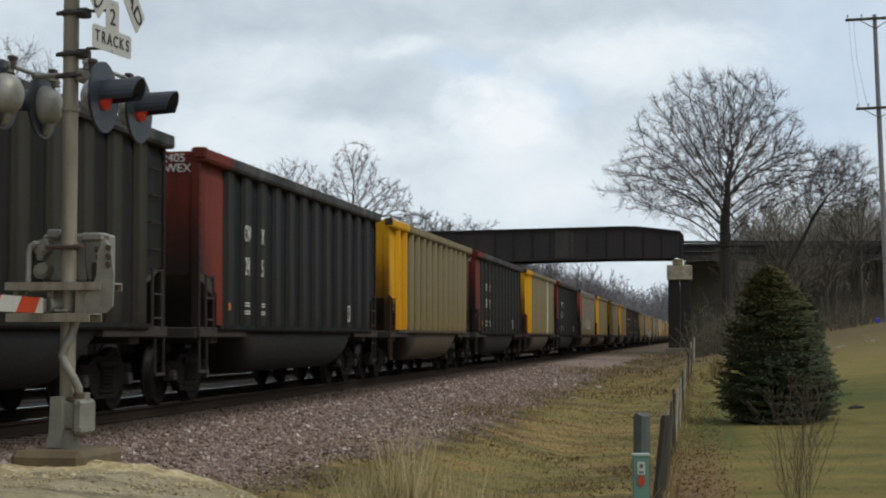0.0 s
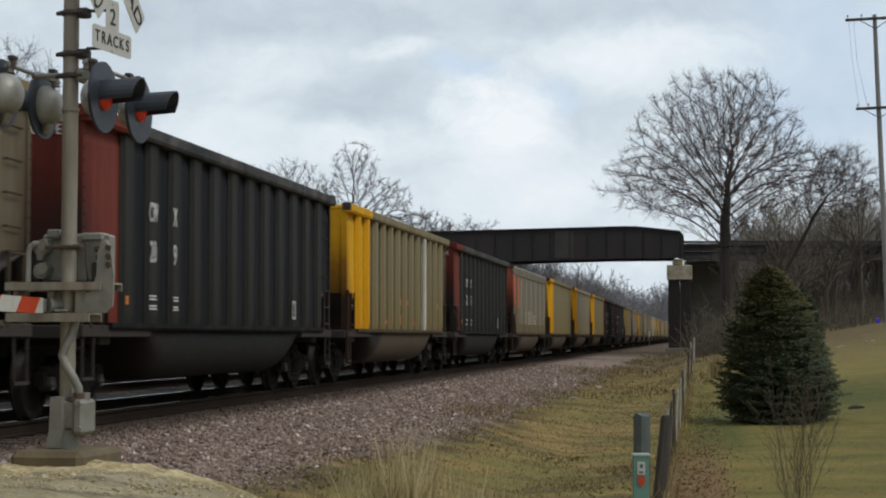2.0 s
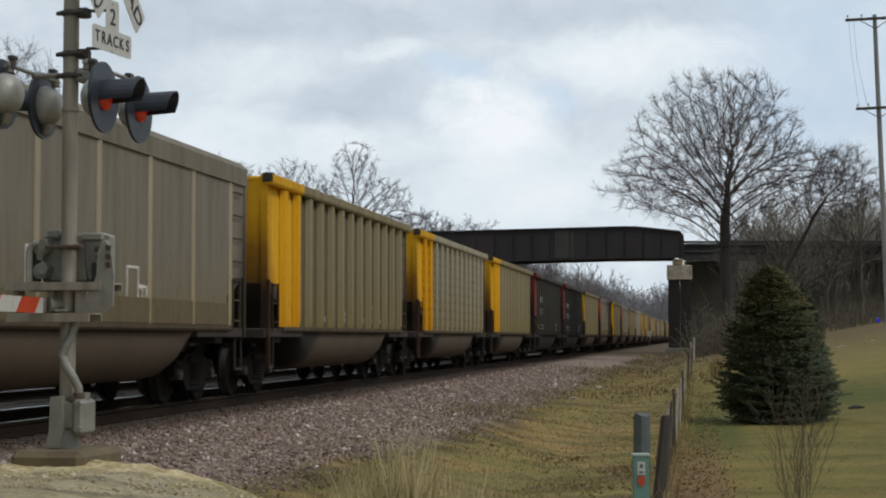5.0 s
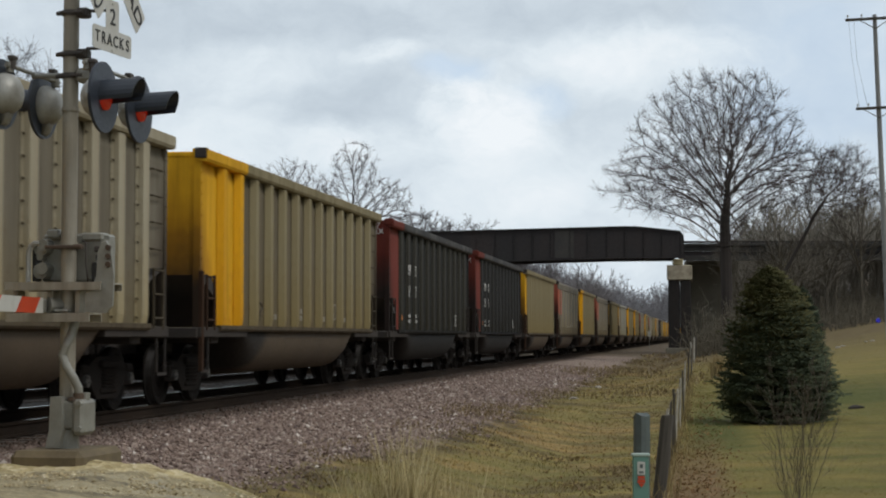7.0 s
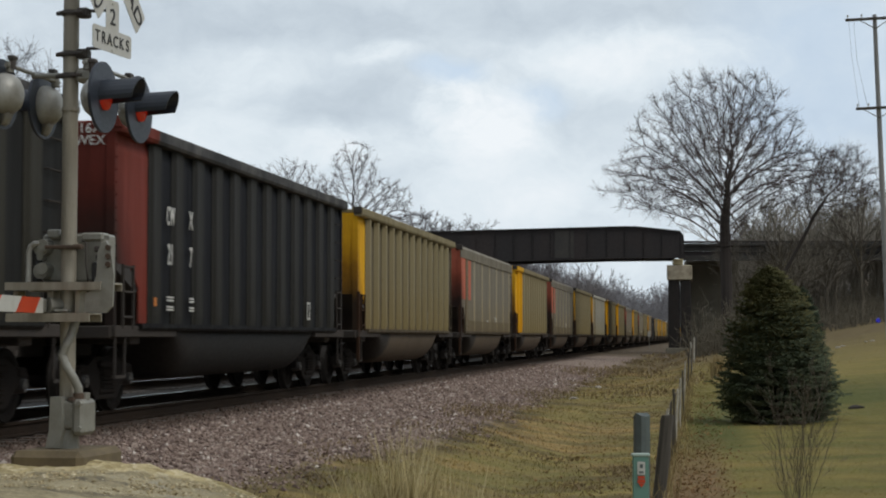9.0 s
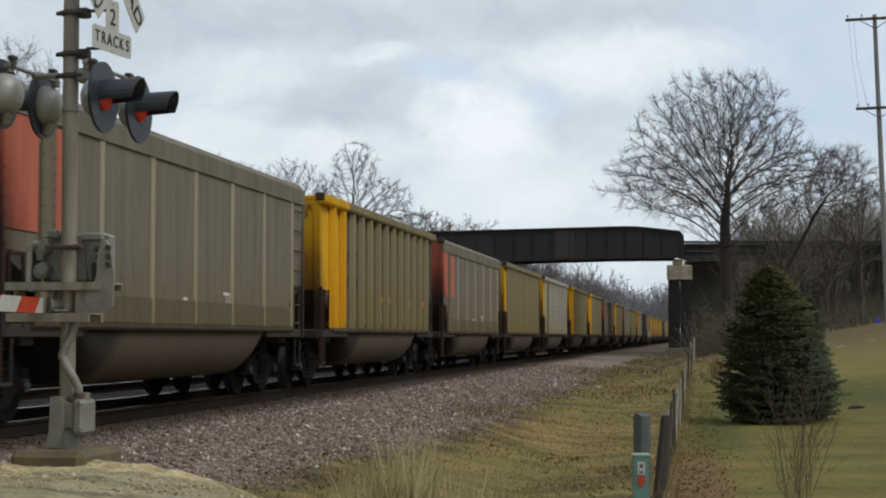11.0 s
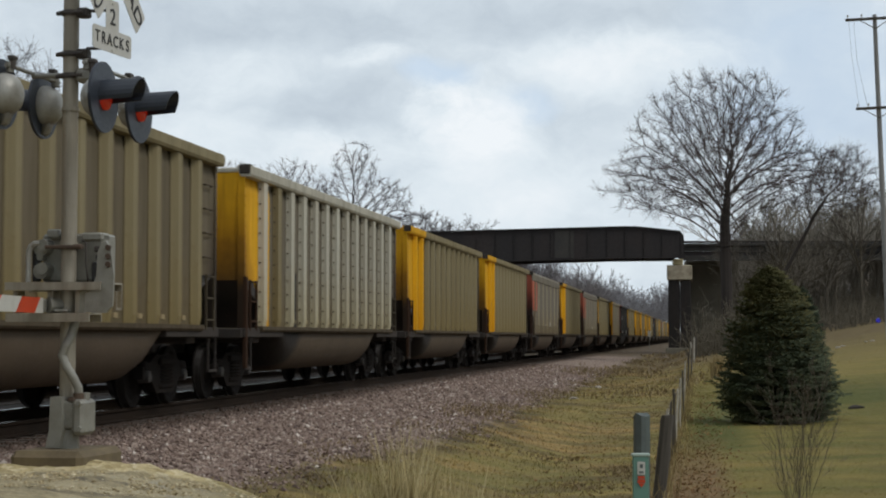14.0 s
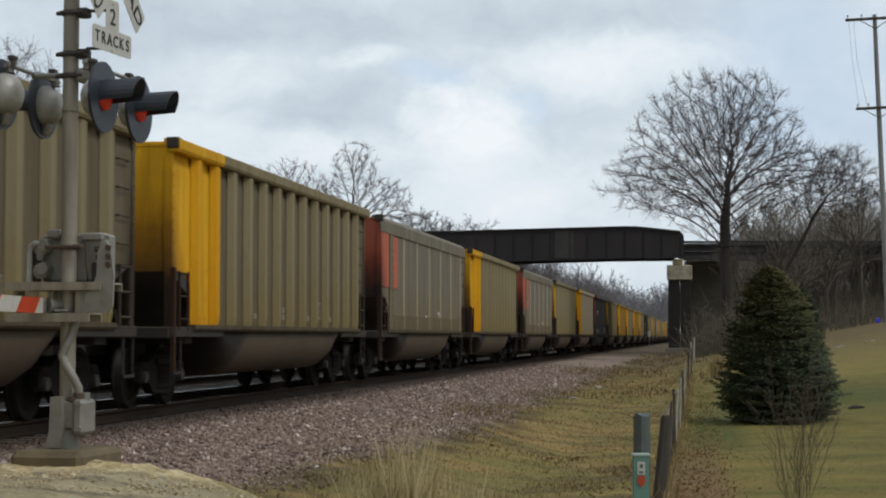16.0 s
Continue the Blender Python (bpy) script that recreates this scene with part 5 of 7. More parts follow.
# ---------------------------------------------------------------- overhead bridge
def build_bridge():
    skew = math.degrees(math.atan2(136 - 133.2, -2.2 + 20.7))
    br = thing("girder_bridge", pose(-2.2, 136.0, 0, 0, 0, skew), "dark riveted plate girder bridge over the tracks", "bridge", kind="structure")
    top = [(-28, 9.10), (-18.7, 9.27), (-4.4, 9.66), (-3.2, 9.66), (-1.4, 9.47), (0.25, 9.30), (0.5, 9.05), (0.55, 8.6)]
    bottom = [(0.55, 7.24), (-4.4, 7.20), (-12.4, 6.98), (-28, 6.62)]

    def zat(pts, x):
        return float(np.interp(x, [p[0] for p in pts], [p[1] for p in pts]))
    bot = bottom[::-1]
    for y0 in (0.0, 5.4):
        bm = bmesh.new()
        prism(bm, top + bottom, "y", y0, y0 + 0.05)
        girder = part("girder", bm, M_GIRDER, br, "dark rusted plate girder web")
        bm = bmesh.new()
        for pts in (top[:6], bot):
            for a, b in zip(pts, pts[1:]):
                prism(bm, [(a[0], a[1]), (b[0], b[1]), (b[0], b[1] + 0.07), (a[0], a[1] + 0.07)], "y", y0 - 0.18, y0 + 0.22)
        part("flange", bm, M_GIRDER, girder)
        x = 0.3
        while x > -28:
            bm = bmesh.new()
            w = 0.02 if abs((x - 0.3) / 1.45 % 2) < 0.5 else 0.035
            box(bm, x - w, x + w, y0 - 0.075, y0 - 0.002, zat(bot, x) + 0.072, zat(top, x) - 0.002)
            part("stiffener", bm, M_GIRDER, girder)
            x -= 1.45
    bm = bmesh.new()
    box(bm, -9.6, -8.1, -0.035, -0.003, 7.24, 9.38)
    part("patch_plate", bm, M_GIRDER2, br, "greyer replacement web plate")
    bm = bmesh.new()
    box(bm, -28, 0.4, 0.3, 5.2, 7.62, 7.82)
    part("deck", bm, M_CONCDARK, br)
    for x in range(-26, 1, 3):
        bm = bmesh.new()
        box(bm, x - 0.15, x + 0.15, 0.06, 5.38, 7.28, 7.6)
        part("floor_beam", bm, M_GIRDER, br)
    # far abutment hidden behind the train
    ab = solid("abutment", *block_abut(), pose(-30.5, 132.0, 0), "stained concrete abutment at the far side of the tracks", "abutment", kind="structure")
    # approach spans
    sp = thing("approach_span", pose(-1.6, 136.6, 0, 0, 0, 7.2), "dark steel approach deck with pale lower beam", "bridge span", kind="structure")
    bm = bmesh.new()
    box(bm, -0.45, 34, 0.0, 0.25, 7.78, 8.22, 0.01)
    part("fascia_girder", bm, M_GIRDER2, sp)
    bm = bmesh.new()
    box(bm, -0.2, 34, -0.12, 0.12, 8.44, 8.60, 0.01)
    part("top_rail", bm, M_GIRDER, sp)
    bm = bmesh.new()
    box(bm, 0, 34, -0.25, 5.6, 8.23, 8.40, 0.01)
    part("deck", bm, M_GIRDER2, sp)
    bm = bmesh.new()
    box(bm, -0.45, 34, 0.05, 0.40, 7.06, 7.44, 0.02)
    part("lower_beam", bm, M_GIRDER2, sp, "pale stained lower beam")
    bm = bmesh.new()
    box(bm, -0.45, 34, 0.10, 0.3, 7.45, 7.77)
    part("web", bm, M_GIRDER, sp)
    bm = bmesh.new()
    box(bm, -0.06, 0.06, -0.14, -0.01, 7.8, 8.44)
    post = part("rail_post", bm, M_GIRDER, sp)
    post.matrix_basis = pose(1.2, 0, 0)
    for i in range(1, 17):
        again(post, sp, 1.2 + 2.0 * i)
    # piers
    for x, y, zc, zb, lab in ((-2.05, 136.6, 5.52, 0.1, "pier of two tarred columns under a chipped concrete cap"), (6.3, 138.2, 5.9, 0.6, "second pier with pale concrete cap behind the trees")):
        pier = thing("bridge_pier", pose(x, y, 0), lab, "bridge pier", "piers of the overhead bridge")
        bm = bmesh.new()
        w = 0.98 if x < 0 else 0.42
        box(bm, -w, w, -0.5, 5.9, zc, zc + 1.18 if x < 0 else zc + 0.75, 0.06)
        part("cap", bm, M_CONC, pier, "chipped pale concrete cap")
        bm = bmesh.new()
        box(bm, -0.55 * w, 0.3 * w, -0.2, 0.5, zc + (1.182 if x < 0 else 0.752), zc + 1.66 if x < 0 else zc + 1.14, 0.06)
        part("bearing_block", bm, M_BEARER, pier, "cream painted bearing block")
        for dx in (-0.48 * w, 0.48 * w):
            for dy in (0.0, 2.7, 5.4):
                bm = bmesh.new()
                h = 0.42 * w
                box(bm, dx - h, dx + h, dy - 0.36, dy + 0.36, zb, zc - 0.002, 0.05)
                part("column", bm, M_PILE, pier)
        bm = bmesh.new()
        box(bm, -1.1, 1.1, -0.6, 6.0, zb - 0.9, zb + 0.12, 0.05)
        part("footing", bm, M_CONCDARK, pier)
    wall = solid("abutment_wall", *block_wall(), pose(-1.55, 141.5, 0, 0, 0, skew), "stained grey-brown concrete wall behind the pier", "retaining wall", kind="structure")


def block_abut():
    bm = bmesh.new()
    box(bm, -6, 2.2, -2, 8, -2, 6.55, 0.05)
    box(bm, -6, -1.0, -2, 8, 6.56, 9.0, 0.05)
    return bm, M_CONCDARK


def block_wall():
    bm = bmesh.new()
    box(bm, 0, 4.2, 0, 1.0, -0.8, 6.95, 0.05)
    box(bm, -0.05, 4.3, -0.15, 1.1, 6.96, 7.25, 0.04)
    return bm, M_CONCDARK


build_bridge()


# ---------------------------------------------------------------- fence and posts
def gz(x, y):
    return float(ground_z(x, y))


def rough_post(name, x, y, h, r, lean_x, lean_y, mat, label, category, group="", taper=0.9, sides=9, seed=0):
    """A weathered round or split post standing in the ground."""
    rng = random.Random(seed)
    bm = bmesh.new()
    rings = []
    wob = [rng.uniform(0.82, 1.15) for _ in range(sides)]
    for i in range(6):
        f = i / 5
        rr = r * (1 - (1 - taper) * f)
        rings.append([bm.verts.new((rr * wob[k] * rng.uniform(0.95, 1.05) * math.cos(2 * math.pi * k / sides), rr * wob[k] * math.sin(2 * math.pi * k / sides), -0.25 + (h + 0.25) * f + (rng.uniform(-0.03, 0.03) if i == 5 else 0))) for k in range(sides)])
    for a, b in zip(rings, rings[1:]):
        for k in range(sides):
            bm.faces.new((a[k], a[(k + 1) % sides], b[(k + 1) % sides], b[k]))
    bm.faces.new(rings[-1])
    bm.faces.new(rings[0][::-1])
    return solid(name, bm, mat, pose(x, y, gz(x, y), lean_y, lean_x, 0), label, category, group)


rough_post("wooden_post", -0.575, 20.9, 1.03, 0.088, 6.0, 0, M_OLDWOOD, "leaning grey weathered wooden corner post of the fence", "fence post", "posts of the field fence", 0.92, 10, 1)
rough_post("grey_post", -0.66, 17.6, 1.17, 0.075, 0.4, 0, M_STEELPOST, "grey-green weathered square utility post", "post", "", 0.97, 8, 2)
FENCE = [(22.8, 1.02, 0.032, 1, 3.0), (24.6, 1.08, 0.026, 0, 2.0), (25.3, 1.0, 0.03, 1, 4.0), (28.4, 1.02, 0.026, 0, 2.5), (30.0, 1.1, 0.035, 0, -1.5), (32.6, 1.0, 0.03, 1, 3.0), (36.0, 1.05, 0.035, 1, 1.5), (40.5, 1.05, 0.035, 0, -1.0), (46, 1.05, 0.035, 1, 2.0), (53, 1.1, 0.04, 0, 1.0), (61, 1.1, 0.035, 0, 2.0), (70, 1.1, 0.055, 1, -1.5), (78, 1.1, 0.055, 1, 1.0), (88, 1.1, 0.06, 0, 1.0)]
for i, (y, h, r, white, ln) in enumerate(FENCE):
    r *= 0.62
    rough_post("fence_post", -0.56 + 0.03 * math.sin(i * 2.1), y, h, r, ln, 0, M_WHITEPOST if white else M_OLDWOOD,
               "thin whitened fence post in dry grass" if white else "thin dark wooden fence post in dry grass", "fence post", "posts of the field fence", 0.95, 6, 10 + i)
for z in (0.35, 0.65, 0.95):
    bm = bmesh.new()
    path_tube(bm, [(-0.56, y, gz(-0.56, y) + z - 0.02 * (i % 2)) for i, y in enumerate([20.9] + [q[0] for q in FENCE])], 0.004, 4)
    solid("fence_wire", bm, M_RUST, Matrix(), "thin rusty strand of fence wire between posts", "fence wire", "wires of the field fence")


def build_marker():
    x, y = -0.375, 9.9
    mk = thing("cable_marker", pose(x, y, gz(x, y), 0, 0, 12), "blue-green plastic cable marker post with white label", "marker post")
    top = 0.385 - gz(x, y)
    bm = bmesh.new()
    prism(bm, [(-0.042, -0.02), (-0.047, 0.0), (-0.042, 0.02), (0.042, 0.02), (0.047, 0.0), (0.042, -0.02)], "z", -0.3, top - 0.012)
    post = part("post", bm, M_GREENPLASTIC, mk)
    bm = bmesh.new()
    box(bm, -0.050, 0.050, -0.025, 0.025, top - 0.0115, top + 0.006, 0.004)
    part("cap", bm, worn("pale marker cap", (0.36, 0.45, 0.40), (0.2, 0.25, 0.22), 0.5, 8, 0.5), mk)
    bm = bmesh.new()
    rounded_rect(bm, -0.022, 0.022, top - 0.115, top - 0.04, -0.001, 0.001, 0.006)
    lab = part("label", bm, M_SIGNWHITE, mk, "small white label")
    lab.matrix_basis = pose(0, -0.0225, 0, 0, 0, -90)
    for z, h, w, mat in ((top - 0.065, 0.022, 0.018, M_STEELPOST), (top - 0.1, 0.012, 0.024, M_STEELPOST), (top - 0.128, 0.014, 0.04, M_GATERED), (top - 0.150, 0.020, 0.044, M_GATERED)):
        bm = bmesh.new()
        box(bm, -w / 2, w / 2, -0.0255, -0.0238, z - h / 2, z + h / 2)
        part("label_bar", bm, mat, mk)
    bm = bmesh.new()
    prism(bm, [(-0.018, top - 0.163), (0.0, top - 0.185), (0.018, top - 0.163)], "y", -0.0255, -0.0235)
    part("label_arrow", bm, M_GATERED, mk, "red arrow mark")


build_marker()


# ---------------------------------------------------------------- utility pole
def build_pole():
    x, y = 7.34, 72.0
    g = gz(x, y)
    pole = thing("utility_pole", pose(x, y, g, 0.4, -1.85, 0), "silvered wooden utility pole with two crossarms", "utility pole")
    H = 14.25 - g
    bm = bmesh.new()
    tube(bm, (0, 0, -0.5), (0, 0, H), 0.13, 0.085, 14)
    part("pole", bm, M_POLE, pole)
    for z, half in ((H - 0.18, 1.18), (H - 3.85, 0.92)):
        bm = bmesh.new()
        box(bm, -half, half, -0.20, -0.10, z - 0.055, z + 0.055, 0.008)
        arm = part("crossarm", bm, M_OLDWOOD, pole)
        bm = bmesh.new()
        for s in (1, -1):
            path_tube(bm, [(s * 0.6, -0.15, z - 0.05), (0, -0.15, z - 0.42)], 0.018, 5)
        part("brace", bm, M_BRACKET, arm)
        for f in (-0.92, -0.45, 0.45, 0.92):
            bm = bmesh.new()
            tube(bm, (f * half, -0.15, z + 0.055), (f * half, -0.15, z + 0.15), 0.018, None, 6)
            tube(bm, (f * half, -0.15, z + 0.13), (f * half, -0.15, z + 0.20), 0.045, 0.03, 8)
            part("insulator", bm, M_SIGNBACK, arm)
    bm = bmesh.new()
    path_tube(bm, [(-1.05, -0.15, H - 0.2), (-1.0, -0.16, H - 1.6), (-0.78, -0.16, H - 3.85)], 0.006, 4)
    path_tube(bm, [(-0.85, -0.15, H - 0.2), (-0.80, -0.16, H - 1.8), (-0.45, -0.16, H - 3.85)], 0.006, 4)
    part("jumper_wire", bm, M_CABLE, pole)
    bm = bmesh.new()
    tube(bm, (-0.17, -0.08, 0.80), (-0.17, -0.16, 0.80), 0.10, 0.08, 10)
    k = worn("blue glazed disc", (0.03, 0.03, 0.75), (0.05, 0.04, 0.5), 0.3, 6, 0.25)
    d = part("blue_disc", bm, k, pole, "small bright blue disc marker")
    d.matrix_basis = pose(-0.24, 0.0, 0)


build_pole()


def small_bits():
    """White stones and a dark clod in the verge, and the milepost up the line."""
    rng = random.Random(8)
    white = worn("pale limestone lump", (0.42, 0.39, 0.34), (0.2, 0.17, 0.13), 0.5, 5, 0.9)
    for x, y, s in ((-3.55, 46.5, 0.22), (-3.9, 47.5, 0.12), (-3.6, 58, 0.26), (-3.3, 57, 0.13), (-2.3, 54, 0.16), (3.42, 41.1, 0.3), (5.35, 72.5, 0.2), (5.6, 73.2, 0.16), (6.6, 74.0, 0.14), (6.9, 74.4, 0.18)):
        bm = bmesh.new()
        bmesh.ops.create_icosphere(bm, subdivisions=2, radius=s * 0.42)
        for v in bm.verts:
            v.co *= rng.uniform(0.75, 1.2)
            v.co.z *= 0.55
            v.co.x *= 1.4
        dark = (x, y) in ((-2.3, 54), (3.42, 41.1))
        solid("clod" if dark else "stone", bm, M_BARK if dark else white, pose(x, y, gz(x, y) + 0.01), "dark clod of earth on the grass" if dark else "pale limestone lump lying on the verge", "clod" if dark else "stone", "" if dark else "stones on the verge")
    mp = thing("milepost", pose(-6.5, 200, -0.2), "small white trackside milepost sign beyond the bridge", "milepost")
    bm = bmesh.new()
    tube(bm, (0, 0, -0.3), (0, 0, 1.9), 0.04, None, 6)
    part("post", bm, M_GALV2, mp)
    bm = bmesh.new()
    box(bm, -0.16, 0.16, -0.06, -0.045, 1.3, 1.95, 0.01)
    part("plate", bm, M_SIGNWHITE, mp)


small_bits()


# ---------------------------------------------------------------- cloud backdrop
def build_clouds():
    d = 2600.0
    k = Nodes("drifting overcast cloud")
    p = k.coord()
    mp = k.n.new("ShaderNodeMapping")
    s = 3050.0 / d / 1000.0
    mp.inputs["Scale"].default_value = (s, s, s)
    k.l.new(p, mp.inputs["Vector"])
    v = mp.outputs[0]
    warp = k.n.new("ShaderNodeTexNoise")
    warp.inputs["Scale"].default_value, warp.inputs["Detail"].default_value = 7.0, 8
    k.l.new(v, warp.inputs["Vector"])
    off = k.n.new("ShaderNodeVectorMath")
    off.operation = "MULTIPLY_ADD"
    off.inputs[1].default_value = (0.13, 0.10, 0)
    k.l.new(warp.outputs["Color"], off.inputs[0])
    k.l.new(v, off.inputs[2])
    q = off.outputs[0]

    def puff(cx, cy, rx, ry, power=1.0):
        m = k.n.new("ShaderNodeMapping")
        m.inputs["Location"].default_value = (-(cx + 0.065) / rx, -(cy + 0.05) / ry, 0)
        m.inputs["Scale"].default_value = (1 / rx, 1 / ry, 0)
        k.l.new(q, m.inputs["Vector"])
        g = k.n.new("ShaderNodeTexGradient")
        g.gradient_type = "SPHERICAL"
        k.l.new(m.outputs[0], g.inputs["Vector"])
        return k.math("MULTIPLY", k.span(g.outputs["Fac"], 0.0, 0.6), power)
    base = k.noise(v, 2.2, 6, 0.55, (1, 1.7, 1))
    fine = k.noise(q, 8.0, 10, 0.66, (1, 1.5, 1))

    def crisp(cx, cy, rx, ry, power):
        return k.math("MULTIPLY", k.math("MULTIPLY", puff(cx, cy, rx * 1.3, ry * 1.3), k.span(fine, 0.36, 0.58, 0.35, 1.0)), power)

    val = k.math("ADD", k.math("MULTIPLY", base, 0.55), k.math("MULTIPLY", fine, 0.45))
    for a in ((0.12, 0.23, 0.14, 0.11, 0.14), (-0.12, 0.19, 0.16, 0.06, 0.16), (0.38, 0.34, 0.30, 0.08, 0.22), (-0.33, 0.33, 0.24, 0.07, 0.14), (0.16, 0.15, 0.22, 0.14, 0.10),
              (-0.36, 0.20, 0.16, 0.10, 0.16), (0.30, 0.06, 0.5, 0.16, 0.12), (0.62, 0.12, 0.25, 0.12, 0.05), (-0.02, 0.10, 0.5, 0.10, 0.10)):
        val = k.math("ADD", val, puff(*a))
    for a in ((0.105, 0.245, 0.105, 0.075, 0.19), (0.035, 0.275, 0.055, 0.04, 0.20), (-0.07, 0.355, 0.06, 0.025, 0.20), (-0.165, 0.19, 0.07, 0.035, 0.14), (0.40, 0.36, 0.20, 0.05, 0.12)):
        val = k.math("ADD", val, crisp(*a))
    for a in ((-0.12, 0.42, 0.45, 0.06, -0.10), (-0.17, 0.265, 0.17, 0.06, -0.12), (0.26, 0.42, 0.35, 0.05, -0.06), (0.68, 0.33, 0.18, 0.18, -0.06), (0.20, 0.31, 0.12, 0.04, -0.08), (-0.48, 0.40, 0.2, 0.08, -0.06), (0.10, 0.14, 0.2, 0.05, -0.05)):
        val = k.math("ADD", val, puff(*a))
    blue = k.math("ADD", k.math("ADD", puff(0.045, 0.325, 0.09, 0.035, 0.8), puff(0.20, 0.275, 0.08, 0.05, 0.7)), puff(0.70, 0.31, 0.30, 0.26, 0.5))
    col = k.ramp(val, (0.30, (0.515, 0.592, 0.668)), (0.50, (0.622, 0.704, 0.775)), (0.68, (0.742, 0.820, 0.878)), (0.92, (0.868, 0.916, 0.955)))
    col = k.mix(k.math("MULTIPLY", blue, k.span(val, 0.4, 0.75, 0.9, 0.15)), col, (0.565, 0.715, 0.900))
    em = k.n.new("ShaderNodeEmission")
    em.inputs["Strength"].default_value = 1.0
    k.l.new(col, em.inputs["Color"])
    k.l.new(em.outputs[0], k.out.inputs["Surface"])
    k.m.cycles.emission_sampling = "NONE"
    bm = bmesh.new()
    bmesh.ops.create_grid(bm, x_segments=1, y_segments=1, size=1, matrix=Matrix.Diagonal((2400, 1100, 1, 1)))
    ob = part("cloud_backdrop", bm, k.m)
    tagged(ob, "grey and white overcast cloud drifting slowly", "sky", kind="structure")
    return ob, d


CLOUDS, CLOUD_D = build_clouds()


def cloud_pose(right, up):
    return CAM_POSE @ Matrix.Translation((right, up, -CLOUD_D))
# ---------------------------------------------------------------- trees
def limbs_mesh(segs, sides_big=7):
    """Turns tapered segments (p, q, r, s) into one set of vertices and faces; thin ones get three sides."""
    verts, faces, index = [], [], []
    for p, q, r, s in segs:
        n = sides_big + 3 if r > 0.22 else sides_big if r > 0.12 else (5 if r > 0.04 else 3)
        d = Vector(q) - Vector(p)
        if d.length < 1e-4:
            continue
        d.normalize()
        u = d.orthogonal().normalized()
        w = d.cross(u)
        b = len(verts)
        for c, rr in ((p, r), (q, s)):
            for k in range(n):
                a = 2 * math.pi * k / n
                verts.append(tuple(c[i] + (u[i] * math.cos(a) + w[i] * math.sin(a)) * rr for i in range(3)))
        for k in range(n):
            faces.append((b + k, b + (k + 1) % n, b + n + (k + 1) % n, b + n + k))
    return verts, faces


def grow(rng, segs, p, d, length, r, level, opts):
    """One branch and, from it, its own branches."""
    n = max(opts.get("least", 2) if level > 1 else 2, int(length / opts["seg"][min(level, len(opts["seg"]) - 1)]))
    step = length / n
    pos, way = Vector(p), Vector(d).normalized()
    r_end = max(r * opts["taper"], opts["tip"])
    kids = opts["kids"][level] if level < len(opts["kids"]) else 0
    marks = [] if not kids else sorted(rng.uniform(opts["bare"] if level else 0.12, 0.97) for _ in range(kids))
    side = rng.uniform(0, 6.28)
    env = opts.get("env")
    for i in range(n):
        f0, f1 = i / n, (i + 1) / n
        jitter = Vector((rng.gauss(0, 1), rng.gauss(0, 1), rng.gauss(0, 1))) * opts["wander"]
        way = (way + jitter + Vector((0, 0, opts["up"][min(level, len(opts["up"]) - 1)]))).normalized()
        nxt = pos + way * step
        if env and sum(((nxt[j] - env[0][j]) / env[1][j]) ** 2 for j in range(3)) > 1.0 + rng.uniform(-0.12, 0.1):
            break
        segs.append((tuple(pos), tuple(nxt), r + (r_end - r) * f0, r + (r_end - r) * f1))
        while marks and marks[0] <= f1:
            m = marks.pop(0)
            side += 2.4 + rng.uniform(-0.5, 0.5)
            ang = radians(rng.uniform(*opts["angle"]))
            u = way.orthogonal().normalized()
            w = way.cross(u)
            out = way * math.cos(ang) + (u * math.cos(side) + w * math.sin(side)) * math.sin(ang)
            here = pos + (nxt - pos) * ((m - f0) / (f1 - f0))
            ln = length * rng.uniform(*opts["short"]) * (1.08 - 0.55 * m)
            rr = max((r + (r_end - r) * m) * 0.62, opts["tip"])
            grow(rng, segs, here, out, ln, rr, level + 1, opts)
        pos = nxt
    return pos


def bare_tree(seed, trunk_h, trunk_r, limbs, limb_len, spread, opts, lean=(0, 0)):
    """Segments of a leafless tree: a trunk that opens into a fan of limbs."""
    rng = random.Random(seed)
    segs = []
    pts = [Vector((0, 0, -0.4))]
    for i in range(1, 6):
        f = i / 5
        pts.append(Vector((lean[0] * f + rng.gauss(0, 0.05), lean[1] * f + rng.gauss(0, 0.05), trunk_h * f)))
    for i in range(5):
        flare = 1.35 if i == 0 else 1.0
        segs.append((tuple(pts[i]), tuple(pts[i + 1]), trunk_r * (1 - 0.07 * i) * flare, trunk_r * (1 - 0.07 * (i + 1))))
    az = rng.uniform(0, 6.28)
    for k in range(limbs):
        az += 2.399 + rng.uniform(-0.25, 0.25)
        tilt = radians(spread[0] + (spread[1] - spread[0]) * (k + 0.5) / limbs + rng.uniform(-5, 5))
        d = Vector((math.sin(tilt) * math.cos(az), math.sin(tilt) * math.sin(az), math.cos(tilt)))
        start = pts[-1].lerp(pts[0], opts.get("drop", 0.22) * (k + 0.5) / limbs)
        ln = limb_len * rng.uniform(0.9, 1.08) * (1.0 - 0.06 * (k / limbs))
        if opts.get("env"):
            c, e = opts["env"]
            o = [(start[j] - c[j]) / e[j] for j in range(3)]
            w = [d[j] / e[j] for j in range(3)]
            qa, qb, qc = sum(v * v for v in w), sum(v * u for v, u in zip(w, o)), sum(v * v for v in o) - 1
            ln = 0.97 * (-qb + math.sqrt(max(0.0, qb * qb - qa * qc))) / qa
        grow(rng, segs, start, d, ln, trunk_r * rng.uniform(*opts.get("limb_r", (0.36, 0.5))), 0, opts)
    return segs


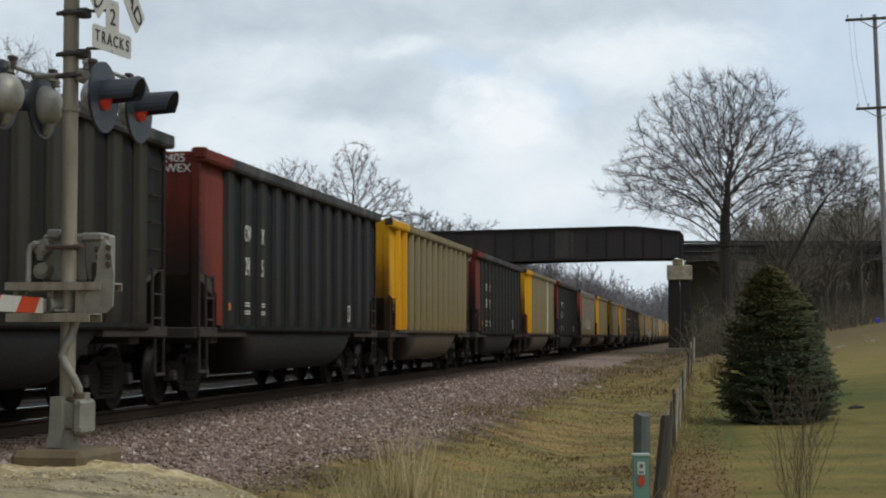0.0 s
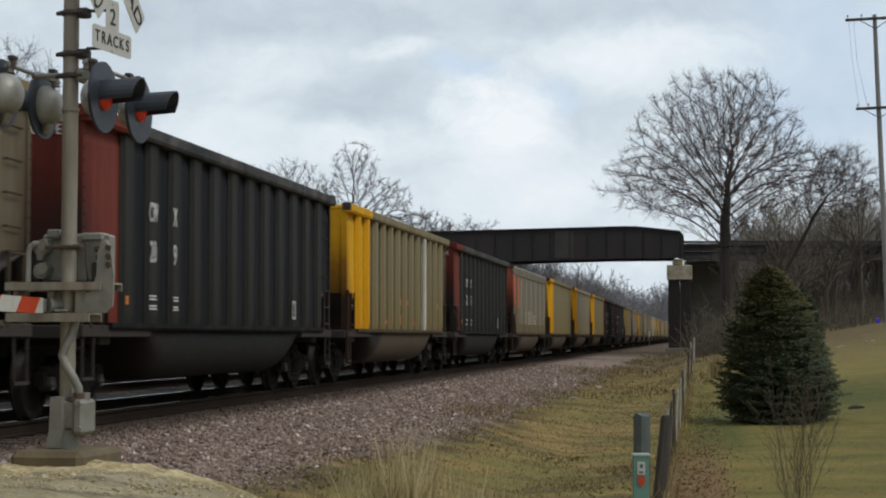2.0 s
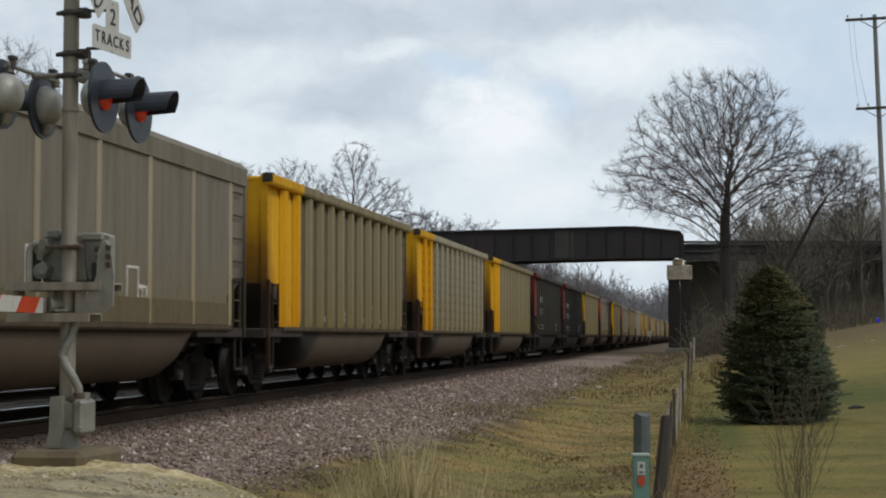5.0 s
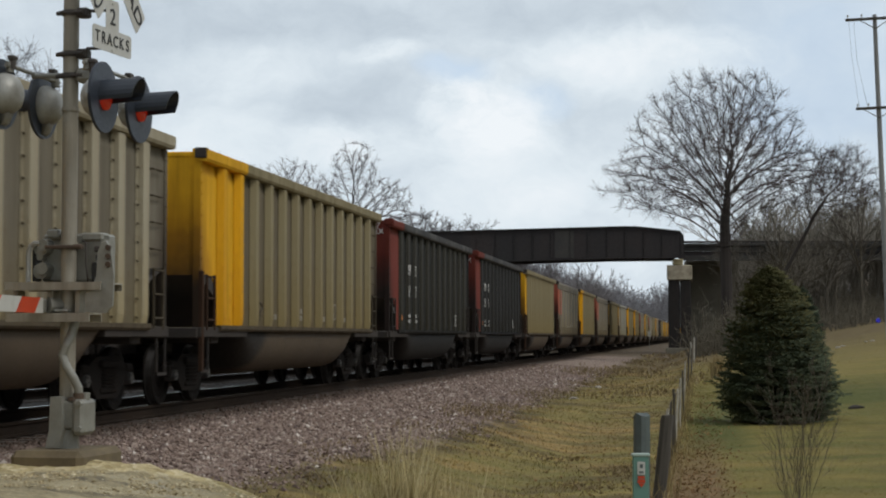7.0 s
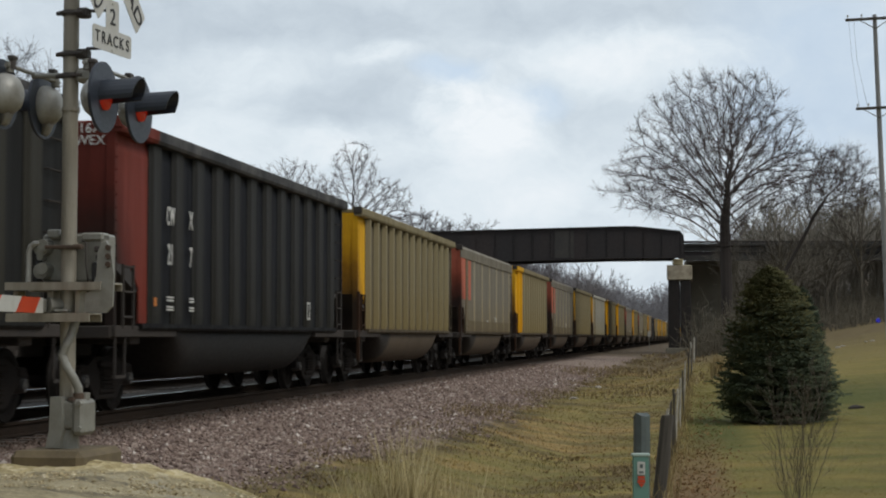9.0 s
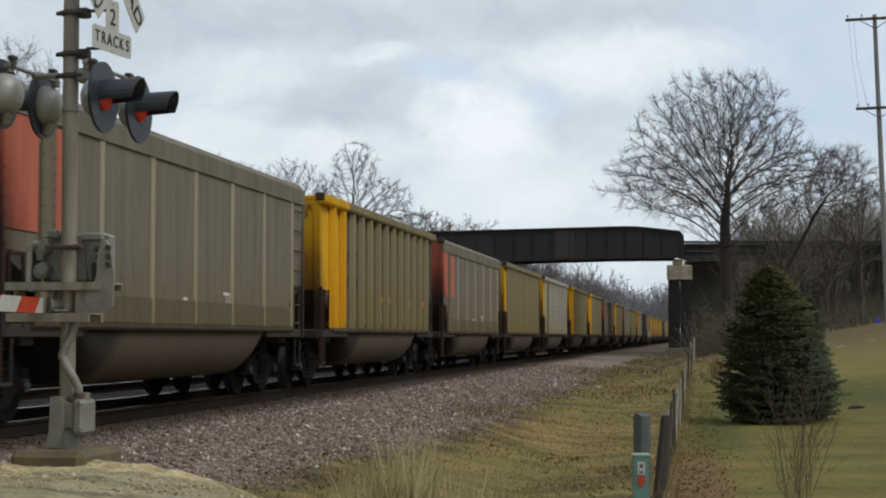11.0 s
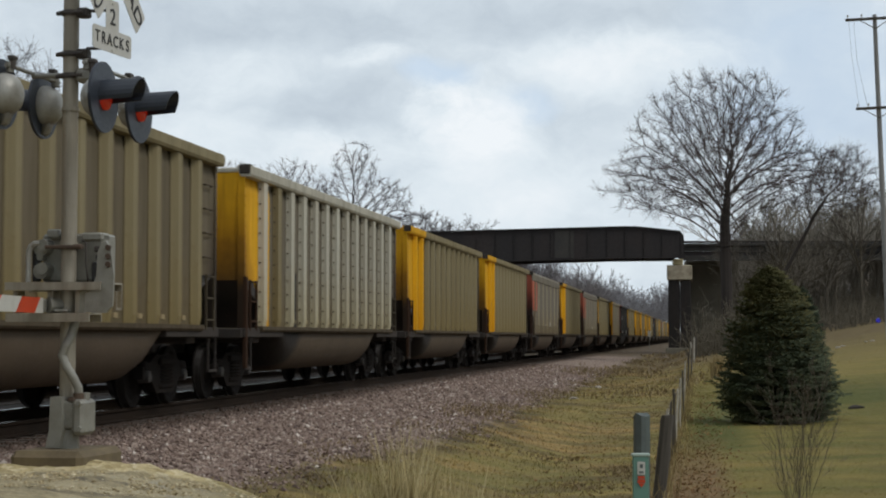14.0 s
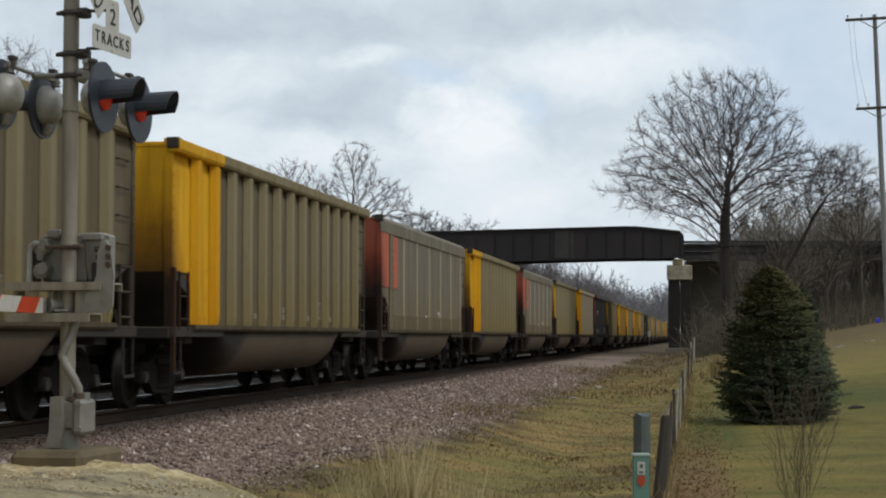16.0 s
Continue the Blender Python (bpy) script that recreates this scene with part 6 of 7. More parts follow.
def plant_tree(name, segs, x, y, z, label, trunk_mat, twig_mat, group="", trunk_min=0.09):
    """A tree thing with its trunk and its crown of bare branches."""
    t = thing(name, pose(x, y, z), label, "tree", group)
    thick = [s for s in segs if s[2] >= trunk_min]
    thin = [s for s in segs if s[2] < trunk_min]
    for nm, ss, mat in (("trunk", thick, trunk_mat), ("crown", thin, twig_mat)):
        if ss:
            o = from_arrays(nm, *limbs_mesh(ss), [mat])
            o.parent = t
    return t


def crown_tree(seed, lobes, trunk, count, arch=(2.0, 2.5), floor=(-99.0, 0.0), step=0.3, kill=0.45, reach=3.5, gnarl=0.10, tip=0.0075, power=2.03, twig=(0.25, 0.65), twig_up=0.25, per=2, flat=1.0):
    """Segments of a leafless tree whose limbs reach for buds spread through its lobes (x, y, z, rx, ry, rz, share).
    trunk: points of its stem. arch: how far limbs climb before they level out, and within which distance."""
    rng = np.random.default_rng(seed)
    share = np.array([q[6] for q in lobes], float)
    buds = []
    for q, n in zip(lobes, np.round(count * share / share.sum()).astype(int)):
        d = rng.normal(size=(n, 3))
        d /= np.linalg.norm(d, axis=1)[:, None]
        buds.append(np.array(q[:3]) + d * (rng.random(n) ** 0.42)[:, None] * np.array(q[3:6]))
    buds = np.concatenate(buds)
    rho = np.hypot(buds[:, 0], buds[:, 1])
    buds = buds[buds[:, 2] > floor[0] + floor[1] * rho]

    def climb(p):
        return arch[0] * (1 - np.exp(-np.hypot(p[..., 0], p[..., 1]) / arch[1]))
    buds[:, 2] -= climb(buds)
    pts = [np.array(trunk[0], float)]
    for a, b in zip(trunk, trunk[1:]):
        a, b = np.array(a, float), np.array(b, float)
        n = max(1, int(np.linalg.norm(b - a) / step))
        pts += [a + (b - a) * (m + 1) / n for m in range(n)]
    pts = [p - np.array((0, 0, climb(p))) for p in pts]
    stem = len(pts)
    parent = [-1] + list(range(stem - 1))
    dist, near = np.full(len(buds), 1e9), np.zeros(len(buds), int)

    def join(first):
        for m in range(first, len(pts)):
            d = np.linalg.norm(buds - pts[m], axis=1)
            better = d < dist
            dist[better], near[better] = d[better], m
    join(stem // 3)
    kids = {}
    for _ in range(160):
        live = (dist > kill) & (dist < reach)
        if not live.any():
            break
        first = len(pts)
        for m in np.unique(near[live]):
            sel = live & (near == m)
            v = buds[sel] - pts[m]
            d = (v / np.linalg.norm(v, axis=1)[:, None]).mean(0)
            back = pts[m] - pts[parent[m]] if parent[m] >= 0 else np.array((0, 0, 1.0))
            d = d / (np.linalg.norm(d) + 1e-6) + 0.35 * back / (np.linalg.norm(back) + 1e-6) + rng.normal(0, gnarl, 3)
            d /= np.linalg.norm(d)
            if any(float(d @ e) > 0.985 for e in kids.get(m, ())) or len(kids.get(m, ())) > 3:
                dist[sel] = 1e8
                near[sel] = -1
                continue
            kids.setdefault(m, []).append(d)
            pts.append(pts[m] + d * step)
            parent.append(int(m))
        if len(pts) == first:
            break
        join(first)
    p = np.array(pts)
    par = np.array(parent)
    # ease out the kinks, then give each stretch the girth that its twigs ask for
    for _ in range(2):
        mid, num = np.zeros_like(p), np.zeros(len(p))
        np.add.at(mid, par[1:], p[1:])
        np.add.at(num, par[1:], 1)
        inner = (num > 0) & (par >= 0)
        p[inner] = 0.5 * p[inner] + 0.25 * p[par[inner]] + 0.25 * mid[inner] / num[inner][:, None]
    p[:, 2] += climb(p)
    load = np.zeros(len(p))
    for m in range(len(p) - 1, 0, -1):
        load[m] = max(load[m], tip ** power)
        load[par[m]] += load[m]
    r = load ** (1 / power)
    segs = [(tuple(p[par[m]]), tuple(p[m]), float(r[par[m]] if m < stem else min(r[par[m]], r[m] * 1.25)), float(r[m])) for m in range(1, len(p))]
    # the fine twigs of the outer crown
    for m in range(stem, len(p)):
        if r[m] > tip * 3.2:
            continue
        d = p[m] - p[par[m]]
        d /= np.linalg.norm(d) + 1e-6
        for _ in range(per):
            e = d + rng.normal(0, 0.55, 3) * (1, 1, flat) + np.array((0, 0, twig_up))
            e /= np.linalg.norm(e)
            ln = rng.uniform(*twig)
            bend = p[m] + e * ln * 0.5
            e2 = e + rng.normal(0, 0.3, 3) + np.array((0, 0, twig_up * 0.6))
            end = bend + e2 / np.linalg.norm(e2) * ln * 0.5
            segs.append((tuple(p[m]), tuple(bend), tip * 0.8, tip * 0.65))
            segs.append((tuple(bend), tuple(end), tip * 0.65, tip * 0.4))
    return segs


MAIN_LOBES = [(-0.6, 0, 11.3, 5.2, 5.0, 4.9, 1.0), (-3.2, 0, 9.7, 4.1, 3.8, 2.3, 0.46), (0.9, 0, 12.1, 3.7, 3.6, 4.1, 0.36), (4.8, 0.3, 10.3, 2.7, 2.6, 1.7, 0.20), (2.6, -2.0, 9.8, 3.2, 2.6, 2.0, 0.16)]
plant_tree("bare_tree", crown_tree(23, MAIN_LOBES, [(0, 0, -0.4), (0.03, 0, 3.5), (-0.05, 0, 7.2), (0.1, 0, 8.8)], 3000, (2.5, 2.3), (6.9, 0.12), 0.30, 0.36, 4.0, 0.16, 0.0092, 1.88, (0.25, 0.75), 0.24, 6),
           1.15, 100.5, gz(1.15, 100.5), "large leafless shade tree with a rounded crown of fine twigs", M_BARK, M_TWIG, "", 0.10)
RIGHT_LOBES = [(5.4, 0, 10.0, 2.0, 2.0, 1.8, 1.0), (6.3, 0, 9.1, 1.7, 1.8, 1.4, 0.5), (4.0, 0.5, 8.6, 1.9, 1.8, 1.4, 0.4)]
plant_tree("bare_tree", crown_tree(22, RIGHT_LOBES, [(0, 0, -0.4), (1.6, 0, 3.4), (3.5, 0, 7.0)], 800, (0.0, 2.0), (6.5, 0.0), 0.28, 0.35, 4.0, 0.15, 0.0092, 2.0, (0.3, 0.75), 0.25, 6),
           2.6, 104.0, gz(2.6, 104.0), "leaning leafless tree with fine twigs beside the larger shade tree", M_BARK, M_TWIG, "", 0.08)
SLIM = dict(seg=(1.0, 0.7, 0.5), taper=0.3, tip=0.016, kids=(9, 6, 4), bare=0.2, wander=0.11, up=(0.07, 0.05, 0.03), angle=(22, 48), short=(0.4, 0.6))


ACROSS = "bare trees across the tracks"


def slim_tree(seed, x, y, h, label, limbs, spread):
    segs = bare_tree(seed, h * 0.42, 0.36, limbs, h * 0.50, spread, SLIM)
    plant_tree("bare_tree", segs, x, y, gz(x, y), label, M_FARTWIG, M_FARTWIG, ACROSS)


# behind the train, across the tracks


def gnarled_oak(seed, x, y, lobes, fork, label, count, tip=0.014, gnarl=0.30, power=2.0):
    segs = crown_tree(seed, lobes, [(0, 0, -0.4), (0.1, 0, fork * 0.6), (0, 0, fork)], count, (1.0, 2.0), (fork * 0.75, 0.0), 0.32, 0.40, 4.0, gnarl, tip, power, (0.24, 0.62), 0.12, 5)
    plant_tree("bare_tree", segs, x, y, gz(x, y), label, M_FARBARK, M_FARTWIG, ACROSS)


gnarled_oak(31, -34.5, 166, [(0.4, 0, 18.1, 2.5, 2.5, 2.9, 1.0), (-2.0, 0, 15.6, 1.9, 2.2, 2.2, 0.6), (3.4, 0, 15.3, 3.0, 2.6, 1.9, 0.9), (5.4, 0, 13.2, 2.4, 2.4, 1.8, 0.6), (1.0, 0, 14.0, 3.0, 2.5, 1.8, 0.4)], 10.2, "gnarled leafless oak with a high crooked crown", 1000, 0.0125, 0.34, 1.9)
gnarled_oak(32, -41.4, 170, [(0, 0, 16.0, 3.4, 3.0, 2.9, 1.0), (2.6, 0, 14.6, 2.4, 2.4, 2.2, 0.5), (-3.0, 0, 14.0, 2.6, 2.6, 2.2, 0.5)], 9.5, "leafless oak with crooked limbs across the tracks", 700, 0.010, 0.2)
gnarled_oak(33, -47.5, 172, [(0, 0, 14.5, 3.2, 3.0, 2.8, 1.0), (-3.0, 0, 13.0, 2.6, 2.6, 2.2, 0.5)], 8.5, "spreading leafless oak across the tracks", 600, 0.010, 0.22)
gnarled_oak(41, -27.2, 171, [(0, 0, 12.2, 1.5, 1.5, 2.4, 1.0), (-1.5, 0, 11.0, 1.5, 1.5, 1.7, 0.5), (1.8, 0, 10.8, 1.6, 1.5, 1.5, 0.4)], 7.5, "leafless oak among others across the tracks", 420, 0.013, 0.16)
slim_tree(34, -48.5, 168, 17.0, "leafless tree with a thin top across the tracks", 7, (5, 45))
slim_tree(35, -26.0, 172, 15.2, "slender leafless tree beside the bridge", 7, (4, 50))
slim_tree(36, -22.5, 174, 13.6, "slender leafless sapling beside the bridge", 6, (4, 40))
slim_tree(37, -19.0, 176, 12.6, "thin leafless sapling beyond the bridge", 6, (4, 40))
slim_tree(38, -29.0, 178, 14.8, "leafless tree with upright limbs by the bridge", 7, (4, 50))
gnarled_oak(39, -23.5, 58.5, [(0, 0, 10.4, 1.2, 1.5, 1.5, 1.0), (0.9, 0, 9.4, 0.9, 1.2, 1.2, 0.5), (-1.2, 0, 9.6, 1.4, 1.4, 1.6, 0.5)], 6.0, "leafless tree behind the far track", 340, 0.0075, 0.32, 2.1)
gnarled_oak(40, -25.4, 60.0, [(0, 0, 11.0, 1.8, 2.0, 1.9, 1.0), (-1.8, 0, 10.0, 1.8, 1.6, 1.8, 0.5)], 6.4, "leafless tree standing behind the far track", 360, 0.0075, 0.32, 2.1)


# ---------------------------------------------------------------- far woods
def forest(name, seed, spots, label, mat, twigs):
    """Many small bare trees in one mesh."""
    rng = random.Random(seed)
    kinds = []
    for k in range(5):
        o = dict(least=1, seg=(2.6, 2.2, 3.0) if twigs else (4.0, 3.0, 4.0), taper=0.3, tip=0.014 if twigs else 0.034, kids=(8, 5) if twigs else (7, 3), bare=0.15, wander=0.13, up=(0.07, 0.04), angle=(22, 50), short=(0.42, 0.62))
        kinds.append(limbs_mesh(bare_tree(seed * 10 + k, 4.2, 0.17, 6, 6.0, (5, 48), o), 5))
    verts, faces = [], []
    for x, y, s in spots:
        v, f = kinds[rng.randrange(5)]
        a = rng.uniform(0, 6.28)
        c, sn = math.cos(a), math.sin(a)
        z = gz(x, y)
        b = len(verts)
        sx = s * rng.uniform(0.85, 1.2)
        verts += [(x + (p[0] * c - p[1] * sn) * sx, y + (p[0] * sn + p[1] * c) * sx, z + p[2] * s) for p in v]
        faces += [tuple(i + b for i in q) for q in f]
    ob = from_arrays(name, verts, faces, [mat])
    return tagged(ob, label, "woods", kind="stuff")


M_WOODS_A = worn("brown grey bare wood", (0.225, 0.203, 0.165), (0.145, 0.130, 0.105), 0.5, 0.3, 0.95, bump=0.0)
M_THICKET = worn("dark olive sapling bark", (0.115, 0.100, 0.075), (0.070, 0.060, 0.045), 0.5, 0.4, 0.95, bump=0.0)
M_BRUSH = worn("olive brown brush stem", (0.142, 0.124, 0.088), (0.092, 0.080, 0.057), 0.5, 0.3, 0.95, bump=0.0)
# distance haze is mixed into the next two wood colours
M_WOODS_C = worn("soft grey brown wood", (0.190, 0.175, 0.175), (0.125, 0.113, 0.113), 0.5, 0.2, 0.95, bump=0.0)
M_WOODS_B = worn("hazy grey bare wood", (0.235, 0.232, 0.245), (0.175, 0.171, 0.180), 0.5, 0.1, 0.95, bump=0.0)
rs = random.Random(77)
near_spots = [(rs.uniform(4, 60), rs.uniform(146, 215), rs.uniform(0.85, 1.3)) for _ in range(150)] + [(rs.uniform(2.5, 24), rs.uniform(142, 160), rs.uniform(0.5, 0.9)) for _ in range(60)]
near_spots += [(rs.uniform(20, 34), rs.uniform(110, 140), rs.uniform(0.8, 1.2)) for _ in range(18)]
forest("hillside_woods", 5, near_spots, "dense leafless brown woods on the hillside behind the bridge", M_WOODS_A, True)
mid_spots = [(rs.uniform(-24, -13.2) - (y - 200) * 0.02, y, rs.uniform(0.62, 0.95)) for y in [rs.uniform(190, 250) for _ in range(34)]]
mid_spots += [(rs.uniform(-70, -20), rs.uniform(180, 330), rs.uniform(0.75, 1.2)) for _ in range(110)]
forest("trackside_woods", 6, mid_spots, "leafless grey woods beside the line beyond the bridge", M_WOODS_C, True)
far_spots = [(rs.uniform(-125, 10), rs.uniform(430, 700), rs.uniform(1.2, 1.9)) for _ in range(250)]
far_spots += [(rs.uniform(-60, -18), rs.uniform(300, 430), rs.uniform(0.9, 1.2)) for _ in range(90)]
far_spots += [(rs.uniform(4, 60), rs.uniform(215, 400), rs.uniform(1.0, 1.5)) for _ in range(60)]
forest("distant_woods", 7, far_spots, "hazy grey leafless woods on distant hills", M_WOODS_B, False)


thicket = [(rs.uniform(1.8, 6.5), rs.uniform(106, 132), rs.uniform(0.45, 0.80)) for _ in range(9)] + [(rs.uniform(6.0, 22), rs.uniform(112, 134), rs.uniform(0.5, 0.9)) for _ in range(9)]
forest("bridge_thicket", 8, thicket, "leafless olive-brown saplings crowding before the bridge approach", M_THICKET, True)


def brush(name, seed, spots, label, mat):
    """Thin leaning saplings and brush, too many to count, in one mesh."""
    rng = random.Random(seed)
    segs = []
    for x, y, h in spots:
        z = gz(x, y)
        for _ in range(5):
            p = Vector((x + rng.gauss(0, 0.5), y + rng.gauss(0, 0.5), z - 0.1))
            q = p + Vector((rng.gauss(0, 0.22), rng.gauss(0, 0.1), rng.uniform(0.4, 1.0))) * h
            segs.append((tuple(p), tuple(q), 0.028, 0.009))
            for _ in range(3):
                f = rng.uniform(0.3, 0.9)
                b = p + (q - p) * f
                segs.append((tuple(b), tuple(b + Vector((rng.gauss(0, 0.25), rng.gauss(0, 0.12), rng.uniform(0.1, 0.5))) * h * 0.6), 0.014, 0.007))
    ob = from_arrays(name, *limbs_mesh(segs), [mat])
    return tagged(ob, label, "brush", kind="stuff")


brush_spots = [(rs.uniform(1.5, 34), rs.uniform(141, 175), rs.uniform(1.2, 4.2)) for _ in range(1100)] + [(rs.uniform(7, 30), rs.uniform(100, 136), rs.uniform(0.8, 2.6)) for _ in range(330)]
brush_spots += [(rs.uniform(0.3, 7), rs.uniform(106, 134), rs.uniform(0.5, 1.6)) for _ in range(110)]
brush_spots += [(rs.uniform(-0.2, 3.6), rs.uniform(86, 99), rs.uniform(0.7, 3.2)) for _ in range(120)]
brush("hillside_brush", 3, brush_spots, "tangled leafless brown brush under the woods", M_BRUSH)


# ---------------------------------------------------------------- spruce
def foliage_material(name, dark, light, tip):
    k = Nodes(name)
    p = k.position()
    n = k.noise(p, 3.0, 4)
    r = k.n.new("ShaderNodeNewGeometry").outputs["Random Per Island"]
    c = k.mix(r, dark, light)
    c = k.mix(k.span(n, 0.45, 0.75, 0.0, 0.7), c, tip)
    return k.set(c, 0.85, 0, 0.1)


M_NEEDLE = foliage_material("blue green spruce needles", (0.068, 0.086, 0.055), (0.092, 0.112, 0.068), (0.115, 0.124, 0.066))
M_NEEDLE_TOP = foliage_material("yellowed spruce needles", (0.072, 0.078, 0.036), (0.105, 0.100, 0.042), (0.150, 0.124, 0.050))
M_NEEDLE_DARK = foliage_material("dark cedar needles", (0.026, 0.037, 0.024), (0.042, 0.056, 0.032), (0.058, 0.063, 0.033))


def conifer(name, x, y, h, r, seed, mats, label, full=1.0, lift=0.06, lean=0.0):
    """A conifer: trunk and whorls of boughs, each a spray of needle blades."""
    rng = random.Random(seed)
    t = thing(name, pose(x, y, gz(x, y)), label, "tree")
    bm = bmesh.new()
    tube(bm, (0, 0, -0.2), (lean, 0, h * 0.97), 0.035 * h / 3 + 0.03, 0.008, 8)
    part("trunk", bm, M_BARK, t)
    verts, faces, idx = [], [], []
    z = lift
    while z < h:
        f = z / h
        rad = r * (1 - f ** 1.5) ** 0.8 * (0.80 + 0.20 * min(1, f / 0.16)) + 0.05
        n = max(6, int((12 + 24 * (1 - f)) * full))
        for k in range(n):
            az = rng.uniform(0, 6.28)
            zz = z + rng.gauss(0, 0.032)
            ln = rad * rng.uniform(0.80, 1.04)
            if rng.random() < 0.10:
                ln *= 1.13
            droop = -0.14 * (1 - f) + 0.65 * f ** 2
            tip_up = 0.18
            m = max(4, int(ln / 0.075))
            for j in range(m):
                g = (j + 1) / m
                if g < 0.25 and ln > 0.4:
                    continue
                bx, bz = ln * g, zz + ln * (droop * g + tip_up * g * g * (1 if f < 0.8 else 0.5)) + rng.uniform(-0.028, 0.028)
                for q in range(9 if g > 0.5 else 5):
                    a2 = az + rng.uniform(-0.2, 0.2) / max(0.35, g * ln)
                    cx, cy = math.cos(a2), math.sin(a2)
                    bl = rng.uniform(0.06, 0.13) * (1.1 - 0.25 * g)
                    sw = rng.uniform(-1.1, 1.1)
                    dx, dy = math.cos(az + sw), math.sin(az + sw)
                    dz = rng.uniform(-0.35, 0.6)
                    wx, wy = -dy * 0.0095, dx * 0.0095
                    b = len(verts)
                    ox, oy = cx * bx + lean * f, cy * bx
                    verts += [(ox - wx, oy - wy, bz), (ox + wx, oy + wy, bz + 0.008), (ox + dx * bl * 0.55 + wx * 1.4, oy + dy * bl * 0.55 + wy * 1.4, bz + dz * bl * 0.5),
                              (ox + dx * bl, oy + dy * bl, bz + dz * bl), (ox + dx * bl * 0.55 - wx * 1.4, oy + dy * bl * 0.55 - wy * 1.4, bz + dz * bl * 0.5 - 0.012)]
                    faces.append((b, b + 1, b + 2, b + 3, b + 4))
                    idx.append(1 if (f > 0.57 + rng.uniform(-0.2, 0.2) or rng.random() < 0.05) and len(mats) > 1 else 0)
        z += 0.065 + 0.05 * (1 - f)
    o = from_arrays("crown", verts, faces, list(mats), idx)
    o.parent = t
    return t


conifer("spruce", 1.52, 37.8, 3.23, 1.34, 4, (M_NEEDLE, M_NEEDLE_TOP), "bushy blue-green spruce with yellowed top standing on the lawn", 1.25, 0.06, -0.16)
conifer("cedar", 2.50, 47.5, 2.75, 0.8, 9, (M_NEEDLE_DARK,), "narrow dark cedar behind the spruce on the lawn", 1.0)


# ---------------------------------------------------------------- shrubs and grass
def shrub(name, x, y, h, stems, seed, label, mat, spread=(4, 34), r=0.010):
    """A leafless shrub of separate stems."""
    rng = random.Random(seed)
    o = dict(seg=(0.16, 0.12, 0.1), taper=0.35, tip=0.0016, kids=(6, 3), bare=0.3, wander=0.05, up=(0.03, 0.03), angle=(14, 38), short=(0.3, 0.5))
    t = thing(name, pose(x, y, gz(x, y)), label, "shrub")
    for k in range(stems):
        segs = []
        az, tl = rng.uniform(0, 6.28), radians(rng.uniform(*spread))
        d = Vector((math.sin(tl) * math.cos(az), math.sin(tl) * math.sin(az), math.cos(tl)))
        grow(rng, segs, (rng.uniform(-0.10, 0.10), rng.uniform(-0.10, 0.10), -0.05), d, h * rng.uniform(0.7, 1.0), r * rng.uniform(0.6, 1.0), 0, o)
        from_arrays("stem", *limbs_mesh(segs), [mat]).parent = t
    return t


M_SHRUB = worn("brown shrub twig", (0.125, 0.100, 0.070), (0.075, 0.060, 0.043), 0.5, 3, 0.95, bump=0)
shrub("bare_shrub", 0.92, 18.4, 1.72, 17, 3, "leafless multi-stemmed shrub standing in the lawn", M_SHRUB, (2, 22), 0.0045)


def blades(name, spots, label, mats, seed, category="grass"):
    """Grass as loose tapered blades: (x, y, height, width, lean, material)."""
    rng = np.random.default_rng(seed)
    s = np.array([q[:5] for q in spots])
    n = len(s)
    x, y, h, w, lean = s.T
    z = ground_z(x, y)
    az = rng.uniform(0, 6.283, n)
    fx, fy = np.cos(az), np.sin(az)
    la = rng.uniform(0, 6.283, n)
    lx, ly = np.cos(la) * lean * h, np.sin(la) * lean * h
    v = np.zeros((n, 5, 3))
    v[:, 0] = np.stack([x - fx * w, y - fy * w, z - 0.03], 1)
    v[:, 1] = np.stack([x + fx * w, y + fy * w, z - 0.03], 1)
    v[:, 2] = np.stack([x + fx * w * 0.8 + lx * 0.35, y + fy * w * 0.8 + ly * 0.35, z + h * 0.55], 1)
    v[:, 3] = np.stack([x + lx, y + ly, z + h * (1 - 0.3 * lean)], 1)
    v[:, 4] = np.stack([x - fx * w * 0.8 + lx * 0.35, y - fy * w * 0.8 + ly * 0.35, z + h * 0.55], 1)
    k = np.arange(n)[:, None] * 5
    f = (k + np.array([[0, 1, 2, 4]])).tolist() + (k + np.array([[4, 2, 3]])).tolist()
    ob = from_arrays(name, v.reshape(-1, 3).tolist(), f, mats, [int(q[5]) for q in spots] * 2)
    return tagged(ob, label, category, kind="stuff")


def stone_free(name, a, b):
    k = Nodes(name)
    r = k.n.new("ShaderNodeNewGeometry").outputs["Random Per Island"]
    return k.set(k.mix(r, a, b), 0.8, 0, 0.2)


def blade_material(name, a, b):
    k = Nodes(name)
    r = k.n.new("ShaderNodeNewGeometry").outputs["Random Per Island"]
    n = k.noise(k.position(), 0.7, 5, 0.65)
    c = k.mix(r, a, b)
    c = k.mix(k.span(n, 0.42, 0.66, 0.0, 0.75), c, (0.125, 0.092, 0.042))
    return k.set(c, 0.85, 0, 0.15)


def turf_material(name, lo, hi):
    """Blades that take up the colour of the turf they stand in."""
    k = Nodes(name)
    r = k.n.new("ShaderNodeNewGeometry").outputs["Random Per Island"]
    c = k.mix(1.0, turf(k, k.position()), k.ramp(r, (0.0, (lo, lo, lo)), (1.0, (hi, hi, hi))), "MULTIPLY")
    return k.set(c, 0.85, 0, 0.15)


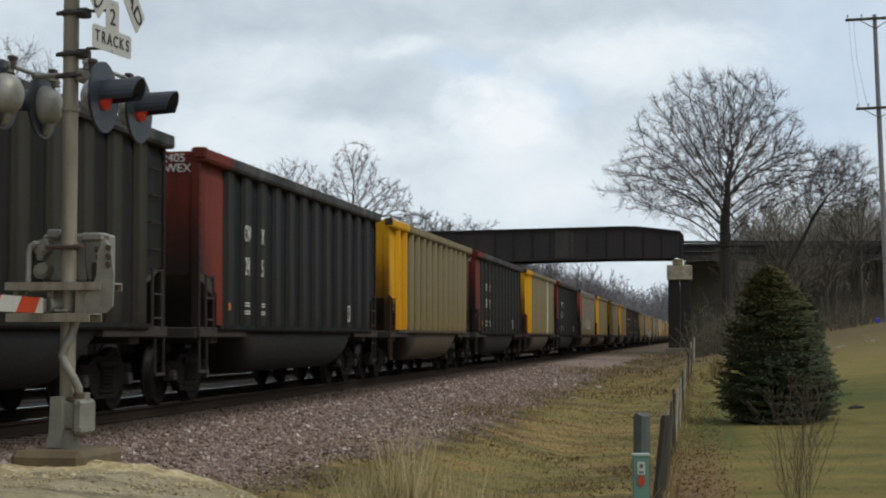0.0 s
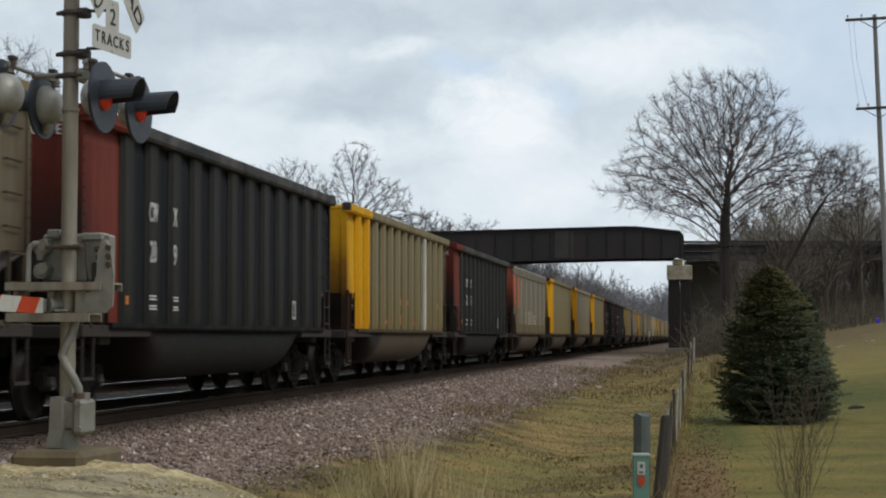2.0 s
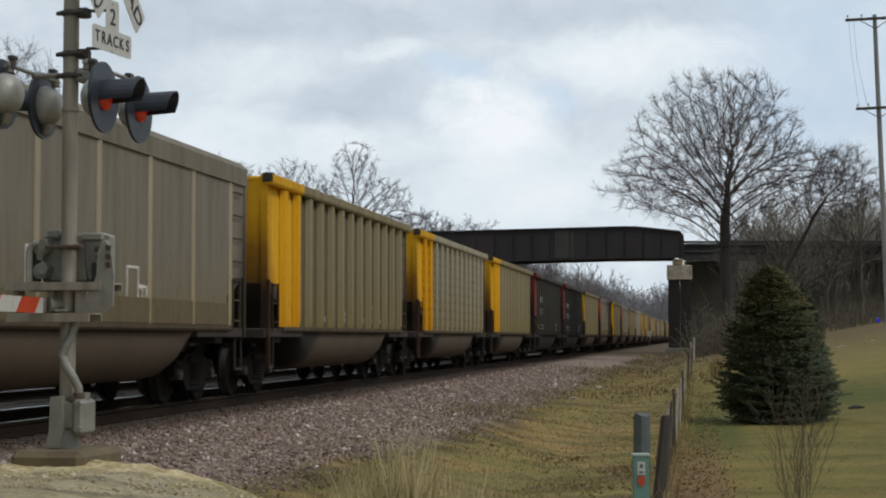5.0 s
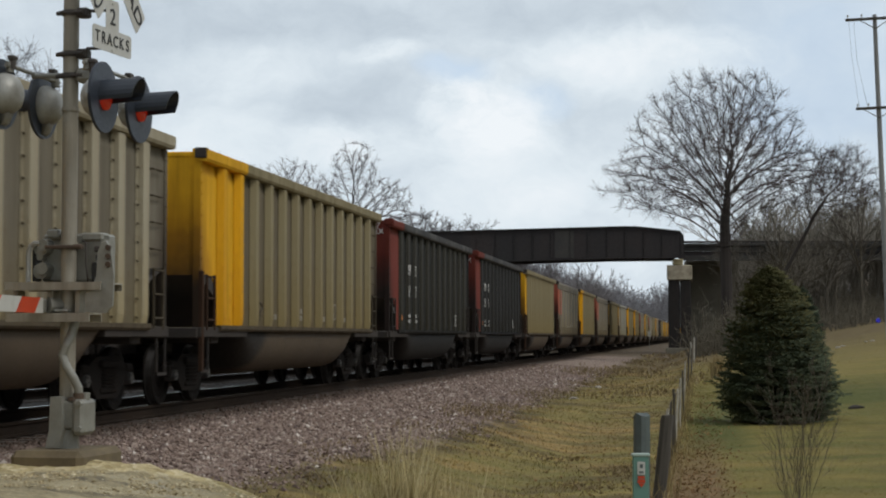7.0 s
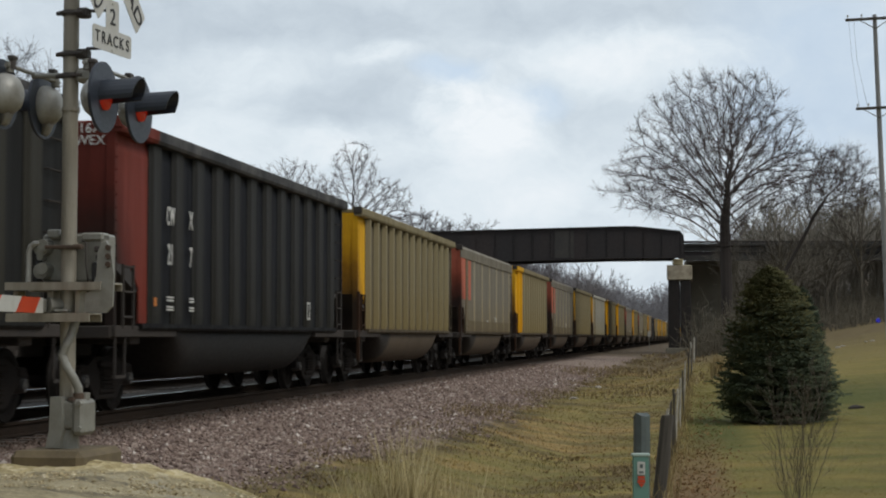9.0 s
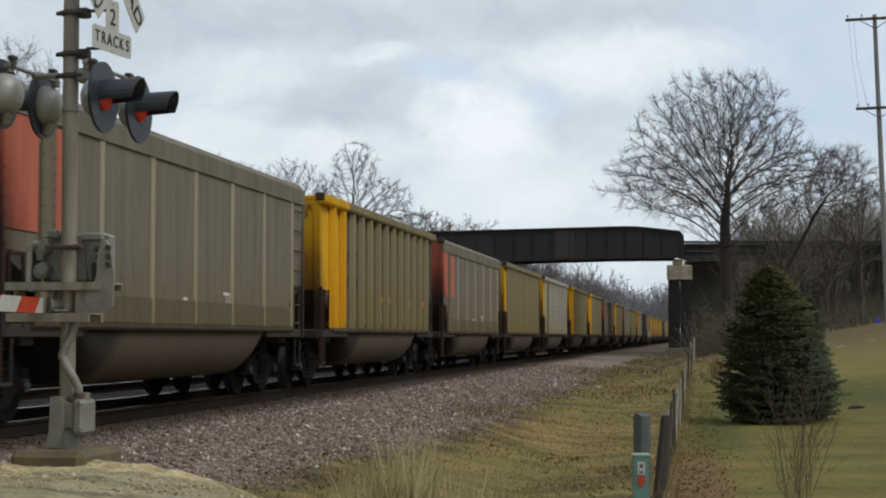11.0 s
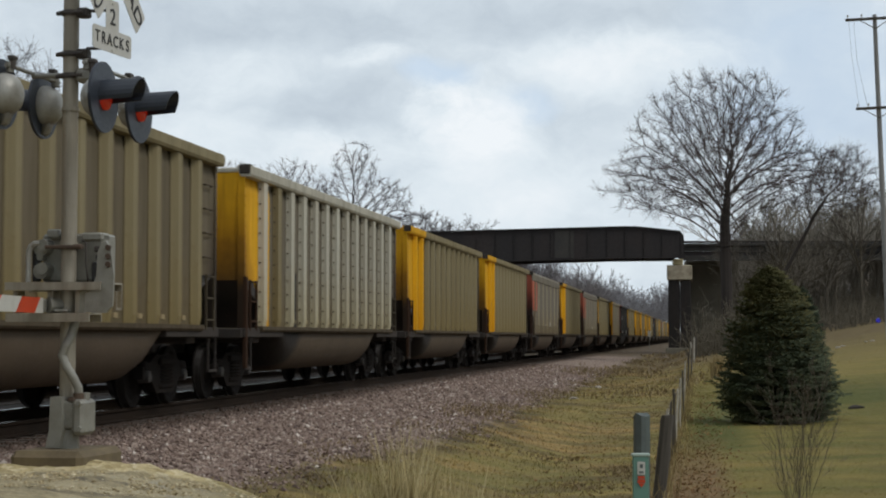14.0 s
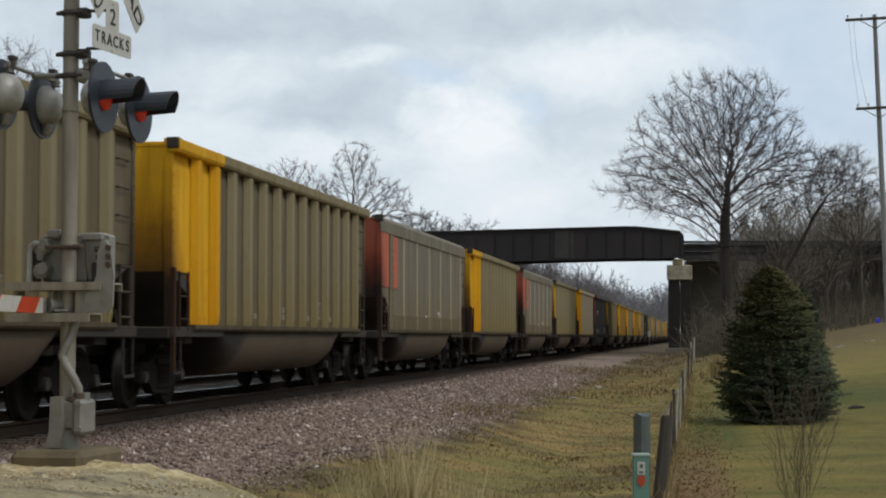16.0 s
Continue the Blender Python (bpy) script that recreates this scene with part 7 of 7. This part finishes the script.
M_TURF = turf_material("short winter turf blade", 1.0, 1.34)
M_STRAW = blade_material("pale straw blade", (0.34, 0.27, 0.12), (0.52, 0.43, 0.22))
M_TUFT = stone_free("pale tall dry blade", (0.46, 0.385, 0.20), (0.66, 0.575, 0.34))
M_DRY = blade_material("brown dry blade", (0.18, 0.13, 0.055), (0.30, 0.22, 0.10))
rg = np.random.default_rng(12)
spots = []
for cx, cy, n, hh, sp in ((-2.62, 14.9, 520, 1.22, 0.11), (-2.86, 15.1, 360, 0.85, 0.16), (-2.38, 15.2, 330, 0.95, 0.13), (-1.95, 15.2, 160, 0.8, 0.11), (-2.9, 15.6, 260, 0.5, 0.25), (-1.55, 15.8, 60, 0.7, 0.10), (-2.45, 16.4, 300, 0.5, 0.35), (-3.2, 16.8, 240, 0.32, 0.35), (-1.2, 16.0, 60, 0.6, 0.12)):
    for _ in range(n):
        spots.append((cx + rg.normal(0, sp), cy + rg.normal(0, sp), hh * rg.uniform(0.25, 1.08), 0.0040, rg.uniform(0.05, 0.36), 0 if rg.random() < 0.75 else 1))
blades("dry_grass_tufts", spots, "tall pale dry grass tufts beside the gravel", [M_TUFT, M_STRAW], 2)
spots = []
for _ in range(60000):
    yy = 14 + 62 * rg.random() ** 1.7
    xx = rg.uniform(-5.4, 0.3)
    foot = np.interp(yy, [17, 30], [-5.1, -4.4])
    edge = np.interp(xx, [foot - 0.3, foot + 0.7, -0.5, 0.3], [0.0, 0.9, 1.0, 0.4])
    clump = 0.6 + 0.4 * math.sin(xx * 2.3 + yy * 0.9) * math.sin(yy * 1.7 - xx)
    if rg.random() > edge * (0.35 + 0.65 * clump):
        continue
    spots.append((xx, yy, rg.uniform(0.010, 0.036) * (1 + 0.6 * clump), 0.005 + 0.00011 * yy, rg.uniform(0.4, 1.4), rg.choice([0, 1, 2], p=[0.07, 0.01, 0.92])))
for _ in range(700):
    yy = 18 + 40 * rg.random()
    spots.append((-0.55 + rg.normal(0, 0.10), yy, rg.uniform(0.15, 0.5), 0.006, rg.uniform(0.1, 0.5), rg.choice([0, 1])))
blades("verge_grass", spots, "matted dry brown grass of the ditch and fence line", [M_STRAW, M_DRY, M_TURF], 3)
spots = []
for _ in range(20000):
    yy = 17 + 60 * rg.random() ** 1.9
    xx = rg.uniform(-0.5, 1.2 + yy * 0.13)
    spots.append((xx, yy, rg.uniform(0.004, 0.011), 0.005 + 0.00014 * yy, rg.uniform(0.3, 1.2), rg.choice([0, 1, 2], p=[0.03, 0.0, 0.97])))
blades("lawn_grass", spots, "short patchy winter lawn, green and straw", [M_STRAW, M_DRY, M_TURF], 4)
# brown weeds: clumps at the foot of the ballast, the bank before the bridge, a tan clump by the spruce
M_WEED = blade_material("dead brown weed stalk", (0.20, 0.152, 0.092), (0.30, 0.230, 0.135))
spots = []
for _ in range(44):
    cy = 16.5 + 45 * rg.random() ** 1.3
    cx = -4.25 - np.interp(cy, [17, 30], [0.45, 0.0]) + rg.normal(0, 0.3)
    for _ in range(rg.integers(20, 80)):
        spots.append((cx + rg.normal(0, 0.25), cy + rg.normal(0, 0.3), rg.uniform(0.02, 0.075), 0.008 + 0.00012 * cy, rg.uniform(0.6, 1.5), 0 if rg.random() < 0.75 else 1))
for cx, cy, sx, sy, n, hh in ((-4.8, 36.0, 0.35, 1.2, 360, 0.16), (-4.5, 39.5, 0.3, 0.9, 180, 0.13), (-5.0, 30.0, 0.25, 0.8, 110, 0.10), (-4.6, 47.0, 0.3, 1.4, 160, 0.15), (-5.0, 72.0, 0.6, 3.0, 260, 0.24), (-4.0, 80.0, 0.7, 3.0, 240, 0.26), (-5.2, 23.5, 0.2, 0.6, 80, 0.08), (-1.2, 26.0, 0.25, 0.6, 240, 0.10), (-1.6, 23.0, 0.3, 0.5, 220, 0.08), (-2.6, 28.5, 0.3, 0.5, 160, 0.08)):
    for _ in range(n):
        spots.append((cx + rg.normal(0, sx), cy + rg.normal(0, sy), hh * rg.uniform(0.3, 1.0), 0.006 + 0.00016 * cy, rg.uniform(0.3, 1.1), 0 if rg.random() < 0.8 else 1))
for _ in range(5200):
    yy = 46 + 85 * rg.random()
    xx = rg.uniform(-4.4, 0.2) + 0.35 * math.sin(yy * 0.7)
    if math.sin(xx * 2.1 + yy * 0.35) + math.sin(yy * 0.23 - xx) + rg.normal(0, 0.6) < 0.2:
        continue
    spots.append((xx, yy, rg.uniform(0.04, 0.22), 0.012 + 0.00015 * yy, rg.uniform(0.3, 1.0), rg.choice([0, 1, 2], p=[0.6, 0.25, 0.15])))
for _ in range(260):
    spots.append((0.50 + rg.normal(0, 0.16), 61 + rg.normal(0, 0.5), rg.uniform(0.3, 1.0), 0.018, rg.uniform(0.1, 0.6), 1 if rg.random() < 0.6 else 2))
blades("dead_weeds", spots, "dead brown weeds along the ballast foot and bank", [M_WEED, M_DRY, M_STRAW], 14, "weeds")


# ---------------------------------------------------------------- loose stone and leaves
def scatter_stones(name, pts, label, mat, seed, category="ballast"):
    """Loose stones as rough eight-sided lumps: (x, y, size)."""
    rng = np.random.default_rng(seed)
    p = np.array(pts)
    n = len(p)
    base = np.array([(1, 0, 0), (-1, 0, 0), (0, 1, 0), (0, -1, 0), (0, 0, 1), (0, 0, -1)], float)
    tri = np.array([(0, 2, 4), (2, 1, 4), (1, 3, 4), (3, 0, 4), (2, 0, 5), (1, 2, 5), (3, 1, 5), (0, 3, 5)])
    v = base[None] * rng.uniform(0.55, 1.25, (n, 6, 1)) + rng.normal(0, 0.22, (n, 6, 3))
    a = rng.uniform(0, 6.283, n)
    c, s = np.cos(a)[:, None], np.sin(a)[:, None]
    rx, ry = v[..., 0] * c - v[..., 1] * s, v[..., 0] * s + v[..., 1] * c
    size = p[:, 2][:, None]
    z = ground_z(p[:, 0], p[:, 1])[:, None]
    out = np.stack([p[:, 0][:, None] + rx * size, p[:, 1][:, None] + ry * size, z + (v[..., 2] * 0.75 + 0.25) * size], 2)
    f = (np.arange(n)[:, None, None] * 6 + tri[None]).reshape(-1, 3)
    ob = from_arrays(name, out.reshape(-1, 3).tolist(), f.tolist(), [mat])
    return tagged(ob, label, category, kind="stuff")


def stone_material(name, *stops):
    k = Nodes(name)
    r = k.n.new("ShaderNodeNewGeometry").outputs["Random Per Island"]
    n = k.noise(k.position(), 40, 3)
    c = k.mix(k.span(n, 0.3, 0.7, 0, 0.4), k.ramp(r, *stops), (0.10, 0.075, 0.07))
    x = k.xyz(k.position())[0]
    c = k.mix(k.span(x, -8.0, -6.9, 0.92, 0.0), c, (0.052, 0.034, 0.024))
    return k.set(c, 0.9, 0, 0.3)


M_BALLAST = stone_material("pink quartzite ballast", (0.0, (0.120, 0.083, 0.070)), (0.4, (0.251, 0.183, 0.151)), (0.78, (0.346, 0.260, 0.210)), (0.95, (0.478, 0.391, 0.325)), (0.99, (0.778, 0.706, 0.628)))
M_LIME = stone_material("yellow limestone chips", (0.0, (0.26, 0.20, 0.10)), (0.5, (0.50, 0.41, 0.22)), (1.0, (0.72, 0.64, 0.45)))
pts = []
while len(pts) < 46000:
    yy = 13.9 + 66 * rg.random() ** 2.0
    xx = rg.uniform(-8.42, -3.4)
    foot = -4.6 - np.interp(yy, [17, 30], [0.6, 0.0]) + 0.22 * math.sin(yy * 1.1) + 0.12 * math.sin(yy * 2.7 + 1)
    if xx > foot and rg.random() < 0.25 + (xx - foot) / 0.8:
        continue
    pts.append((xx, yy, rg.choice([0.8, 1.0, 1.45], p=[0.4, 0.45, 0.15]) * rg.uniform(0.017, 0.031) * (1 + yy * 0.006)))
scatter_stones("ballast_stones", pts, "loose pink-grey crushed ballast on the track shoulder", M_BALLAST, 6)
pts = []
while len(pts) < 17000:
    xx = rg.uniform(-7.4, -3.0)
    yy = 13.0 + 0.22 * (xx + 5) + rg.normal(0, 0.28)
    if xx > -3.9 and rg.random() < (xx + 3.9) / 0.9:
        continue
    pts.append((xx, yy, rg.choice([0.7, 1.0, 1.8], p=[0.45, 0.45, 0.10]) * rg.uniform(0.005, 0.013)))
for _ in range(11000):
    pts.append((rg.uniform(-6.4, -1.6), rg.uniform(11.6, 13.7), rg.choice([0.6, 1.0, 1.7], p=[0.5, 0.4, 0.1]) * rg.uniform(0.004, 0.011)))
scatter_stones("gravel_chips", pts, "yellow limestone gravel heaped at the road edge", M_LIME, 7, "gravel")

M_LEAF = blade_material("brown fallen leaf", (0.20, 0.11, 0.05), (0.36, 0.21, 0.10))
spots = []
for _ in range(1700):
    yy = 18 + 30 * rg.random() ** 1.8
    spots.append((-0.25 + rg.normal(0, 0.32) if rg.random() < 0.7 else rg.uniform(-2.6, 0.6), yy, rg.uniform(0.02, 0.05), rg.uniform(0.012, 0.028), rg.uniform(0.8, 2.0), 0))
blades("fallen_leaves", spots, "brown fallen leaves caught along the fence", [M_LEAF], 9, "leaves")


def motions():
    steps = [0.5 * i for i in range(33)]
    for i, car in enumerate(CARS):
        y0 = Y_START + PITCH * (FIRST + i)
        walk(car, [(t, pose(TRACK_X, y0 - travelled(t), 0)) for t in steps])
    walk(CLOUDS, [(0.0, cloud_pose(0, 0)), (8.0, cloud_pose(-26, -7)), (16.0, cloud_pose(-53, -14))])
    for i, ws, w in WHEELSETS:
        if i < 30:
            walk(ws, [(f / FPS, Matrix.Translation((0, w, 0.457)) @ Matrix.Rotation(travelled(f / FPS) / 0.457, 4, "X")) for f in range(0, 481)])


motions()
